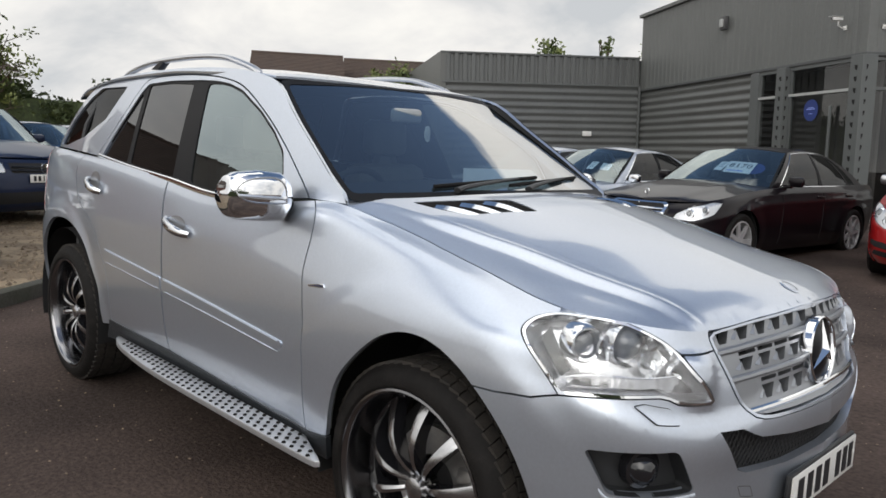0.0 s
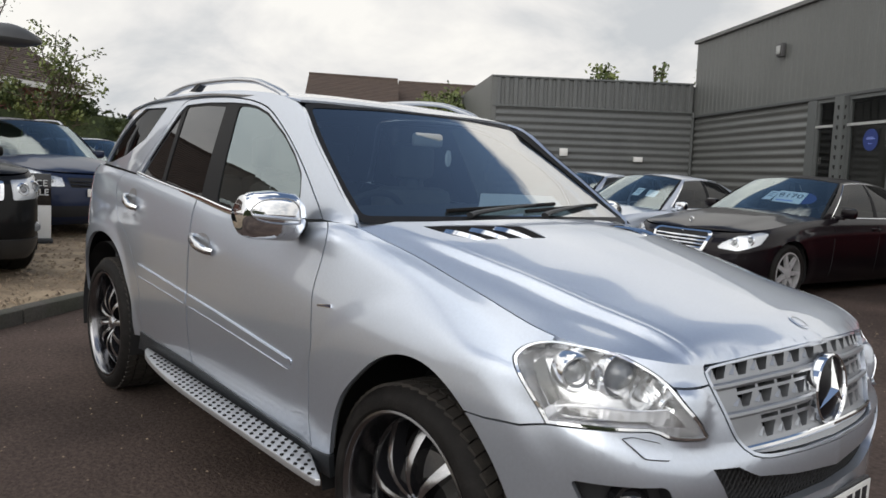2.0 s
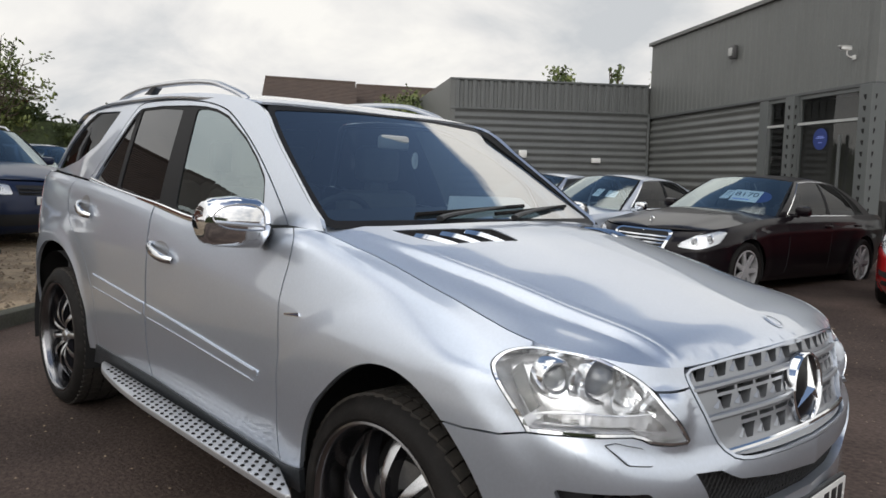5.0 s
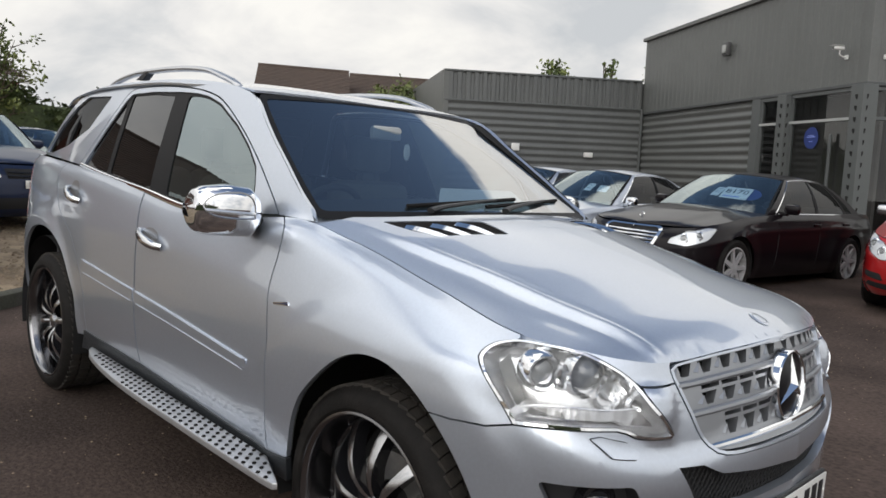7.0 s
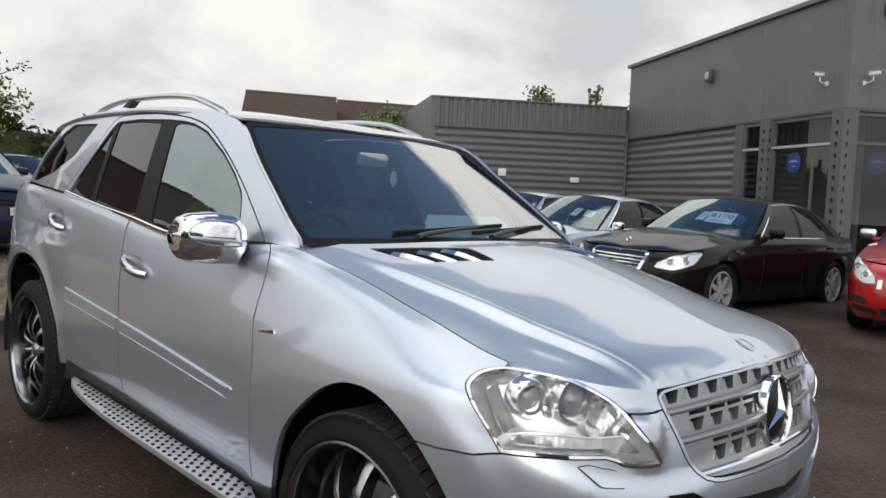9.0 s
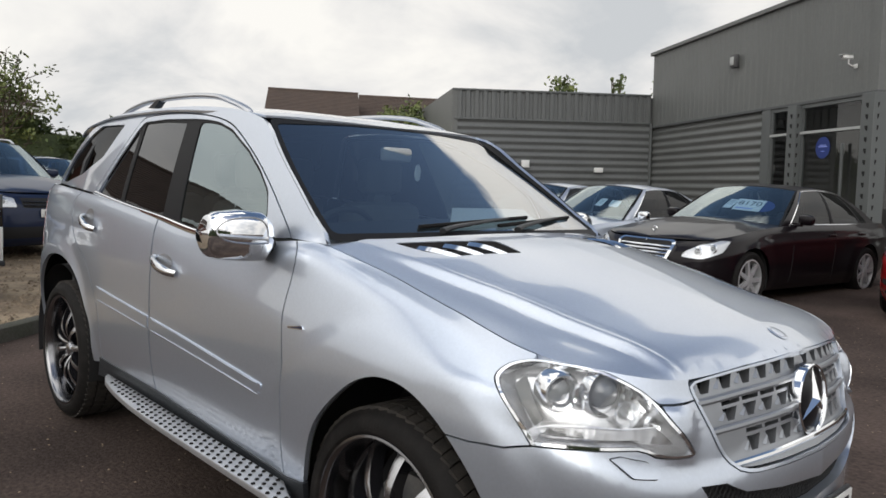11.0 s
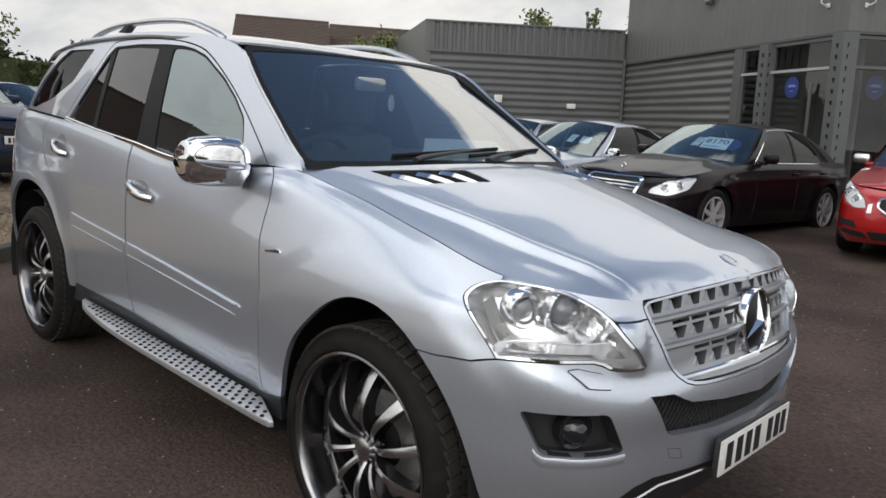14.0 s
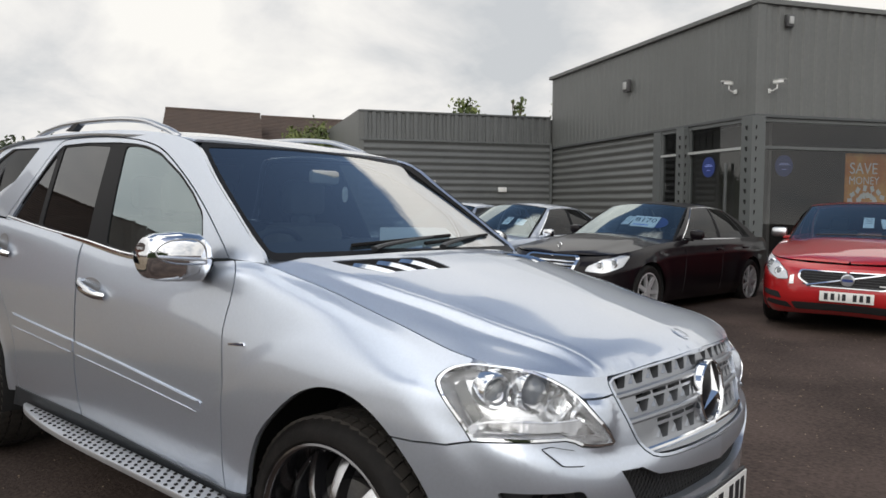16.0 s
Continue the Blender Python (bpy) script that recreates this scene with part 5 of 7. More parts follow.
def cabin_parts():
    frame_loop = FRAME_TOP + BELT[::-1][:-1]
    body_loop = FRAME_TOP + [(-2.56, 1.282), (-2.9, 1.297), (-3.45, 1.31)] + curve([(-3.46, 1.35), (-3.30, 1.52), (-3.08, 1.645), (-2.79, 1.702), (-2.2, 1.722), (-1.7, 1.716), (-1.3, 1.688), (-1.10, 1.655), (-0.985, 1.622), (-0.852, 1.528), (-0.776, 1.475), (-0.632, 1.379), (-0.505, 1.290), (-0.408, 1.228), (-0.39, 1.200)], 60)
    for surf in (cabin, other(cabin)):
        part("body_side_frame", patch([shrink(body_loop, 0.002), D_GLASS], surf, 0.03, 0.03, 0.02, centre=(-1.5, 0, 1.0)), "silver", suv)
        fr = part("door_frame", patch([shrink(frame_loop, 0.004), rounded([(-2.492, 1.276), (-2.252, 1.615), (-2.20, 1.655), (-1.95, 1.662), (-1.64, 1.654), (-1.48, 1.644), (-1.37, 1.630), (-1.235, 1.597), (-1.03, 1.509), (-0.897, 1.433), (-0.800, 1.360), (-0.756, 1.272), (-0.758, 1.182), (-1.2, 1.180), (-1.6, 1.214)], 0.02)], surf, 0.03, 0.03, 0.02, centre=(-1.5, 0, 1.0)), "silver", suv, "silver window surround")
        gasket = rounded([(-2.500, 1.272), (-2.258, 1.620), (-2.20, 1.662), (-1.95, 1.668), (-1.64, 1.660), (-1.48, 1.650), (-1.365, 1.636), (-1.23, 1.602), (-1.025, 1.514), (-0.892, 1.437), (-0.795, 1.362), (-0.750, 1.272), (-0.752, 1.176), (-1.2, 1.174), (-1.6, 1.208)], 0.02)
        part("window_gasket", patch([gasket, WIN_F, WIN_R, WIN_Q], surf, 0.04, 0.04, 0.01, -0.006, centre=(-1.5, 0, 1.0)), "pillar_black", fr, "gloss black pillar trim and window seal")
        for nm, loop, mt in (("front_window", WIN_F, "side_glass"), ("rear_window", WIN_R, "dark_glass"), ("quarter_window", WIN_Q, "dark_glass"), ("luggage_window", D_GLASS, "rear_glass")):
            w = part(nm, patch([loop], surf, 0.05, 0.05, 0.0, -0.010, centre=(-1.5, 0, 1.0)), mt, suv, "tinted window")
            w.visible_shadow = False
        strip = tube([(x, (y - 0.004) if y < 0 else (y + 0.004), z) for x, y, z in (surf(a, b) for a, b in curve([(-0.72, 1.186)] + [(x, z - 0.004) for x, z in BELT[1:]], 30))], 0.0125, 8, squash=(0.7, 1.0))
        part("belt_strip", strip, "chrome", suv, "chrome strip under the windows")
    loop = [(-1.072, -0.600), (-1.035, -0.42), (-1.006, 0.0), (-1.035, 0.42), (-1.072, 0.600), (-1.6, 0.632), (-2.6, 0.632), (-3.1, 0.60), (-3.40, 0.56), (-3.48, 0.0), (-3.40, -0.56), (-3.1, -0.60), (-2.6, -0.632), (-1.6, -0.632)]
    part("roof_panel", patch([loop], roof, 0.05, 0.05, 0.01, centre=(-2, 0, 0)), "silver", suv)
    edge = rounded([(-0.985, -0.02), (0.985, -0.02), (0.985, 0.995), (-0.985, 0.995)], 0.03)
    clear = rounded([(-0.962, 0.035), (-0.5, 0.03), (0.5, 0.03), (0.962, 0.035), (0.952, 0.955), (0.4, 0.98), (-0.4, 0.98), (-0.952, 0.955)], 0.04)
    w = part("windscreen", patch([edge], windscreen, 0.06, 0.06, 0.0, centre=(-1.5, 0, 0.8)), "windscreen", suv, "clear windscreen")
    w.visible_shadow = False
    part("windscreen_band", patch([shrink(edge, -0.004), clear], windscreen, 0.06, 0.06, 0.0, 0.002, centre=(-1.5, 0, 0.8)), "pillar_black", w, "black windscreen border")
    for sg in (-1, 1):
        fill = grid_mesh([[cabin_edge(f, sg) for f in np.linspace(0, 1, 20)], [tuple(Vector(windscreen(sg * 0.99, f)) - Vector((0, 0, 0.012))) for f in np.linspace(0.0, 0.985, 20)]])
        part("windscreen_pillar_seal", fill, "shell", suv)
    # tailgate
    rows = []
    for k in range(14):
        z = 1.30 + 0.36 * k / 13
        x0 = -3.46 + 0.46 * (k / 13) ** 1.4
        y0 = cabin(x0, z)[1]
        rows.append([(x0 - 0.12 * (1 - (q * q)), MID + (y0 - MID) * -q, z) for q in np.linspace(-1, 1, 15)])
    part("tailgate_glass", grid_mesh(rows), "gloss_black", suv, "dark rear screen")


def cabin_edge(f, sg):
    pts = np.array([(-0.39, 1.205), (-0.505, 1.290), (-0.632, 1.379), (-0.776, 1.475), (-0.852, 1.528), (-0.985, 1.622)])
    p = catmull(pts, 20)[min(int(round(f * 19)), 19)]
    x, y, z = cabin(float(p[0]), float(p[1]))
    return (x, 2 * MID - y if sg > 0 else y, z)


def trim_parts():
    for sg, surf in ((1, skin), (-1, other(skin))):
        cab = cabin if sg > 0 else other(cabin)
        # side mouldings on the two doors
        for s0, s1 in ((2.140, 3.094), (3.112, 3.755)):
            va = lambda s: 0.416 + (s - 2.14) / 1.6 * 0.118
            vb = lambda s: 0.368 + (s - 2.14) / 1.6 * 0.096
            tip = 0.02 if s0 > 3 else 0.0
            loop = rounded([(s0 + (0.07 if s0 < 3 else 0), vb(s0 + 0.05)), (s1 - tip * 2, vb(s1)), (s1, (va(s1) + vb(s1)) / 2 + 0.01), (s1 + tip * 0.3, va(s1)), (s0, va(s0)), (s0, va(s0) - 0.02)], 0.008)
            mo = part("side_moulding", patch([loop], surf, 0.03, 0.012, 0.012, 0.005), "silver", suv, "silver protective door moulding")
            # thin beads added to draw the highlights along the moulding's bevelled edges
            for vline, rad in ((lambda s: va(s) - 0.004, 0.0017), (lambda s: vb(s) + 0.004, 0.0019)):
                run = [surf(s, vline(s)) for s in np.linspace(s0 + 0.02, s1 - 0.03, 16)]
                part("moulding_line", tube([(x, y + (-0.007 if sg > 0 else 0.007), z) for x, y, z in run], rad, 6), "silver", mo)
        # pull handles; a flat darker ellipse paints the shade of each scooped pocket
        for s0, v0, s1, v1 in ((3.062, 0.772, 2.838, 0.716), (4.010, 0.842, 3.835, 0.808)):
            c = ((s0 + s1) / 2, (v0 + v1) / 2)
            ln, ang = (s0 - s1), math.atan2(v1 - v0, s1 - s0)
            scoop = [(c[0] + 0.02 + math.cos(a) * ln * 0.36, c[1] + 0.012 + math.sin(a) * 0.042) for a in np.linspace(0, 2 * math.pi, 24, endpoint=False)]
            h = part("door_handle", patch([scoop], surf, 0.03, 0.02, 0.0, 0.0015), "handle_scoop", suv, "bright pull handle over a flat patch painted as pocket shade")
            pts, tp = [], []
            for k in range(11):
                f = k / 10
                p = Vector(surf(s0 + (s1 - s0) * f, v0 + (v1 - v0) * f))
                out = 0.006 + 0.034 * math.sin(math.pi * f) ** 0.5
                pts.append(p + Vector((0, -out if sg > 0 else out, 0)))
                tp.append(0.75 + 0.35 * math.sin(math.pi * f))
            part("pull_bar", tube(pts, 0.0165, 10, tp, (0.75, 1.15)), "handle_metal", h, "bright handle bar")
        bl = rounded([(1.905, 0.702), (1.912, 0.718), (1.992, 0.692), (1.988, 0.682)], 0.003)
        bd = part("wing_badge", patch([bl], surf, 0.02, 0.01, 0.004, 0.004), "chrome", suv, "small chrome and blue wing badge")
        part("badge_inlay", patch([shrink(bl, 0.004)], surf, 0.02, 0.01, 0.0, 0.0055), "navy_ink", bd, "dark blue inlay")
        # sill and running board
        sill = [(1.90, 0.06), (3.86, 0.06), (3.80, 0.166), (3.10, 0.160), (2.60, 0.138), (2.19, 0.122), (2.02, 0.130), (1.88, 0.150)]
        part("sill", patch([sill], surf, 0.04, 0.03, 0.02, 0.006), "grey_plastic", suv, "dark grey plastic sill")
        sy = -1 if sg > 0 else 1
        outline = curve([(-0.47, -0.95), (-0.36, -0.995), (-0.285, -1.025), (-0.262, -1.042), (-0.30, -1.050), (-0.45, -1.054), (-0.9, -1.057), (-1.4, -1.056), (-1.70, -1.040), (-1.97, -1.005), (-2.10, -0.962), (-2.11, -0.945)], 60)
        bm = bmesh.new()
        f = bm.faces.new([bm.verts.new((x, -sy * y, 0.413)) for x, y in (outline if sy > 0 else outline[::-1])])
        r = bmesh.ops.extrude_face_region(bm, geom=[f])
        bmesh.ops.translate(bm, vec=(0, 0, -0.022), verts=[q for q in r["geom"] if isinstance(q, bmesh.types.BMVert)])
        bmesh.ops.recalc_face_normals(bm, faces=bm.faces[:])
        bmesh.ops.bevel(bm, geom=[e for e in bm.edges if abs(e.verts[0].co.z - 0.413) < 1e-4 and abs(e.verts[1].co.z - 0.413) < 1e-4], offset=0.006, segments=2, affect="EDGES", profile=0.5)
        shift = 0.0 if sg > 0 else 2 * MID
        board = part("running_board", bm, "board_metal", suv, "brushed aluminium running board with black rubber studs")
        board.location.y = shift
        under = bmesh.new()
        box(under, (1.45, 0.10, 0.05), Matrix.Translation((-1.16, sy * 0.94, 0.366)), 0.02)
        part("board_beam", under, "grey_plastic", board, "dark plastic beam")
        stud = None
        for row in range(4):
            for k in range(38):
                x = -0.300 - k * 0.046 - (0.023 if row % 2 else 0)
                y = 0.964 + row * 0.0262
                lim = np.interp(-x, [0.26, 1.4, 1.70, 1.95, 2.06], [1.046, 1.048, 1.030, 0.994, 0.955])
                low = np.interp(-x, [0.26, 0.35, 0.47, 0.6], [1.035, 1.004, 0.962, 0.93])
                if y > lim or y < low or x < -2.0:
                    continue
                if stud is None:
                    stud = part("rubber_stud", lathe([(0.0001, 0.004), (0.0062, 0.004), (0.0078, 0.0)], 10, "Z"), "rubber", board)
                    o, stud = stud, stud.data
                else:
                    o = new("rubber_stud", stud)
                    o.parent = board
                o.location = (x, sy * y, 0.4132)
        # wheel housing
        for hx in (0.02, -WHEELBASE):
            pts = []
            for a in np.linspace(-0.25, math.pi + 0.25, 26):
                pts.append((hx + math.cos(a) * 0.465, 0.40 + math.sin(a) * 0.465))
            bm = grid_mesh([[(x, sy * y, z) for x, z in pts] for y in (0.925, 0.55)])
            back = bm.faces.new([bm.verts.new((x, sy * 0.55, z)) for x, z in pts])
            part("wheel_housing", bm, "shell", suv).location.y = shift
        # door mirror
        rows = []
        for k in range(31):
            f = (1 - math.cos(math.pi * k / 30)) / 2
            y = 0.948 + 0.232 * f
            top = np.interp(y, [0.948, 0.954, 0.985, 1.067, 1.14, 1.165, 1.174, 1.180], [1.225, 1.265, 1.292, 1.299, 1.290, 1.276, 1.258, 1.235])
            bot = np.interp(y, [0.948, 0.954, 0.981, 1.06, 1.14, 1.165, 1.174, 1.180], [1.200, 1.156, 1.124, 1.126, 1.132, 1.142, 1.158, 1.185])
            cz, hz = (top + bot) / 2, (top - bot) / 2
            hx = 0.072 * math.sin(math.pi * (0.12 + 0.80 * f)) ** 0.5
            cx = -0.640 - 0.05 * f
            ring = []
            for q in range(20):
                a = 2 * math.pi * q / 20
                ca, sa = math.cos(a), math.sin(a)
                ex = math.copysign(abs(ca) ** 0.75, ca) * (hx if ca > 0 else 0.055)
                ring.append((cx + ex, sy * (0.931 + (y - 0.948) * 0.9), cz + math.copysign(abs(sa) ** 0.5, sa) * hz))
            rows.append(ring)
        bm = grid_mesh(rows, True)
        bm.verts.ensure_lookup_table()
        bm.faces.new([bm.verts[i] for i in range(20)])
        bm.faces.new([bm.verts[i] for i in range(len(bm.verts) - 20, len(bm.verts))])
        bmesh.ops.recalc_face_normals(bm, faces=bm.faces[:])
        mir = part("door_mirror", bm, "chrome", suv, "chrome door mirror", angle=85)
        mir.location.y = shift
        def cover(y, z, out=0.001):
            f = (y - 0.948) / 0.232
            k = min(range(31), key=lambda q: abs(abs(rows[q][0][1]) - (0.931 + (y - 0.948) * 0.9)))
            zs = [p[2] for p in rows[k]]
            cz, hz = (max(zs) + min(zs)) / 2, (max(zs) - min(zs)) / 2
            sa = min(abs(z - cz) / hz, 1) ** 2.0
            return (-0.640 - 0.05 * f + (1 - sa * sa) ** 0.375 * 0.072 * math.sin(math.pi * (0.12 + 0.80 * f)) ** 0.5 + out, sy * (0.931 + (y - 0.948) * 0.9), z)

        back = [[(p[0] - 0.030, p[1] * 0.992 - sy * 0.004, 1.215 + (p[2] - 1.215) * 0.99) for p in r] for r in rows[:12]]
        part("mirror_rim", grid_mesh(back, True), "trim", mir, "black mirror rim")
        part("indicator", tube([cover(y, 1.206 + (y - 1.0) * 0.06) for y in np.linspace(0.985, 1.150, 14)], 0.007, 6), "lens_white", mir, "clear indicator strip")
        seam = curve([(0.980, 1.190), (0.985, 1.245), (1.02, 1.272), (1.09, 1.272), (1.135, 1.258), (1.158, 1.228), (1.13, 1.200), (1.05, 1.190), (0.980, 1.190)], 40)
        part("cover_seam", tube([cover(y, z, 0.0) for y, z in seam], 0.0028, 5, caps=False), "satin", mir)
        part("mirror_foot", tube([(-0.66, sy * 0.86, 1.160), (-0.68, sy * 0.92, 1.170), (-0.69, sy * 0.965, 1.185)], 0.032, 12, [1.2, 1.0, 1.0], squash=(1.0, 0.8)), "trim", mir, "black mirror foot")
        # roof rail
        ry = sy * 0.665
        rail = curve([(-2.72, 1.700), (-2.62, 1.735), (-2.46, 1.762), (-2.27, 1.777), (-1.84, 1.778), (-1.56, 1.760), (-1.42, 1.730), (-1.29, 1.692), (-1.24, 1.66)], 40)
        rl = part("roof_rail", tube([(x, ry, z - 0.005) for x, z in rail], 0.017, 10, squash=(1.1, 0.8)), "satin", suv, "polished metal roof rail")
        rl.location.y = shift
        part("rail_post", prism([(-2.31, 1.735), (-2.21, 1.768), (-2.16, 1.768), (-2.23, 1.732)], 0.035, Matrix.Translation((0, ry - 0.0175, 0))), "trim", rl, "black rail post")
        tl = rounded([(4.97, 0.62), (4.96, 0.80), (5.0, 0.94), (5.18, 0.94), (5.2, 0.80), (5.18, 0.62)], 0.03)
        part("tail_light", patch([tl], surf, 0.04, 0.04, 0.01, 0.006), "tail_red", suv, "red and clear tail light")


SPOKE_TURN = radians(17)


def wheels():
    proto = None
    R = TYRE_R
    for x in (0.0, -WHEELBASE):
        for sg in (-1, 1):
            m = Matrix.Translation((x + (0.022 if x == 0 else 0.04), -0.935 if sg < 0 else 0.935 + 2 * MID, HUB_Z)) @ Matrix.Rotation(0 if sg < 0 else math.pi, 4, "Z") @ Matrix.Rotation(0.12 if x else 0.0, 4, "Y")
            if proto is not None:
                w = copy_thing(proto, m)
                continue
            w = new("wheel")
            w.parent = suv
            w.matrix_basis = m
            proto = w
            side = [(0.304, 0.008), (0.308, -0.002), (0.318, -0.010), (0.336, -0.011), (0.356, -0.004), (0.370, 0.010), (R - 0.004, 0.026)]
            ty = part("tyre", lathe(side + [(R - 0.006, 0.04), (R - 0.006, 0.235), (0.365, 0.265), (0.29, 0.26)], 72), "rubber", w, "black low-profile tyre")
            tread = bmesh.new()
            for k in range(60):
                a = 2 * math.pi * k / 60
                for y0, y1, sk in ((0.022, 0.068, 0.5), (0.076, 0.128, -0.3), (0.138, 0.190, 0.3), (0.198, 0.246, -0.5)):
                    mt = Matrix.Rotation(-a - (0.03 if sk < 0 else 0), 4, "Y") @ Matrix.Translation((R - 0.003, (y0 + y1) / 2, 0)) @ Matrix.Rotation(sk * 0.5, 4, "X")
                    box(tread, (0.010, y1 - y0, 0.0345), mt)
            part("tread", tread, "tread", ty, smooth=False)
            part("rim_lip", lathe([(0.304, 0.012), (0.311, 0.002), (0.309, -0.006), (0.302, -0.008), (0.296, -0.004), (0.290, 0.008), (0.286, 0.045), (0.280, 0.092)], 72), "alloy_lip", w, "polished rim lip")
            part("rim_barrel", lathe([(0.280, 0.092), (0.268, 0.096), (0.262, 0.104), (0.256, 0.24)], 60), "gloss_black", w, "black rim barrel")
            part("rim_back", lathe([(0.0001, 0.17), (0.25, 0.19)], 40), "shell", w)
            part("brake_disc", lathe([(0.08, 0.128), (0.085, 0.118), (0.172, 0.118), (0.172, 0.142)], 48), "disc", w, "steel brake disc")
            part("brake_caliper", boxes((0.10, 0.20, 0.10, 0.16, -0.10, 0.09), bevel=0.02), "disc", w, "grey brake caliper")
            for k in range(10):
                a0 = 2 * math.pi * k / 10
                face, flank = [], []
                for j in range(10):
                    f = j / 9
                    r = 0.040 + 0.236 * f
                    a = a0 + SPOKE_TURN
                    wd = 0.0085 + 0.0120 * f**1.3
                    y = 0.052 + 0.036 * f * f - 0.042 * math.sin(math.pi * f**0.85)
                    ca, sa = math.cos(a), math.sin(a)
                    L_, R_ = (r * ca - wd * sa, y, r * sa + wd * ca), (r * ca + wd * sa, y, r * sa - wd * ca)
                    C_ = (r * ca, y - 0.004, r * sa)
                    face.append([L_, C_, R_])
                    flank.append([L_, (L_[0], y + 0.05, L_[2]), (R_[0], y + 0.05, R_[2]), R_])
                sp = part("spoke", grid_mesh(face), "alloy", w, "machined curved spoke")
                part("spoke_flank", grid_mesh(flank), "gloss_black", sp, "black spoke flank")
            part("hub_cap", lathe([(0.0001, 0.024), (0.026, 0.026), (0.036, 0.031), (0.040, 0.042), (0.044, 0.07)], 32), "alloy", w, "satin centre cap")
            for k in range(5):
                a = 2 * math.pi * (k + 0.25) / 5
                part("wheel_nut", lathe([(0.0001, 0.045), (0.009, 0.046), (0.010, 0.07)], 8), "chrome", w).location = (math.cos(a) * 0.056, 0, math.sin(a) * 0.056)
            for k in range(20):
                a = 2 * math.pi * (k + 0.5) / 20
                part("rivet", lathe([(0.0001, 0.0), (0.004, 0.001), (0.0045, 0.006)], 6), "chrome", w).location = (math.cos(a) * 0.272, 0.092, math.sin(a) * 0.272)


def plate_and_wipers():
    p = part("plate_holder", boxes((-0.014, 0.0, -0.268, 0.268, -0.062, 0.062), bevel=0.006), "trim", suv, "black plate holder")
    p.matrix_basis = Matrix.Translation((0.890, MID, 0.519)) @ Matrix.Scale(0.953, 4)
    pl = part("number_plate", boxes((0.001, 0.007, -0.26, 0.26, -0.0555, 0.0555), bevel=0.003), "plate", p, "white number plate with black bars for characters")
    ws = [(-0.222, -0.182), (-0.152, -0.112), (-0.086, -0.046), (-0.020, 0.020), (0.082, 0.118), (0.142, 0.178), (0.196, 0.228)]
    bars([(a, b, -0.040, 0.040) for a, b in ws], "ink", pl, Matrix(((0, 0, 1, 0.0072), (1, 0, 0, 0), (0, 1, 0, 0), (0, 0, 0, 1))))
    for y in (-0.245, 0.245):
        part("plate_screw", lathe([(0.0001, 0.010), (0.006, 0.009), (0.007, 0.006)], 10, "X"), "white", pl).location = (0, y, 0)
    for u0, v0, u1, v1 in ((-0.42, 0.02, 0.12, 0.115), (0.10, 0.02, 0.62, 0.125)):
        pts = []
        for k in range(12):
            f = k / 11
            q = Vector(windscreen(u0 + (u1 - u0) * f, v0 + (v1 - v0) * f ** 0.7)) + Vector((0.008, 0, 0.011))
            pts.append(q)
        wp = part("wiper_arm", tube(pts, 0.0105, 8, [1.5, 1.4, 1.3, 1.2, 1.1, 1, 1, 0.9, 0.8, 0.8, 0.7, 0.6], (1, 0.7)), "trim", suv, "black windscreen wiper")
        blade = [Vector(windscreen(u0 - 0.10 + (u1 - u0 + 0.30) * k / 9, v0 + 0.045 + (v1 - v0) * 0.75 * k / 9)) + Vector((0.004, 0, 0.006)) for k in range(10)]
        part("wiper_blade", tube(blade, 0.008, 6), "rubber", wp)
    part("cowl", grid_mesh([[(windscreen(u, -0.02)[0] + d, windscreen(u, -0.02)[1], 1.17 + 0.03 * (1 - u * u) - d * 0.3) for u in np.linspace(-0.98, 0.98, 20)] for d in (-0.25, 0.0, 0.16)]), "trim", suv, "black cowl panel")


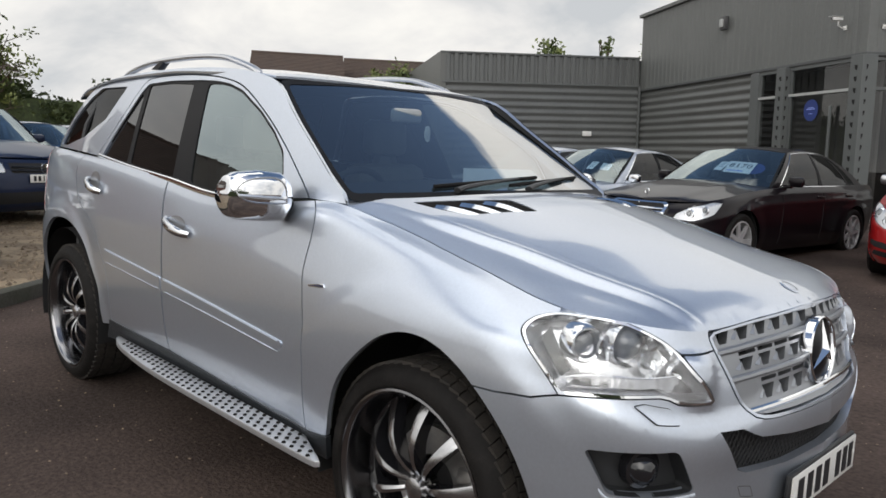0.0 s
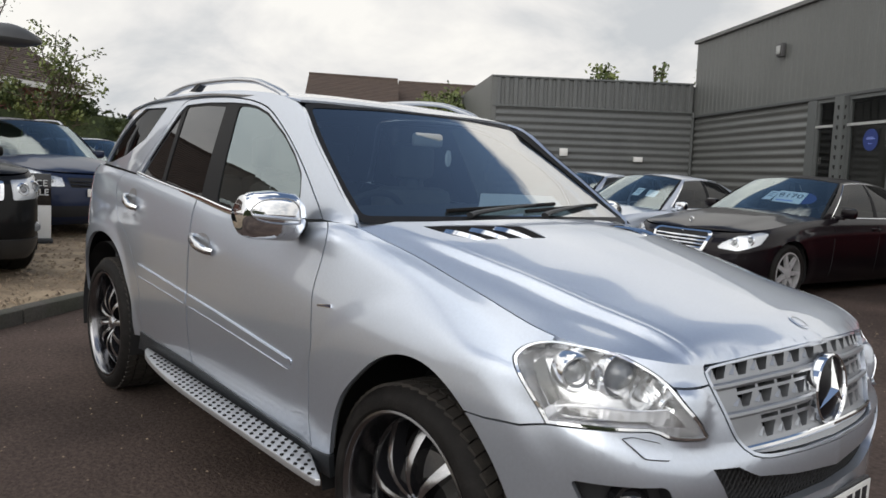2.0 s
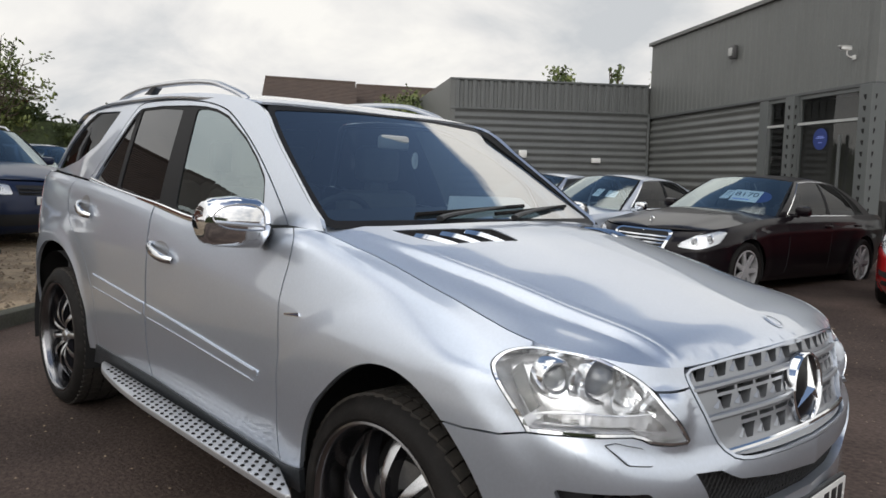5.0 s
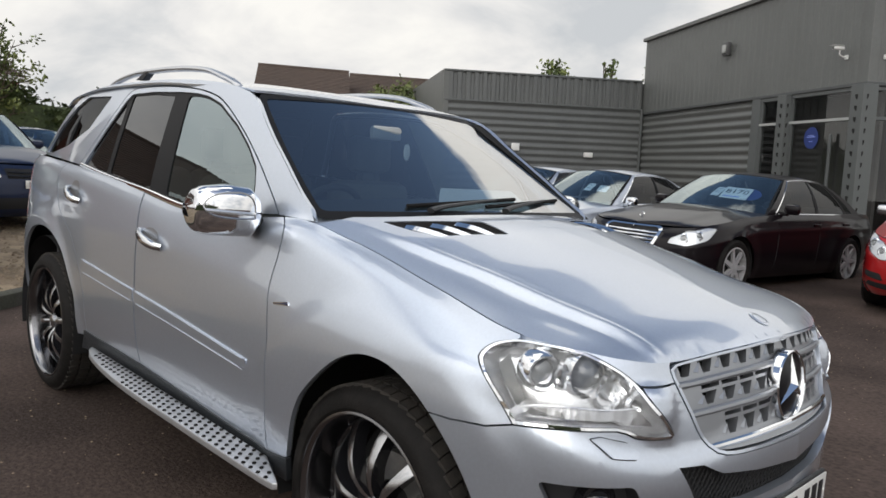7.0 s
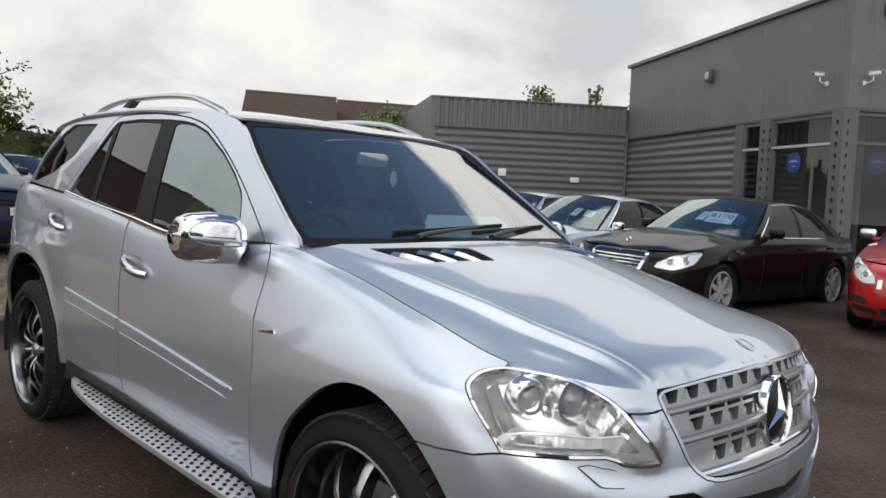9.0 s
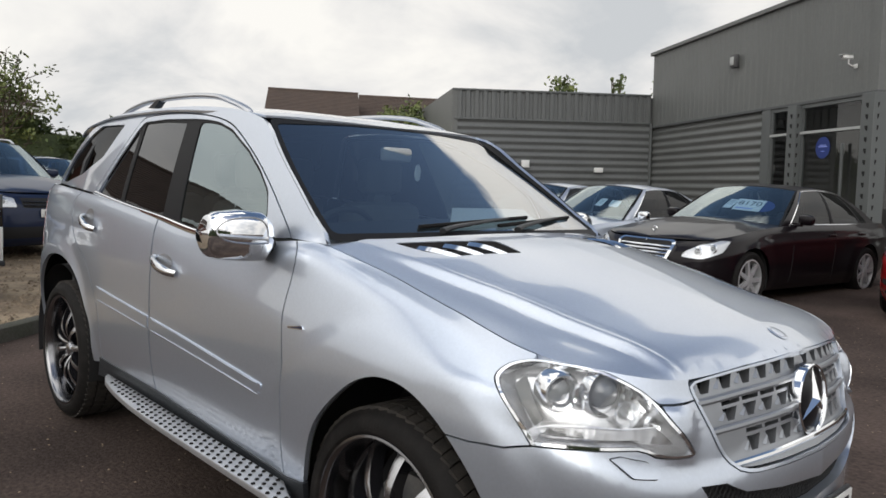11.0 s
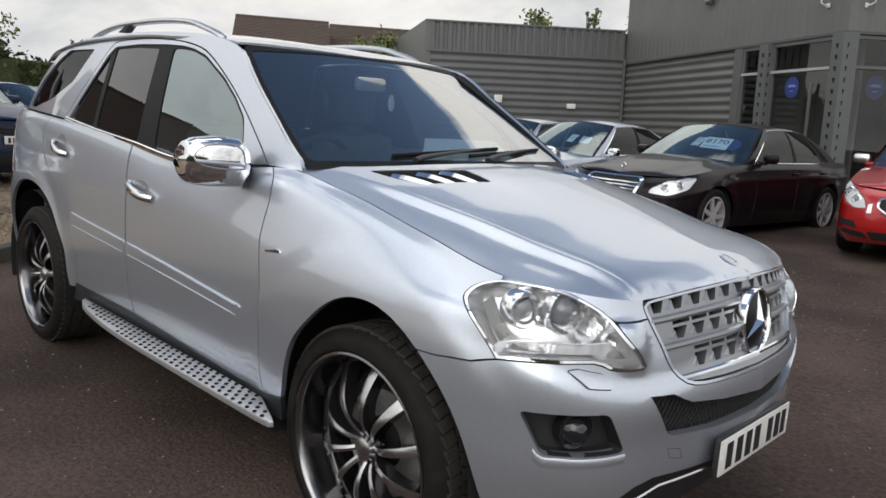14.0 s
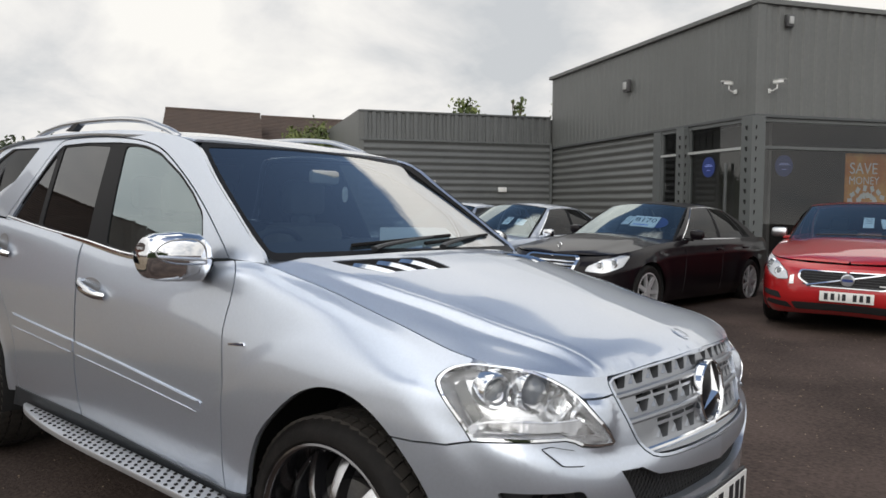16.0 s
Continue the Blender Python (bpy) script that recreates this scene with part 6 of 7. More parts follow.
def interior():
    rows = []
    for u in np.linspace(-0.93, 0.93, 24):
        x, y, z = windscreen(u, 0.02)
        rows.append([(x - 0.03, y, 1.165 + 0.02 * (1 - u * u)), (x - 0.20, y, 1.185 + 0.02 * (1 - u * u) + (0.055 if -0.62 < u < -0.28 else 0)), (x - 0.42, y, 1.165 + (0.055 if -0.62 < u < -0.28 else 0)), (x - 0.52, y, 1.05), (x - 0.50, y, 0.7)])
    rows = [[(x, MID + (y - MID) * q, z) for (x, y, z), q in zip(r, (1, 0.99, 0.98, 0.98, 0.98))] for r in rows]
    part("dashboard", grid_mesh(rows), "dash", suv, "black dashboard")
    st = part("steering_wheel", lathe([(0.178 + 0.014 * math.cos(a), 0.014 * math.sin(a)) for a in np.linspace(0, 2 * math.pi, 11)], 36, "X"), "dash", suv, "dark steering wheel")
    st.matrix_basis = Matrix.Translation((-0.93, -0.44, 1.13)) @ Matrix.Rotation(radians(24), 4, "Y")
    part("steering_hub", join(lathe([(0.0001, -0.03), (0.06, -0.02), (0.065, 0.02)], 20, "X"), boxes((-0.01, 0.01, -0.17, 0.17, -0.02, 0.02), (-0.01, 0.01, -0.02, 0.02, -0.17, 0.0))), "dash", st)
    for x, ys, w in ((-1.52, (MID - 0.35, MID + 0.35), 0.24), (-2.45, (MID - 0.4, MID, MID + 0.4), 0.195)):
        for y in ys:
            s = part("seat", boxes((x - 0.08, x + 0.08, y - w, y + w, 0.62, 1.30), (x - 0.02, x + 0.50, y - w, y + w, 0.58, 0.76), bevel=0.06), "seat", suv, "pale grey leather seat")
            part("headrest", boxes((x - 0.06, x + 0.04, y - 0.13, y + 0.13, 1.34, 1.53), (x - 0.02, x + 0.0, y - 0.06, y + 0.06, 1.25, 1.36), bevel=0.04), "seat", s, "pale leather headrest")
    # unseen boxes added in the floor's place to block light
    part("floor_light_block", boxes((-3.6, 0.3, -0.56, 0.34, 0.27, 0.55), (-2.4, -0.6, -0.84, 0.63, 0.30, 0.56)), "shell", suv, smooth=False)
    part("rear_lining", prism([(MID + q * w, z) for q, pts in ((-1, ((0.75, 0.55), (0.75, 1.20), (0.69, 1.45), (0.585, 1.65), (0.40, 1.70))), (1, ((0.40, 1.70), (0.585, 1.65), (0.69, 1.45), (0.75, 1.20), (0.75, 0.55)))) for w, z in pts], 0.04, Matrix.Translation((-2.92, 0, 0)) @ Matrix.Rotation(math.pi / 2, 4, "Z")), "dash", suv, "dark rear lining")
    part("bulkhead", boxes((-0.62, -0.58, -0.8, 0.59, 0.5, 1.10)), "shell", suv, smooth=False)
    loop = [(-1.14, -0.56), (-1.14, 0.56), (-3.3, 0.52), (-3.3, -0.52)]
    part("roof_lining", patch([loop], lambda x, y: (x, MID + y, roof(x, y)[2] - 0.035), 0.1, 0.1, centre=(-2, 0, 3)), "liner", suv, "grey roof lining")
    mir = part("interior_mirror", boxes((-0.02, 0.02, -0.07, 0.07, -0.030, 0.030), bevel=0.016), "mirror_grey", suv, "grey rear-view mirror")
    mir.matrix_basis = Matrix.Translation((-0.845, -0.215, 1.523)) @ Matrix.Rotation(radians(-14), 4, "Z")
    hang = part("hanging_disc", lathe([(0.0001, -0.003), (0.020, -0.003), (0.030, 0.0), (0.020, 0.003), (0.0001, 0.003)], 20, "X"), "paper", suv, "pale round tag hanging from the mirror")
    hang.matrix_basis = Matrix.Translation((-0.80, -0.13, 1.452)) @ Matrix.Diagonal((1, 0.62, 1.2, 1))
    part("hanging_cord", tube([(0, 0, 0.02), (0, 0, 0.05)], 0.002, 4), "dash", hang)
    g = [[Vector(windscreen(u, v)) - Vector((0.06 + 0.05 * (0.25 - v), 0, 0.012)) for u in np.linspace(-0.26 + 0.9 * (v - 0.06), 0.56, 6)] for v in (0.055, 0.15, 0.25)]
    part("dash_paper", grid_mesh(g), "paper", suv, "white paper lying behind the windscreen")


M["handle_scoop"] = material("handle_scoop", (0.34, 0.35, 0.365), 0.3, 0.6, 0.5)
M["handle_metal"] = material("handle_metal", (0.72, 0.73, 0.75), 0.15, 1.0)
M["board_metal"] = material("board_aluminium", (0.66, 0.67, 0.69), 0.33, 0.85, vary=0.05, scale=12)
M["navy_ink"] = material("navy_ink", (0.01, 0.015, 0.05), 0.3)
M["lens_white"] = material("clear_indicator", (0.72, 0.74, 0.76), 0.12, 0.6)
M["tail_red"] = material("tail_lens", (0.42, 0.06, 0.06), 0.1, 0.0, 1.0, vary=0.3, scale=30, second=(0.6, 0.5, 0.5))
body_panels()
hood_part()
for _sg in (1, -1):
    headlight(_sg)
grille()
cabin_parts()
trim_parts()
wheels()
plate_and_wipers()
interior()

# ---- parked cars ----
def road_wheel(parent, x, y, r, spokes, rim_r=0.24, name="wheel", paint="alloy_paint", side=-1):
    w = new(name)
    w.parent = parent
    w.matrix_basis = Matrix.Translation((x, y, r)) @ Matrix.Rotation(0 if side < 0 else math.pi, 4, "Z")
    part("tyre", lathe([(rim_r - 0.01, -0.10), (rim_r + 0.02, -0.115), (r - 0.03, -0.115), (r, -0.085), (r, 0.085), (r - 0.03, 0.11), (rim_r, 0.11)], 40), "rubber", w)
    bm = lathe([(rim_r, -0.10), (rim_r - 0.025, -0.105), (rim_r - 0.03, -0.06), (rim_r - 0.04, 0.05)], 40)
    for k in range(spokes):
        a = 2 * math.pi * k / spokes
        b = prism([(0.03, -0.032), (rim_r - 0.02, -0.022), (rim_r - 0.02, 0.022), (0.03, 0.032)], 0.03, Matrix.Rotation(-a, 4, "Y") @ Matrix.Translation((0, -0.095, 0)))
        bm = join(bm, b)
    bm = join(bm, lathe([(0.0001, -0.105), (0.055, -0.10), (0.06, -0.06)], 20))
    part("rim", bm, paint, w)
    part("brake_drum", lathe([(0.0001, -0.03), (rim_r - 0.05, -0.03), (rim_r - 0.04, 0.02)], 28), "shell", w)
    return w


class CarShape:
    """The smooth surfaces of a parked car, from its main measures; stations run back from the front axle."""

    def __init__(self, c):
        self.c, W, fo, wb, tail = c, c["W"] / 2, c["fo"], c["wb"], c["L"] - c["fo"]
        self.W, self.tail = W, tail
        self.plan = catmull([(-fo, 0), (-fo + 0.02, W * 0.35), (-fo + 0.085, W * 0.66), (-fo + 0.22, W * 0.865), (-fo + 0.48, W * 0.965), (0.05, W * 0.99), (wb * 0.5, W),
                             (wb - 0.1, W * 0.995), (tail - 0.55, W * 0.95), (tail - 0.2, W * 0.83), (tail - 0.05, W * 0.5), (tail, 0)], 240)
        self.way = np.r_[0, np.cumsum(np.sqrt(((self.plan[1:] - self.plan[:-1]) ** 2).sum(1)))]
        t = np.gradient(self.plan, axis=0)
        n = np.stack([-t[:, 1], t[:, 0]], 1)
        self.nrm = n / np.linalg.norm(n, axis=1)[:, None]
        if self.nrm[120, 1] < 0:
            self.nrm = -self.nrm
        self.end = self.way[-1]
        self.edge_z = smooth_table([-fo, -fo + 0.12, -fo + 0.45, c["cowl"], c["cowl"] + 0.5, c["deck"], tail - 0.1, tail],
                                   [c["nose"] - 0.06, c["nose"] - 0.04, c["nose"] + 0.015, c["hood"] - 0.065, c["hood"] - 0.045, c["deckz"] - 0.03, c["deckz"] - 0.06, c["deckz"] - 0.10])
        self.crown = smooth_table([-fo, -fo + 0.14, -fo + 0.40, c["cowl"], c["cowl"] + 0.4, c["deck"] - 0.1, c["deck"] + 0.25, tail],
                                  [c["nose"] - 0.06, c["nose"] - 0.012, c["nose"] + 0.055, c["hood"], c["hood"], c["deckz"] - 0.02, c["deckz"], c["deckz"] - 0.05])
        ss = np.linspace(0, self.end, 200)
        e = np.array([self.skin(s, 1.0) for s in ss])
        self.ex, self.ey = -e[:, 0], -e[:, 1]
        self.yb, self.yt = W - 0.10, W * (c.get("roofw", 0.66) + 0.035)

    def at(self, x):
        """The way round from the nose to station x."""
        return float(np.interp(x, self.plan[:, 0], self.way))

    def skin(self, s, v, inset=0.0):
        sg = min(abs(s), self.end)
        x, y = np.interp(sg, self.way, self.plan[:, 0]), np.interp(sg, self.way, self.plan[:, 1])
        nx, ny = np.interp(sg, self.way, self.nrm[:, 0]), np.interp(sg, self.way, self.nrm[:, 1])
        v = min(max(v, 0.0), 1.0)
        sill = 0.19 + 0.03 * (1 - _step(0.0, 0.9, sg)) + 0.16 * _step(self.end - 1.3, self.end - 0.5, sg)
        zt = float(self.edge_z(x))
        z = sill + (zt - sill) * v
        front = 1 - _step(0.5, 1.2, sg)
        o = np.interp(v, [0, 0.08, 0.2, 0.4, 0.62, 0.8, 0.92, 1.0], [-0.085, -0.045, -0.015, 0.0, 0.004, -0.008, -0.026, -0.065])
        o += front * np.interp(v, [0, 0.1, 0.3, 0.5, 0.7, 0.9, 1.0], [-0.03, 0.005, 0.03, 0.02, 0.0, -0.03, -0.055])
        o += 0.012 * math.exp(-(((z - zt + 0.20) / 0.035) ** 2)) * (1 - front) * self.c.get("crease", 1.0)
        for hx in (0.0, self.c["wb"]):
            o += 0.018 * float(1 - _step(self.c["r"] + 0.04, self.c["r"] + 0.26, math.hypot(x - hx, z - self.c["r"]))) * (1 - front)
        o -= inset
        px, py = x + nx * o, y + ny * o
        return (-px, py if s < 0 else -py, z)

    def upper(self, x, q):
        """Hood, waist and deck: q across from -1 to 1."""
        ye = float(np.interp(x, self.ex, self.ey))
        if x > self.tail - 0.3:
            k = int(np.argmax(self.ex))
            ye = float(np.interp(-x, -self.ex[::-1], self.ey[::-1])) if k < 150 else ye
        c, e = float(self.crown(x)), float(self.edge_z(x))
        z = c - (c - e) * abs(q) ** 2.4
        z += 0.014 * _step(0.70, 0.58, abs(q)) * _step(-self.c["fo"] + 0.1, -self.c["fo"] + 0.7, x) * (1 - _step(self.c["cowl"] - 0.1, self.c["cowl"] + 0.2, x))
        return (-x, q * ye, z)

    def screen(self, u, v):
        c = self.c
        x = c["cowl"] + 0.24 * u * u * (1 - v) + (c["roof0"] - c["cowl"]) * v + 0.10 * u * u * v
        zb, zt = c["hood"] - 0.045 * u * u, c["H"] - 0.04 - 0.05 * u * u
        return (-x, u * (self.yb + (self.yt - self.yb) * v), zb + (zt - zb) * (v + 0.16 * v * (1 - v)))

    def rear(self, u, v):
        c = self.c
        x = c["deck"] - 0.2 * u * u * (1 - v) + (c["roof1"] - c["deck"]) * v - 0.08 * u * u * v
        zb, zt = c["deckz"] - 0.05 * u * u, c["H"] - 0.06 - 0.05 * u * u
        return (-x, u * (self.yb + (self.yt - self.yb) * v), zb + (zt - zb) * (v + 0.2 * v * (1 - v)))

    def roof(self, a, u):
        p, q = Vector(self.screen(u, 1)), Vector(self.rear(u, 1))
        r = p.lerp(q, a)
        return (r.x, r.y, r.z + 0.045 * 4 * a * (1 - a))

    def side(self, a, b):
        """The cabin's side with its windows, on the car's left."""
        bb = max(b, 0.0)
        r = Vector(self.screen(1, bb)).lerp(Vector(self.rear(1, bb)), a)
        y = r.y + 0.035 * (1 - bb) * max(math.sin(math.pi * min(max(a, 0), 1)), 0) ** 0.6 + 0.03 * math.sin(math.pi * bb)
        return (r.x, y, r.z + bb * 0.045 * 4 * a * (1 - a) + (0.3 * b if b < 0 else 0))


def sheet(surf, us, vs, skip=None):
    """A bmesh grid over a surface; skip(u, v) drops cells by their middles."""
    bm = bmesh.new()
    g = [[bm.verts.new(surf(u, v)) for v in vs] for u in us]
    for i in range(len(us) - 1):
        for j in range(len(vs) - 1):
            if skip and skip((us[i] + us[i + 1]) / 2, (vs[j] + vs[j + 1]) / 2):
                continue
            bm.faces.new((g[i][j], g[i + 1][j], g[i + 1][j + 1], g[i][j + 1]))
    bmesh.ops.delete(bm, geom=[v for v in bm.verts if not v.link_faces], context="VERTS")
    bmesh.ops.remove_doubles(bm, verts=bm.verts[:], dist=1e-5)
    return bm


def outward(bm, centre):
    bm.normal_update()
    bmesh.ops.reverse_faces(bm, faces=[f for f in bm.faces if f.normal.dot(f.calc_center_median() - centre) < 0])
    return bm


def parked_car(m, label, paint, c):
    """A parked car built from its shape: lower body with wheel openings, hood and deck, glazed cabin, wheels, mirrors and its own front."""
    car = root(c.get("name", "car"), m, label, "car", "parked cars")
    k = CarShape(c)
    W, H, fo, wb, rr = k.W, c["H"], c["fo"], c["wb"], c["r"]
    n, nv = 150, 26
    low = []
    for sg in (1, -1):
        bm = bmesh.new()
        g = []
        for i in range(n + 1):
            row = []
            for j in range(nv + 1):
                p = Vector(k.skin(sg * max(k.end * i / n, 1e-4), j / nv))
                for hx in (0.0, wb):
                    d = Vector((-p.x - hx, p.z - rr))
                    if rr - 0.01 < d.length < rr + 0.075:
                        d2 = d.normalized() * (rr + 0.05)
                        p.x, p.z = -(d2.x + hx), d2.y + rr
                row.append(bm.verts.new(p))
            g.append(row)
        for i in range(n):
            for j in range(nv):
                q = (g[i][j], g[i + 1][j], g[i + 1][j + 1], g[i][j + 1])
                cx, cz = -sum(v.co.x for v in q) / 4, sum(v.co.z for v in q) / 4
                if any(math.hypot(cx - hx, cz - rr) < rr + 0.045 for hx in (0.0, wb)):
                    continue
                bm.faces.new(q if sg < 0 else q[::-1])
        bmesh.ops.delete(bm, geom=[v for v in bm.verts if not v.link_faces], context="VERTS")
        low.append(bm)
    xs = np.linspace(float(k.ex.min()) + 0.001, float(k.ex.max()) - 0.001, 60)
    low.append(sheet(k.upper, list(xs), list(np.linspace(-1, 1, 29))))
    bm = join(*low)
    bmesh.ops.remove_doubles(bm, verts=bm.verts[:], dist=2e-4)
    bm.normal_update()
    ax = lambda f: Vector((min(max(f.calc_center_median().x, -wb), 0), 0, 0.5))
    bmesh.ops.reverse_faces(bm, faces=[f for f in bm.faces if f.normal.dot(f.calc_center_median() - ax(f)) < 0])
    body = part("body", bm, paint, car, angle=55)
    for hx in (0.0, wb):
        for sg in (1, -1):
            b = grid_mesh([[(-hx + math.cos(t) * r, sg * y, rr + math.sin(t) * r) for r, y in ((rr + 0.05, W - 0.02), (rr + 0.05, W - 0.33), (0.05, W - 0.33))] for t in np.linspace(-0.3, math.pi + 0.3, 22)])
            part("wheel_housing", b, "shell", body)
    mid = Vector((-(c["cowl"] + c["deck"]) / 2, 0, c["hood"]))
    part("roof", outward(sheet(k.roof, list(np.linspace(0, 1, 22)), list(np.linspace(-1, 1, 19))), mid), paint, car)
    ws = part("windscreen", outward(sheet(k.screen, list(np.linspace(-0.97, 0.97, 19)), list(np.linspace(0.0, 0.97, 10))), mid), "car_screen", car)
    ws.visible_shadow = False
    part("screen_band", outward(join(sheet(k.screen, list(np.linspace(-1, 1, 19)), [0.965, 1.0]), sheet(k.screen, [-1, -0.965], list(np.linspace(0, 1, 10))), sheet(k.screen, [0.965, 1], list(np.linspace(0, 1, 10)))), mid), "pillar_black", ws)
    part("rear_window", outward(sheet(k.rear, list(np.linspace(-1, 1, 15)), list(np.linspace(0.04, 1.0, 9))), mid), "car_dark_glass", car)
    panes = c.get("panes", ((0.085, 0.47), (0.50, 0.80), (0.82, 0.92)))
    b0, b1 = 0.05, 0.91
    us = sorted(set(np.round(np.r_[np.linspace(0, 1, 33), [x for p in panes for x in p]], 4)))
    vs = [-0.25, -0.12, 0.0, b0, 0.2, 0.35, 0.5, 0.65, 0.8, b1, 0.96, 1.0]
    inside = lambda u, v: b0 < v < b1 and any(p[0] < u < p[1] for p in panes)
    for sg in (1, -1):
        surf = (lambda u, v: k.side(u, v)) if sg > 0 else (lambda u, v: (k.side(u, v)[0], -k.side(u, v)[1], k.side(u, v)[2]))
        cab = part("cabin_side", outward(sheet(surf, us, vs, inside), mid), paint, car)
        for p in panes:
            loop_us = [u for u in us if p[0] - 1e-6 <= u <= p[1] + 1e-6]
            gl = part("side_window", outward(sheet(surf, loop_us, [v for v in vs if b0 - 1e-6 <= v <= b1 + 1e-6]), mid), "car_dark_glass", cab)
            gl.visible_shadow = False
        for p, q in zip(panes, panes[1:]):
            lift = lambda u, v: tuple(Vector(surf(u, v)) + Vector((0, 0.004 * sg, 0.001)))
            part("pillar_trim", outward(sheet(lift, [p[1] - 0.004, (p[1] + q[0]) / 2, q[0] + 0.004], list(np.linspace(b0, b1, 8))), mid), "pillar_black", cab)
        if c.get("bright"):
            lo, hi = panes[0][0] - 0.012, panes[-1][1] + 0.008
            out = [surf(u, b0 - 0.03) for u in np.linspace(lo, hi, 16)]
            part("window_trim", tube([(x, y + 0.004 * sg, z) for x, y, z in out], 0.009, 6), "chrome", cab, "bright window line")
            arch = [surf(lo, v) for v in np.linspace(b0, b1, 8)] + [surf(u, b1 + 0.03) for u in np.linspace(lo + 0.01, hi, 18)]
            part("window_arch_trim", tube([(x, y + 0.004 * sg, z) for x, y, z in arch], 0.0055, 6), "chrome", cab, "bright window arch")
        mx, my, mz = surf(0.115, 0.0)
        mir = part("mirror", boxes((mx - 0.06, mx + 0.05, my + sg * 0.14 - 0.10, my + sg * 0.14 + 0.10, mz + 0.015, mz + 0.145), bevel=0.045), c.get("mirror", paint), car)
        part("mirror_arm", boxes((mx - 0.03, mx + 0.03, min(my - sg * 0.05, my + sg * 0.09), max(my - sg * 0.05, my + sg * 0.09), mz - 0.005, mz + 0.04), bevel=0.008), paint, mir)
        for f in (0.49, 0.82):
            hx, hy, hz = surf(f - 0.05, 0.0)
            s_ = -sg * k.at(-hx)
            px, py, pz = k.skin(s_, 0.83)
            part("door_handle", boxes((px - 0.1, px + 0.1, py - 0.022, py + 0.022, pz - 0.016, pz + 0.016), bevel=0.01), paint, car)
        for f in (0.06, 0.475):
            hx = surf(f, 0.0)[0]
            line = [Vector(k.skin(-sg * k.at(-hx - 0.02 * (1 - v)), v)) + Vector((0, 0.0008 * sg, 0)) for v in np.linspace(0.12, 0.97, 10)]
            part("door_gap", tube(line, 0.0035, 4), "shell", car)
    part("underbody", boxes((-k.tail + 0.35, fo - 0.35, -W + 0.36, W - 0.36, 0.18, 0.6)), "shell", car, smooth=False)
    part("dashboard", boxes((-c["cowl"] - 0.80, -c["cowl"] - 0.15, -W + 0.22, W - 0.22, 0.6, c["hood"] - 0.03), bevel=0.03), "dash", car)
    for yy in (-0.38, 0.38):
        part("seat", boxes((-c["cowl"] - 1.50, -c["cowl"] - 1.33, yy - 0.24, yy + 0.24, 0.5, H - 0.40), (-c["cowl"] - 1.47, -c["cowl"] - 1.37, yy - 0.12, yy + 0.12, H - 0.42, H - 0.23), bevel=0.05), "dash", car)
    for hx in (0, wb):
        for sgn in (-1, 1):
            road_wheel(car, -hx, sgn * (W - 0.115), rr, c["spokes"], c["rim"], side=sgn)
    c["extra"](car, c, k)
    return car


M["car_screen"] = glass_material("car_windscreen", (0.62, 0.80, 0.92), 0.78, gloss=0.17, sheen=(0.9, 1.0, 1.0))
M["car_dark_glass"] = glass_material("car_tinted_window", (0.7, 0.75, 0.8), 0.20, gloss=0.04, edge=0.30)
M["black_paint"] = flake_paint("black_car_paint", (0.0055, 0.0036, 0.0052), 0.05, 0.35, 0.1, 1.4, 0.45, 0.12)
M["dull_black"] = flake_paint("dusty_black_paint", (0.006, 0.006, 0.0065), 0.05, 0.45, 0.1, 1.4, 0.3, 0.12)
M["red_paint"] = flake_paint("red_car_paint", (0.42, 0.010, 0.012), 0.15, 0.3, 0.06)
M["silver_blue"] = flake_paint("silver_blue_paint", (0.46, 0.50, 0.57), 0.7, 0.34, 0.05)
M["navy_paint"] = flake_paint("navy_car_paint", (0.012, 0.020, 0.050), 0.2, 0.35, 0.08, 1.45, 0.4, 0.2)
M["blue_paint"] = flake_paint("blue_car_paint", (0.05, 0.15, 0.34), 0.4, 0.28, 0.08)
M["grey_paint"] = flake_paint("dark_grey_paint", (0.05, 0.052, 0.056), 0.3, 0.28, 0.08)


def lamp_unit(car, k, loop, spots, name="headlight"):
    """Clear headlights on both front corners: a bright bowl, round reflectors and a lens over an outline on the skin."""
    for sg in (1, -1):
        lp = rounded([(sg * s, v) for s, v in loop], 0.03)
        h = part(name, patch([lp], k.skin, 0.03, 0.03, 0.0, 0.002), "lamp_grey", car, "clear glass headlight with bright reflectors")
        part("surround", patch([shrink(lp, -0.006), lp], k.skin, 0.03, 0.03, 0.004, 0.004), "shell", h)
        for s, v, r in spots:
            b = lathe([(0.0001, r * 0.45), (r * 0.45, r * 0.36), (r * 0.68, 0.0)], 20, "X")
            b2 = lathe([(r * 0.70, -r * 0.2), (r * 0.80, r * 0.36), (r, r * 0.2), (r * 1.04, -r * 0.3)], 20, "X")
            mt = Matrix.Translation(k.skin(sg * s, v, 0.012)) @ Matrix.Rotation(-sg * 0.35, 4, "Z") @ Matrix.Rotation(-0.15, 4, "Y")
            for bb in (b, b2):
                bmesh.ops.transform(bb, matrix=mt, verts=bb.verts[:])
            part("projector", b, "lamp_ball", h, "dark glass projector")
            part("reflector", b2, "lamp_white", h, "bright reflector")
        ln = part("lens", patch([lp], k.skin, 0.04, 0.04, 0.012, 0.018), "lens", h, "clear lens")
        ln.visible_shadow = False


def skin_bar(k, s0, s1, v0, v1, r, lift=0.0):
    return tube([k.skin(s, v0 + (v1 - v0) * (s - s0) / (s1 - s0), -lift) for s in np.linspace(s0, s1, 14)], r, 6)


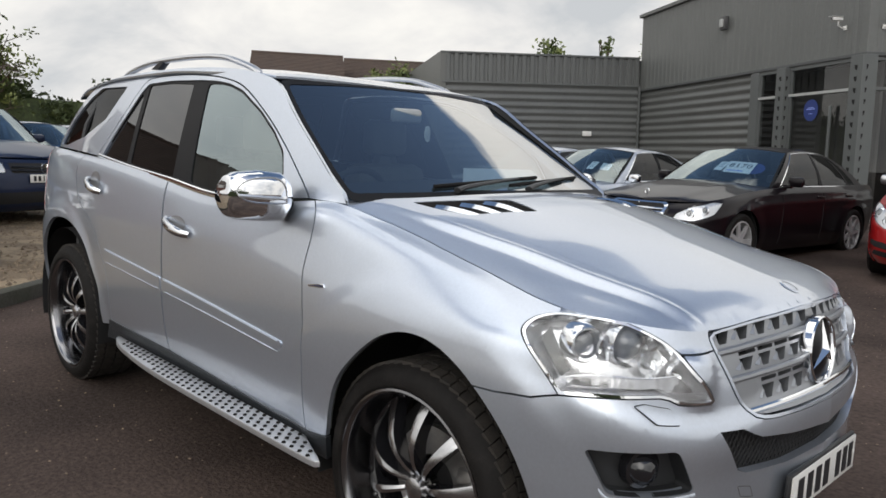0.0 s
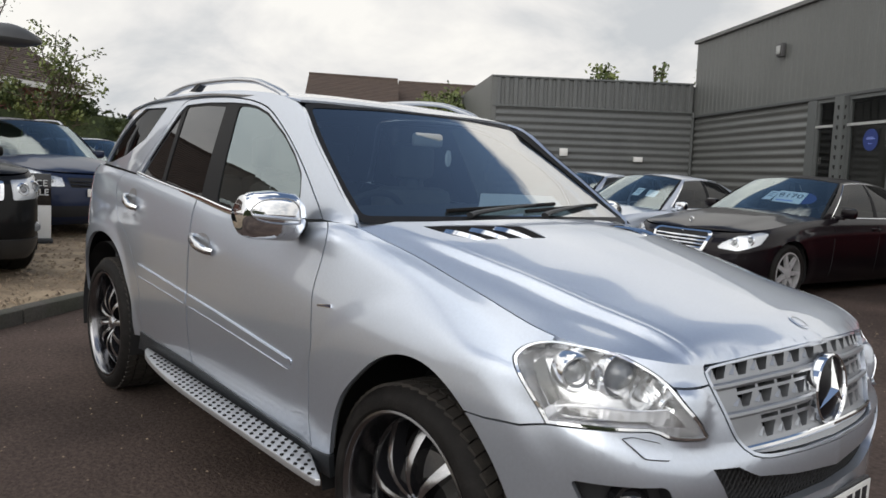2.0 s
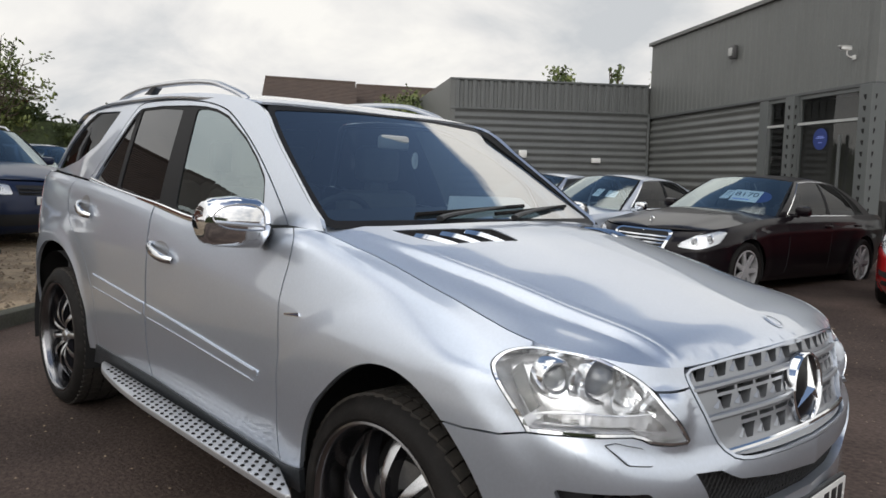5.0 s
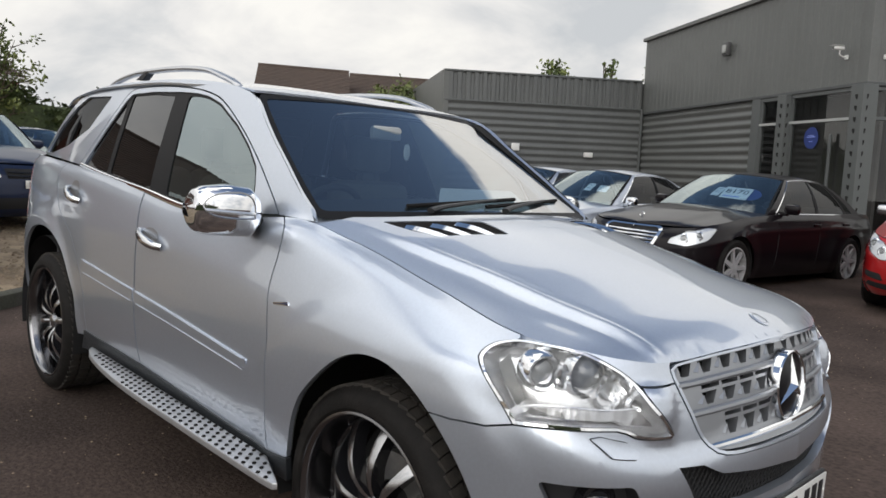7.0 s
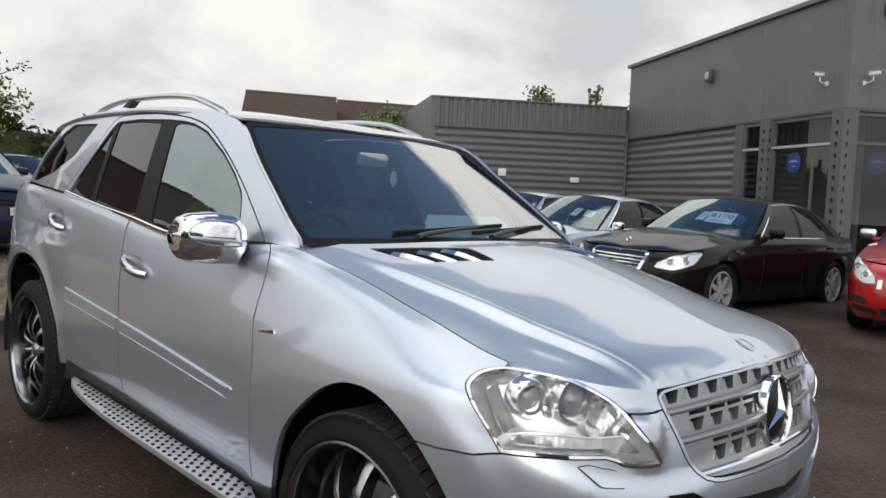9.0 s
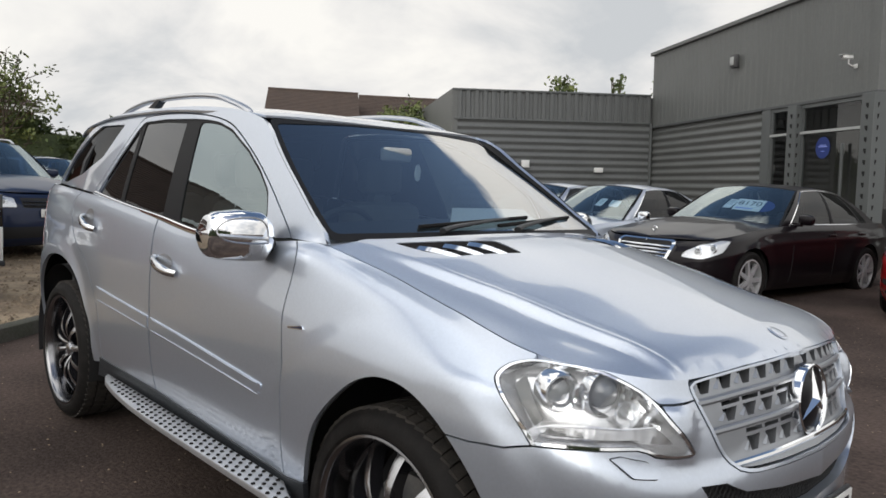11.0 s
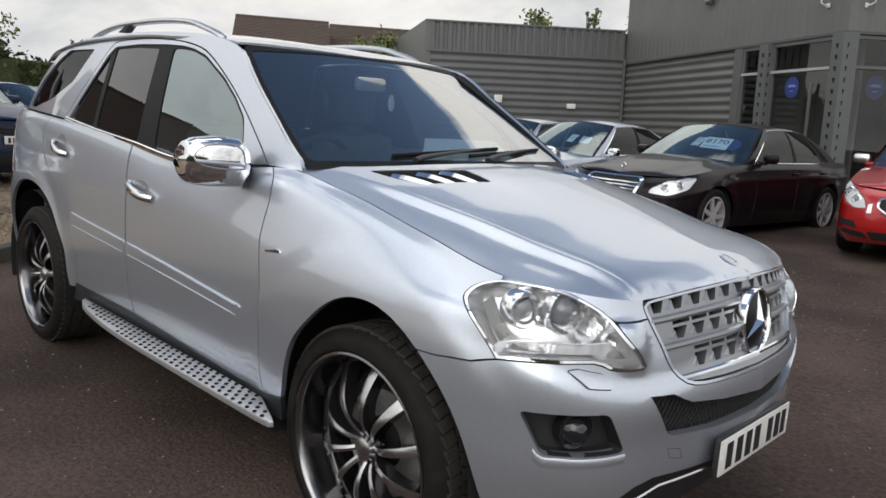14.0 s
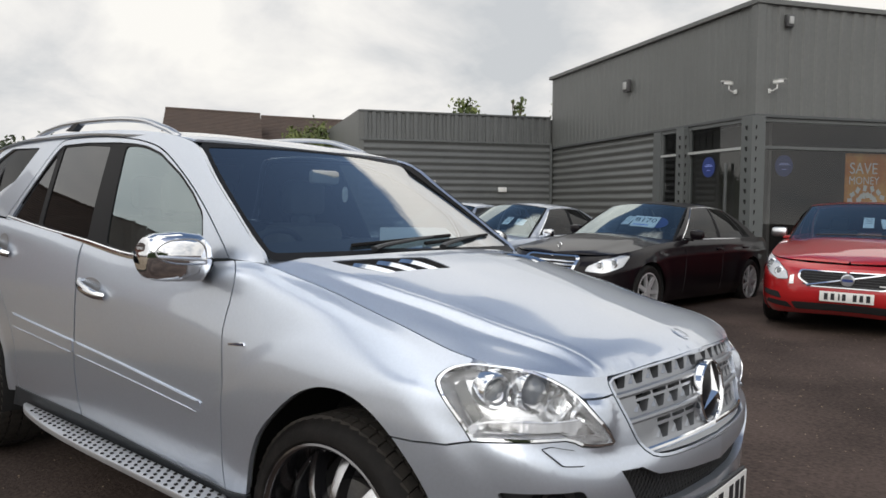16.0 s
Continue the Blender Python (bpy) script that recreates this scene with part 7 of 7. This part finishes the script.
def plate_on(car, x, z, parent_mat="plate", size=(0.52, 0.11), yaw=0):
    p = part("number_plate", boxes((-0.006, 0.006, -size[0] / 2, size[0] / 2, -size[1] / 2, size[1] / 2), bevel=0.003), parent_mat, car, "white number plate with dark characters as bars")
    p.matrix_basis = Matrix.Translation((x, 0, z)) @ Matrix.Rotation(yaw, 4, "Z")
    ws = [(-0.215, -0.178), (-0.150, -0.113), (-0.078, -0.062), (-0.040, -0.005), (0.062, 0.098), (0.125, 0.160), (0.188, 0.225)]
    bars([(a, b, -0.036, 0.036) for a, b in ws], "ink", p, Matrix(((0, 0, 1, 0.0065), (1, 0, 0, 0), (0, 1, 0, 0), (0, 0, 0, 1))))


def on_screen(k, u, v, inset=0.03):
    """A card's pose close behind the windscreen: its x across, its y up the slope."""
    p = Vector(k.screen(u, v))
    ux = (Vector(k.screen(u + 0.02, v)) - Vector(k.screen(u - 0.02, v))).normalized()
    uy = (Vector(k.screen(u, v + 0.02)) - Vector(k.screen(u, v - 0.02))).normalized()
    un = ux.cross(uy).normalized()
    uy = un.cross(ux)
    p -= un * inset
    return Matrix(((ux.x, uy.x, un.x, p.x), (ux.y, uy.y, un.y, p.y), (ux.z, uy.z, un.z, p.z), (0, 0, 0, 1)))


def price_card(car, m, body=None, w=0.36, h=0.2):
    c = part("price_card", boxes((-w / 2, w / 2, -h / 2, h / 2, -0.002, 0.002)), "paper", car, "white price card behind the windscreen", smooth=False)
    c.matrix_basis = m
    if body:
        text_mesh(body, h * 0.52, "ink", c, Matrix.Translation((0, h * 0.12, 0.003)))
        bars([(-w * 0.4, w * 0.2, -h * 0.36, -h * 0.28)], "blue_ink", c, Matrix.Translation((0, 0, 0.002)))
    else:
        bars([(-w * 0.3, w * 0.3, h * 0.3 - 0.05 * i, h * 0.33 - 0.05 * i) for i in range(3)], "ink", c, Matrix.Translation((0, 0, 0.002)))


def limousine_extra(car, c, k):
    loop = [(-0.36, 0.60), (0.36, 0.60), (0.43, 0.93), (0.38, 0.985), (-0.38, 0.985), (-0.43, 0.93)]
    g = part("grille", patch([rounded(loop, 0.03), rounded([(s * 0.90, 0.79 + (v - 0.79) * 0.84) for s, v in loop], 0.02)], k.skin, 0.04, 0.04, 0.03, 0.03), "chrome", car, "chrome radiator grille")
    part("grille_inner", patch([loop], k.skin, 0.06, 0.06, 0.0, 0.004), "shell", g)
    for i in range(4):
        part("slat", skin_bar(k, -0.37, 0.37, 0.67 + 0.073 * i, 0.67 + 0.073 * i, 0.010, 0.018), "chrome", g)
    lamp_unit(car, k, [(0.52, 0.70), (0.74, 0.665), (1.00, 0.76), (1.14, 0.93), (1.02, 0.965), (0.72, 0.93), (0.55, 0.80)], [(0.70, 0.80, 0.062), (0.88, 0.845, 0.058)])
    part("lower_intake", patch([rounded([(-0.62, 0.14), (0.62, 0.14), (0.66, 0.27), (-0.66, 0.27)], 0.03)], k.skin, 0.05, 0.05, 0.0, 0.003), "shell", car)
    star = part("bonnet_star", join(lathe([(0.030, -0.003), (0.034, 0), (0.030, 0.003)], 20, "X"), tube([(0, 0, -0.06), (0, 0, 0)], 0.004)), "chrome", car)
    p = k.upper(-c["fo"] + 0.22, 0)
    star.location = (p[0], 0, p[2] + 0.055)
    plate_on(car, k.skin(0, 0.4)[0] + 0.012, 0.45)
    price_card(car, on_screen(k, 0.36, 0.45), "8170", 0.36, 0.30)
    price_card(car, on_screen(k, 0.0, 0.46), None, 0.12, 0.24)
    st = part("windscreen_sticker", lathe([(0.0001, -0.01), (0.15, -0.01), (0.15, -0.006), (0.0001, -0.006)], 24, "Z"), "blue_sign", car, "round blue sticker")
    st.matrix_basis = on_screen(k, 0.58, 0.48, 0.034)


def saloon_red_extra(car, c, k):
    loop = [(-0.36, 0.55), (0.36, 0.55), (0.50, 0.70), (0.49, 0.865), (-0.49, 0.865), (-0.50, 0.70)]
    g = part("grille", patch([rounded(loop, 0.05), rounded([(s * 0.955, 0.71 + (v - 0.71) * 0.88) for s, v in loop], 0.045)], k.skin, 0.04, 0.04, 0.015, 0.016), "chrome", car, "black grille with chrome surround")
    part("grille_mesh", patch([rounded(loop, 0.05)], k.skin, 0.06, 0.06, 0.0, 0.004), "shell", g)
    for i in range(5):
        part("slat", skin_bar(k, -0.44, 0.44, 0.60 + 0.05 * i, 0.60 + 0.05 * i, 0.006, 0.008), "trim", g)
    part("diagonal_bar", skin_bar(k, 0.40, -0.34, 0.575, 0.85, 0.014, 0.012), "chrome", g)
    bx, _, bz = k.skin(0, 0.715)
    bg = part("badge", lathe([(0.0001, 0.03), (0.055, 0.03), (0.068, 0.02), (0.068, 0.0)], 28, "X"), "satin", g, "round silver badge")
    bg.location = (bx + 0.004, 0, bz)
    part("badge_bar", boxes((0.031, 0.034, -0.05, 0.05, -0.014, 0.014)), "blue_sign", bg, smooth=False)
    part("badge_small", skin_bar(k, -0.30, -0.38, 0.64, 0.64, 0.008, 0.012), "white", g)
    lamp_unit(car, k, [(0.60, 0.66), (0.72, 0.64), (0.98, 0.80), (1.16, 1.0), (0.98, 1.0), (0.76, 0.93), (0.64, 0.80)], [(0.74, 0.78, 0.055), (0.90, 0.88, 0.058)])
    for sg in (1, -1):
        part("day_light", patch([[(sg * s, v) for s, v in ((0.535, 0.58), (0.585, 0.57), (0.585, 0.73), (0.545, 0.75))]], k.skin, 0.03, 0.03, 0.004, 0.006), "lamp_white", car, "slim white day light")
        part("air_slot", patch([rounded([(sg * s, v) for s, v in ((0.66, 0.27), (0.98, 0.33), (0.96, 0.42), (0.70, 0.40))], 0.03)], k.skin, 0.04, 0.04, 0.0, 0.003), "shell", car)
        part("lower_slot", patch([rounded([(sg * s, v) for s, v in ((0.55, 0.10), (0.95, 0.17), (0.86, 0.25), (0.60, 0.22))], 0.03)], k.skin, 0.04, 0.04, 0.0, 0.003), "shell", car)
    part("lower_intake", patch([rounded([(-0.52, 0.09), (0.52, 0.09), (0.56, 0.24), (-0.56, 0.24)], 0.03)], k.skin, 0.05, 0.05, 0.0, 0.003), "shell", car)
    plate_on(car, k.skin(0, 0.38)[0] + 0.014, 0.43)
    price_card(car, on_screen(k, 0.46, 0.44), "7", 0.34, 0.24)
    price_card(car, on_screen(k, 0.06, 0.46), None, 0.12, 0.27)
    part("wiper", tube([Vector(k.screen(u, 0.05)) + Vector((0.02, 0, 0.02)) for u in np.linspace(-0.6, 0.7, 10)], 0.010, 6), "trim", car)


def saloon_silver_extra(car, c, k):
    part("grille", patch([rounded([(-0.40, 0.58), (0.40, 0.58), (0.46, 0.92), (-0.46, 0.92)], 0.04)], k.skin, 0.05, 0.05, 0.0, 0.004), "shell", car, "black front grille")
    lamp_unit(car, k, [(0.52, 0.72), (0.76, 0.68), (1.06, 0.82), (1.1, 0.94), (0.7, 0.92)], [(0.70, 0.80, 0.05), (0.87, 0.84, 0.05)])
    price_card(car, on_screen(k, 0.30, 0.45), None, 0.12, 0.22)
    price_card(car, on_screen(k, 0.62, 0.45), None, 0.16, 0.18)


def suv_navy_extra(car, c, k):
    g = part("grille", patch([rounded([(-0.46, 0.74), (0.46, 0.74), (0.50, 0.93), (-0.50, 0.93)], 0.02)], k.skin, 0.05, 0.05, 0.0, 0.004), "shell", car, "black two-bar grille")
    for v in (0.79, 0.86):
        part("slat", skin_bar(k, -0.46, 0.46, v, v, 0.012, 0.012), "gloss_black", g)
    bx, _, bz = k.skin(0, 0.83)
    bd = part("badge", lathe([(0.066, 0.0), (0.068, 0.014), (0.078, 0.014), (0.080, 0.0)], 28, "X"), "chrome", g, "round chrome badge")
    bd.location = (bx + 0.01, 0, bz)
    part("badge_strokes", join(tube([(0.008, -0.045, 0.045), (0.008, -0.02, -0.05), (0.008, 0, -0.01), (0.008, 0.02, -0.05), (0.008, 0.045, 0.045)], 0.007, 5), tube([(0.008, -0.02, 0.06), (0.008, 0, 0.01), (0.008, 0.02, 0.06)], 0.007, 5)), "chrome", bd)
    part("lower_intake", patch([rounded([(-0.70, 0.16), (0.70, 0.16), (0.78, 0.38), (-0.78, 0.38)], 0.04)], k.skin, 0.05, 0.05, 0.0, 0.004), "shell", car)
    lamp_unit(car, k, [(0.54, 0.75), (0.80, 0.74), (1.06, 0.83), (1.18, 0.98), (0.90, 0.965), (0.58, 0.92)], [(0.72, 0.835, 0.062), (0.92, 0.87, 0.062)])
    plate_on(car, k.skin(0, 0.55)[0] + 0.014, 0.66)
    for s in (-1, 1):
        p = [Vector(k.roof(a, s * 0.92)) for a in np.linspace(0.05, 0.95, 12)]
        part("roof_rail", tube([(q.x, q.y, q.z + (0.045 if 0 < i < 11 else 0.0)) for i, q in enumerate(p)], 0.016, 6), "satin", car)


def suv_black_extra(car, c, k):
    loop = [(-0.48, 0.72), (0.48, 0.72), (0.52, 0.94), (-0.52, 0.94)]
    g = part("grille", patch([rounded(loop, 0.03), rounded([(s * 0.92, 0.83 + (v - 0.83) * 0.72) for s, v in loop], 0.02)], k.skin, 0.05, 0.05, 0.015, 0.016), "chrome", car, "black grille in a chrome surround")
    part("grille_mesh", patch([loop], k.skin, 0.06, 0.06, 0.0, 0.004), "shell", g)
    lamp_unit(car, k, [(0.58, 0.72), (0.98, 0.72), (1.08, 0.84), (1.06, 0.95), (0.60, 0.95)], [(0.72, 0.835, 0.07), (0.90, 0.835, 0.07)])
    for sg in (1, -1):
        f = part("fog_lamp", lathe([(0.0001, 0.02), (0.04, 0.014), (0.055, -0.03)], 20, "X"), "lamp_ball", car)
        f.location = k.skin(sg * 0.86, 0.38)
    part("lower_bumper", patch([rounded([(-0.9, 0.03), (0.9, 0.03), (0.95, 0.26), (-0.95, 0.26)], 0.03)], k.skin, 0.05, 0.05, 0.02, 0.015), "trim", car)


def plain_extra(car, c, k):
    lamp_unit(car, k, [(0.52, 0.72), (0.76, 0.68), (1.06, 0.82), (1.1, 0.94), (0.7, 0.92)], [(0.72, 0.81, 0.05)])


LIMO = dict(L=5.02, W=1.87, H=1.54, fo=0.88, wb=3.04, nose=0.84, hood=1.04, cowl=0.54, roof0=1.42, roof1=2.72, deck=3.62, deckz=1.06, r=0.345, rim=0.262, spokes=7, panes=((0.075, 0.46), (0.485, 0.80), (0.815, 0.90)), bright=True, extra=limousine_extra, mirror="black_paint", roofw=0.62)
RED = dict(L=4.63, W=1.90, H=1.53, fo=0.92, wb=2.776, nose=0.83, hood=1.04, cowl=0.46, roof0=1.32, roof1=2.45, deck=3.25, deckz=1.07, r=0.325, rim=0.235, spokes=5, extra=saloon_red_extra, mirror="satin", roofw=0.70)
SALOON = dict(L=4.85, W=1.85, H=1.52, fo=0.88, wb=2.87, nose=0.80, hood=0.99, cowl=0.55, roof0=1.40, roof1=2.5, deck=3.35, deckz=1.05, r=0.32, rim=0.235, spokes=5, bright=True, extra=saloon_silver_extra, mirror="chrome", roofw=0.62)
SUVN = dict(L=4.75, W=1.93, H=1.72, fo=0.92, wb=2.855, nose=0.97, hood=1.15, cowl=0.42, roof0=1.22, roof1=2.9, deck=3.6, deckz=1.22, r=0.37, rim=0.26, spokes=5, extra=suv_navy_extra, roofw=0.67)
SUVB = dict(L=4.79, W=1.92, H=1.80, fo=0.86, wb=2.75, nose=1.04, hood=1.16, cowl=0.40, roof0=0.98, roof1=3.0, deck=3.6, deckz=1.25, r=0.37, rim=0.25, spokes=5, extra=suv_black_extra, roofw=0.72)
HATCH = dict(L=4.3, W=1.8, H=1.5, fo=0.86, wb=2.6, nose=0.82, hood=1.0, cowl=0.5, roof0=1.25, roof1=2.6, deck=3.2, deckz=1.05, r=0.31, rim=0.22, spokes=5, extra=plain_extra)


def stand(x, y, heading, z=None):
    """The pose of a car whose front axle is over (x, y), nose along the heading in degrees from +x."""
    return Matrix.Translation((x, y, ground_z(x, y) if z is None else z)) @ Matrix.Rotation(radians(heading), 4, "Z")


parked_car(stand(-3.22, 6.62, 264), "glossy black luxury saloon with a price card in its windscreen", "black_paint", dict(LIMO, name="saloon_car"))
parked_car(stand(-0.15, 7.45, 276), "bright red saloon with a black grille and white plate", "red_paint", dict(RED, name="saloon_car"))
parked_car(stand(-5.68, 6.85, 264), "silver-blue saloon with chrome mirrors beside the black one", "silver_blue", dict(SALOON, name="saloon_car"))
parked_car(stand(-7.45, 7.2, 264), "pale silver saloon at the end of the row", "silver_blue", dict(SALOON, name="saloon_car"))
parked_car(stand(-0.3, 11.6, 200), "dark grey hatchback close to the showroom glass", "grey_paint", dict(HATCH, name="hatchback_car"))
parked_car(stand(-10.64, 0.76, 15, 0.10), "dark navy off-roader parked on the gravel", "navy_paint", dict(SUVN, name="suv_car"))
parked_car(stand(-6.92, -1.5, 10, 0.10), "black off-roader with a chrome-framed grille on gravel", "dull_black", dict(SUVB, name="suv_car"))
parked_car(stand(-14.2, 2.85, 15, 0.12), "blue hatchback behind the navy off-roader", "blue_paint", dict(HATCH, name="hatchback_car"))
parked_car(stand(-17.6, 5.0, 15, 0.12), "silver-blue estate at the far end of the gravel", "silver_blue", dict(HATCH, name="hatchback_car"))


def board_sign(m):
    b = root("display_board", m, "black and white display board on a grey foot", "sign")
    part("foot", boxes((-0.12, 0.12, -0.24, 0.24, 0, 0.06), bevel=0.015), "grey_plastic", b)
    part("lower_panel", boxes((-0.02, 0.02, -0.22, 0.22, 0.06, 0.50), bevel=0.006), "white", b, "white lower panel")
    up = part("upper_panel", boxes((-0.022, 0.022, -0.22, 0.22, 0.50, 0.92), bevel=0.01), "gloss_black", b, "black upper panel with white letters")
    R = Matrix(((0, 0, 1, 0.024), (1, 0, 0, 0), (0, 1, 0, 0), (0, 0, 0, 1)))
    text_mesh("NCE", 0.12, "paper", up, Matrix.Translation((0, 0.06, 0.79)) @ R)
    text_mesh("ABLE", 0.12, "paper", up, Matrix.Translation((0, 0.06, 0.67)) @ R)


board_sign(Matrix.Translation((-9.3, -0.02, verge_z(-9.3, 0))) @ Matrix.Rotation(radians(-12), 4, "Z"))


def street_lamp(x, y, h, ang):
    s = root("street_lamp", Matrix.Translation((x, y, 0.2)) @ Matrix.Rotation(radians(ang), 4, "Z"), "dark grey lamp head on a tall post", "street lamp")
    part("pole", tube([(0, 0, -0.1), (0, 0, h * 0.5), (0, 0, h)], 0.06, 10, [1.2, 1, 0.8]), "lamp_dark", s)
    rows = []
    for k in range(9):
        f = k / 8
        w, t = 0.30 * math.sin(math.pi * min(max(f * 0.92 + 0.06, 0), 1)) ** 0.6, 0.24 * math.sin(math.pi * (f * 0.9 + 0.07)) ** 0.7
        rows.append([(0.95 * f - 0.15, math.cos(a) * w, h + 0.02 + math.sin(a) * t * (1 if math.sin(a) > 0 else 0.5)) for a in [2 * math.pi * j / 14 for j in range(14)]])
    part("head", grid_mesh(rows, True), "lamp_dark", s)


street_lamp(-12.1, -0.12, 2.82, 90)
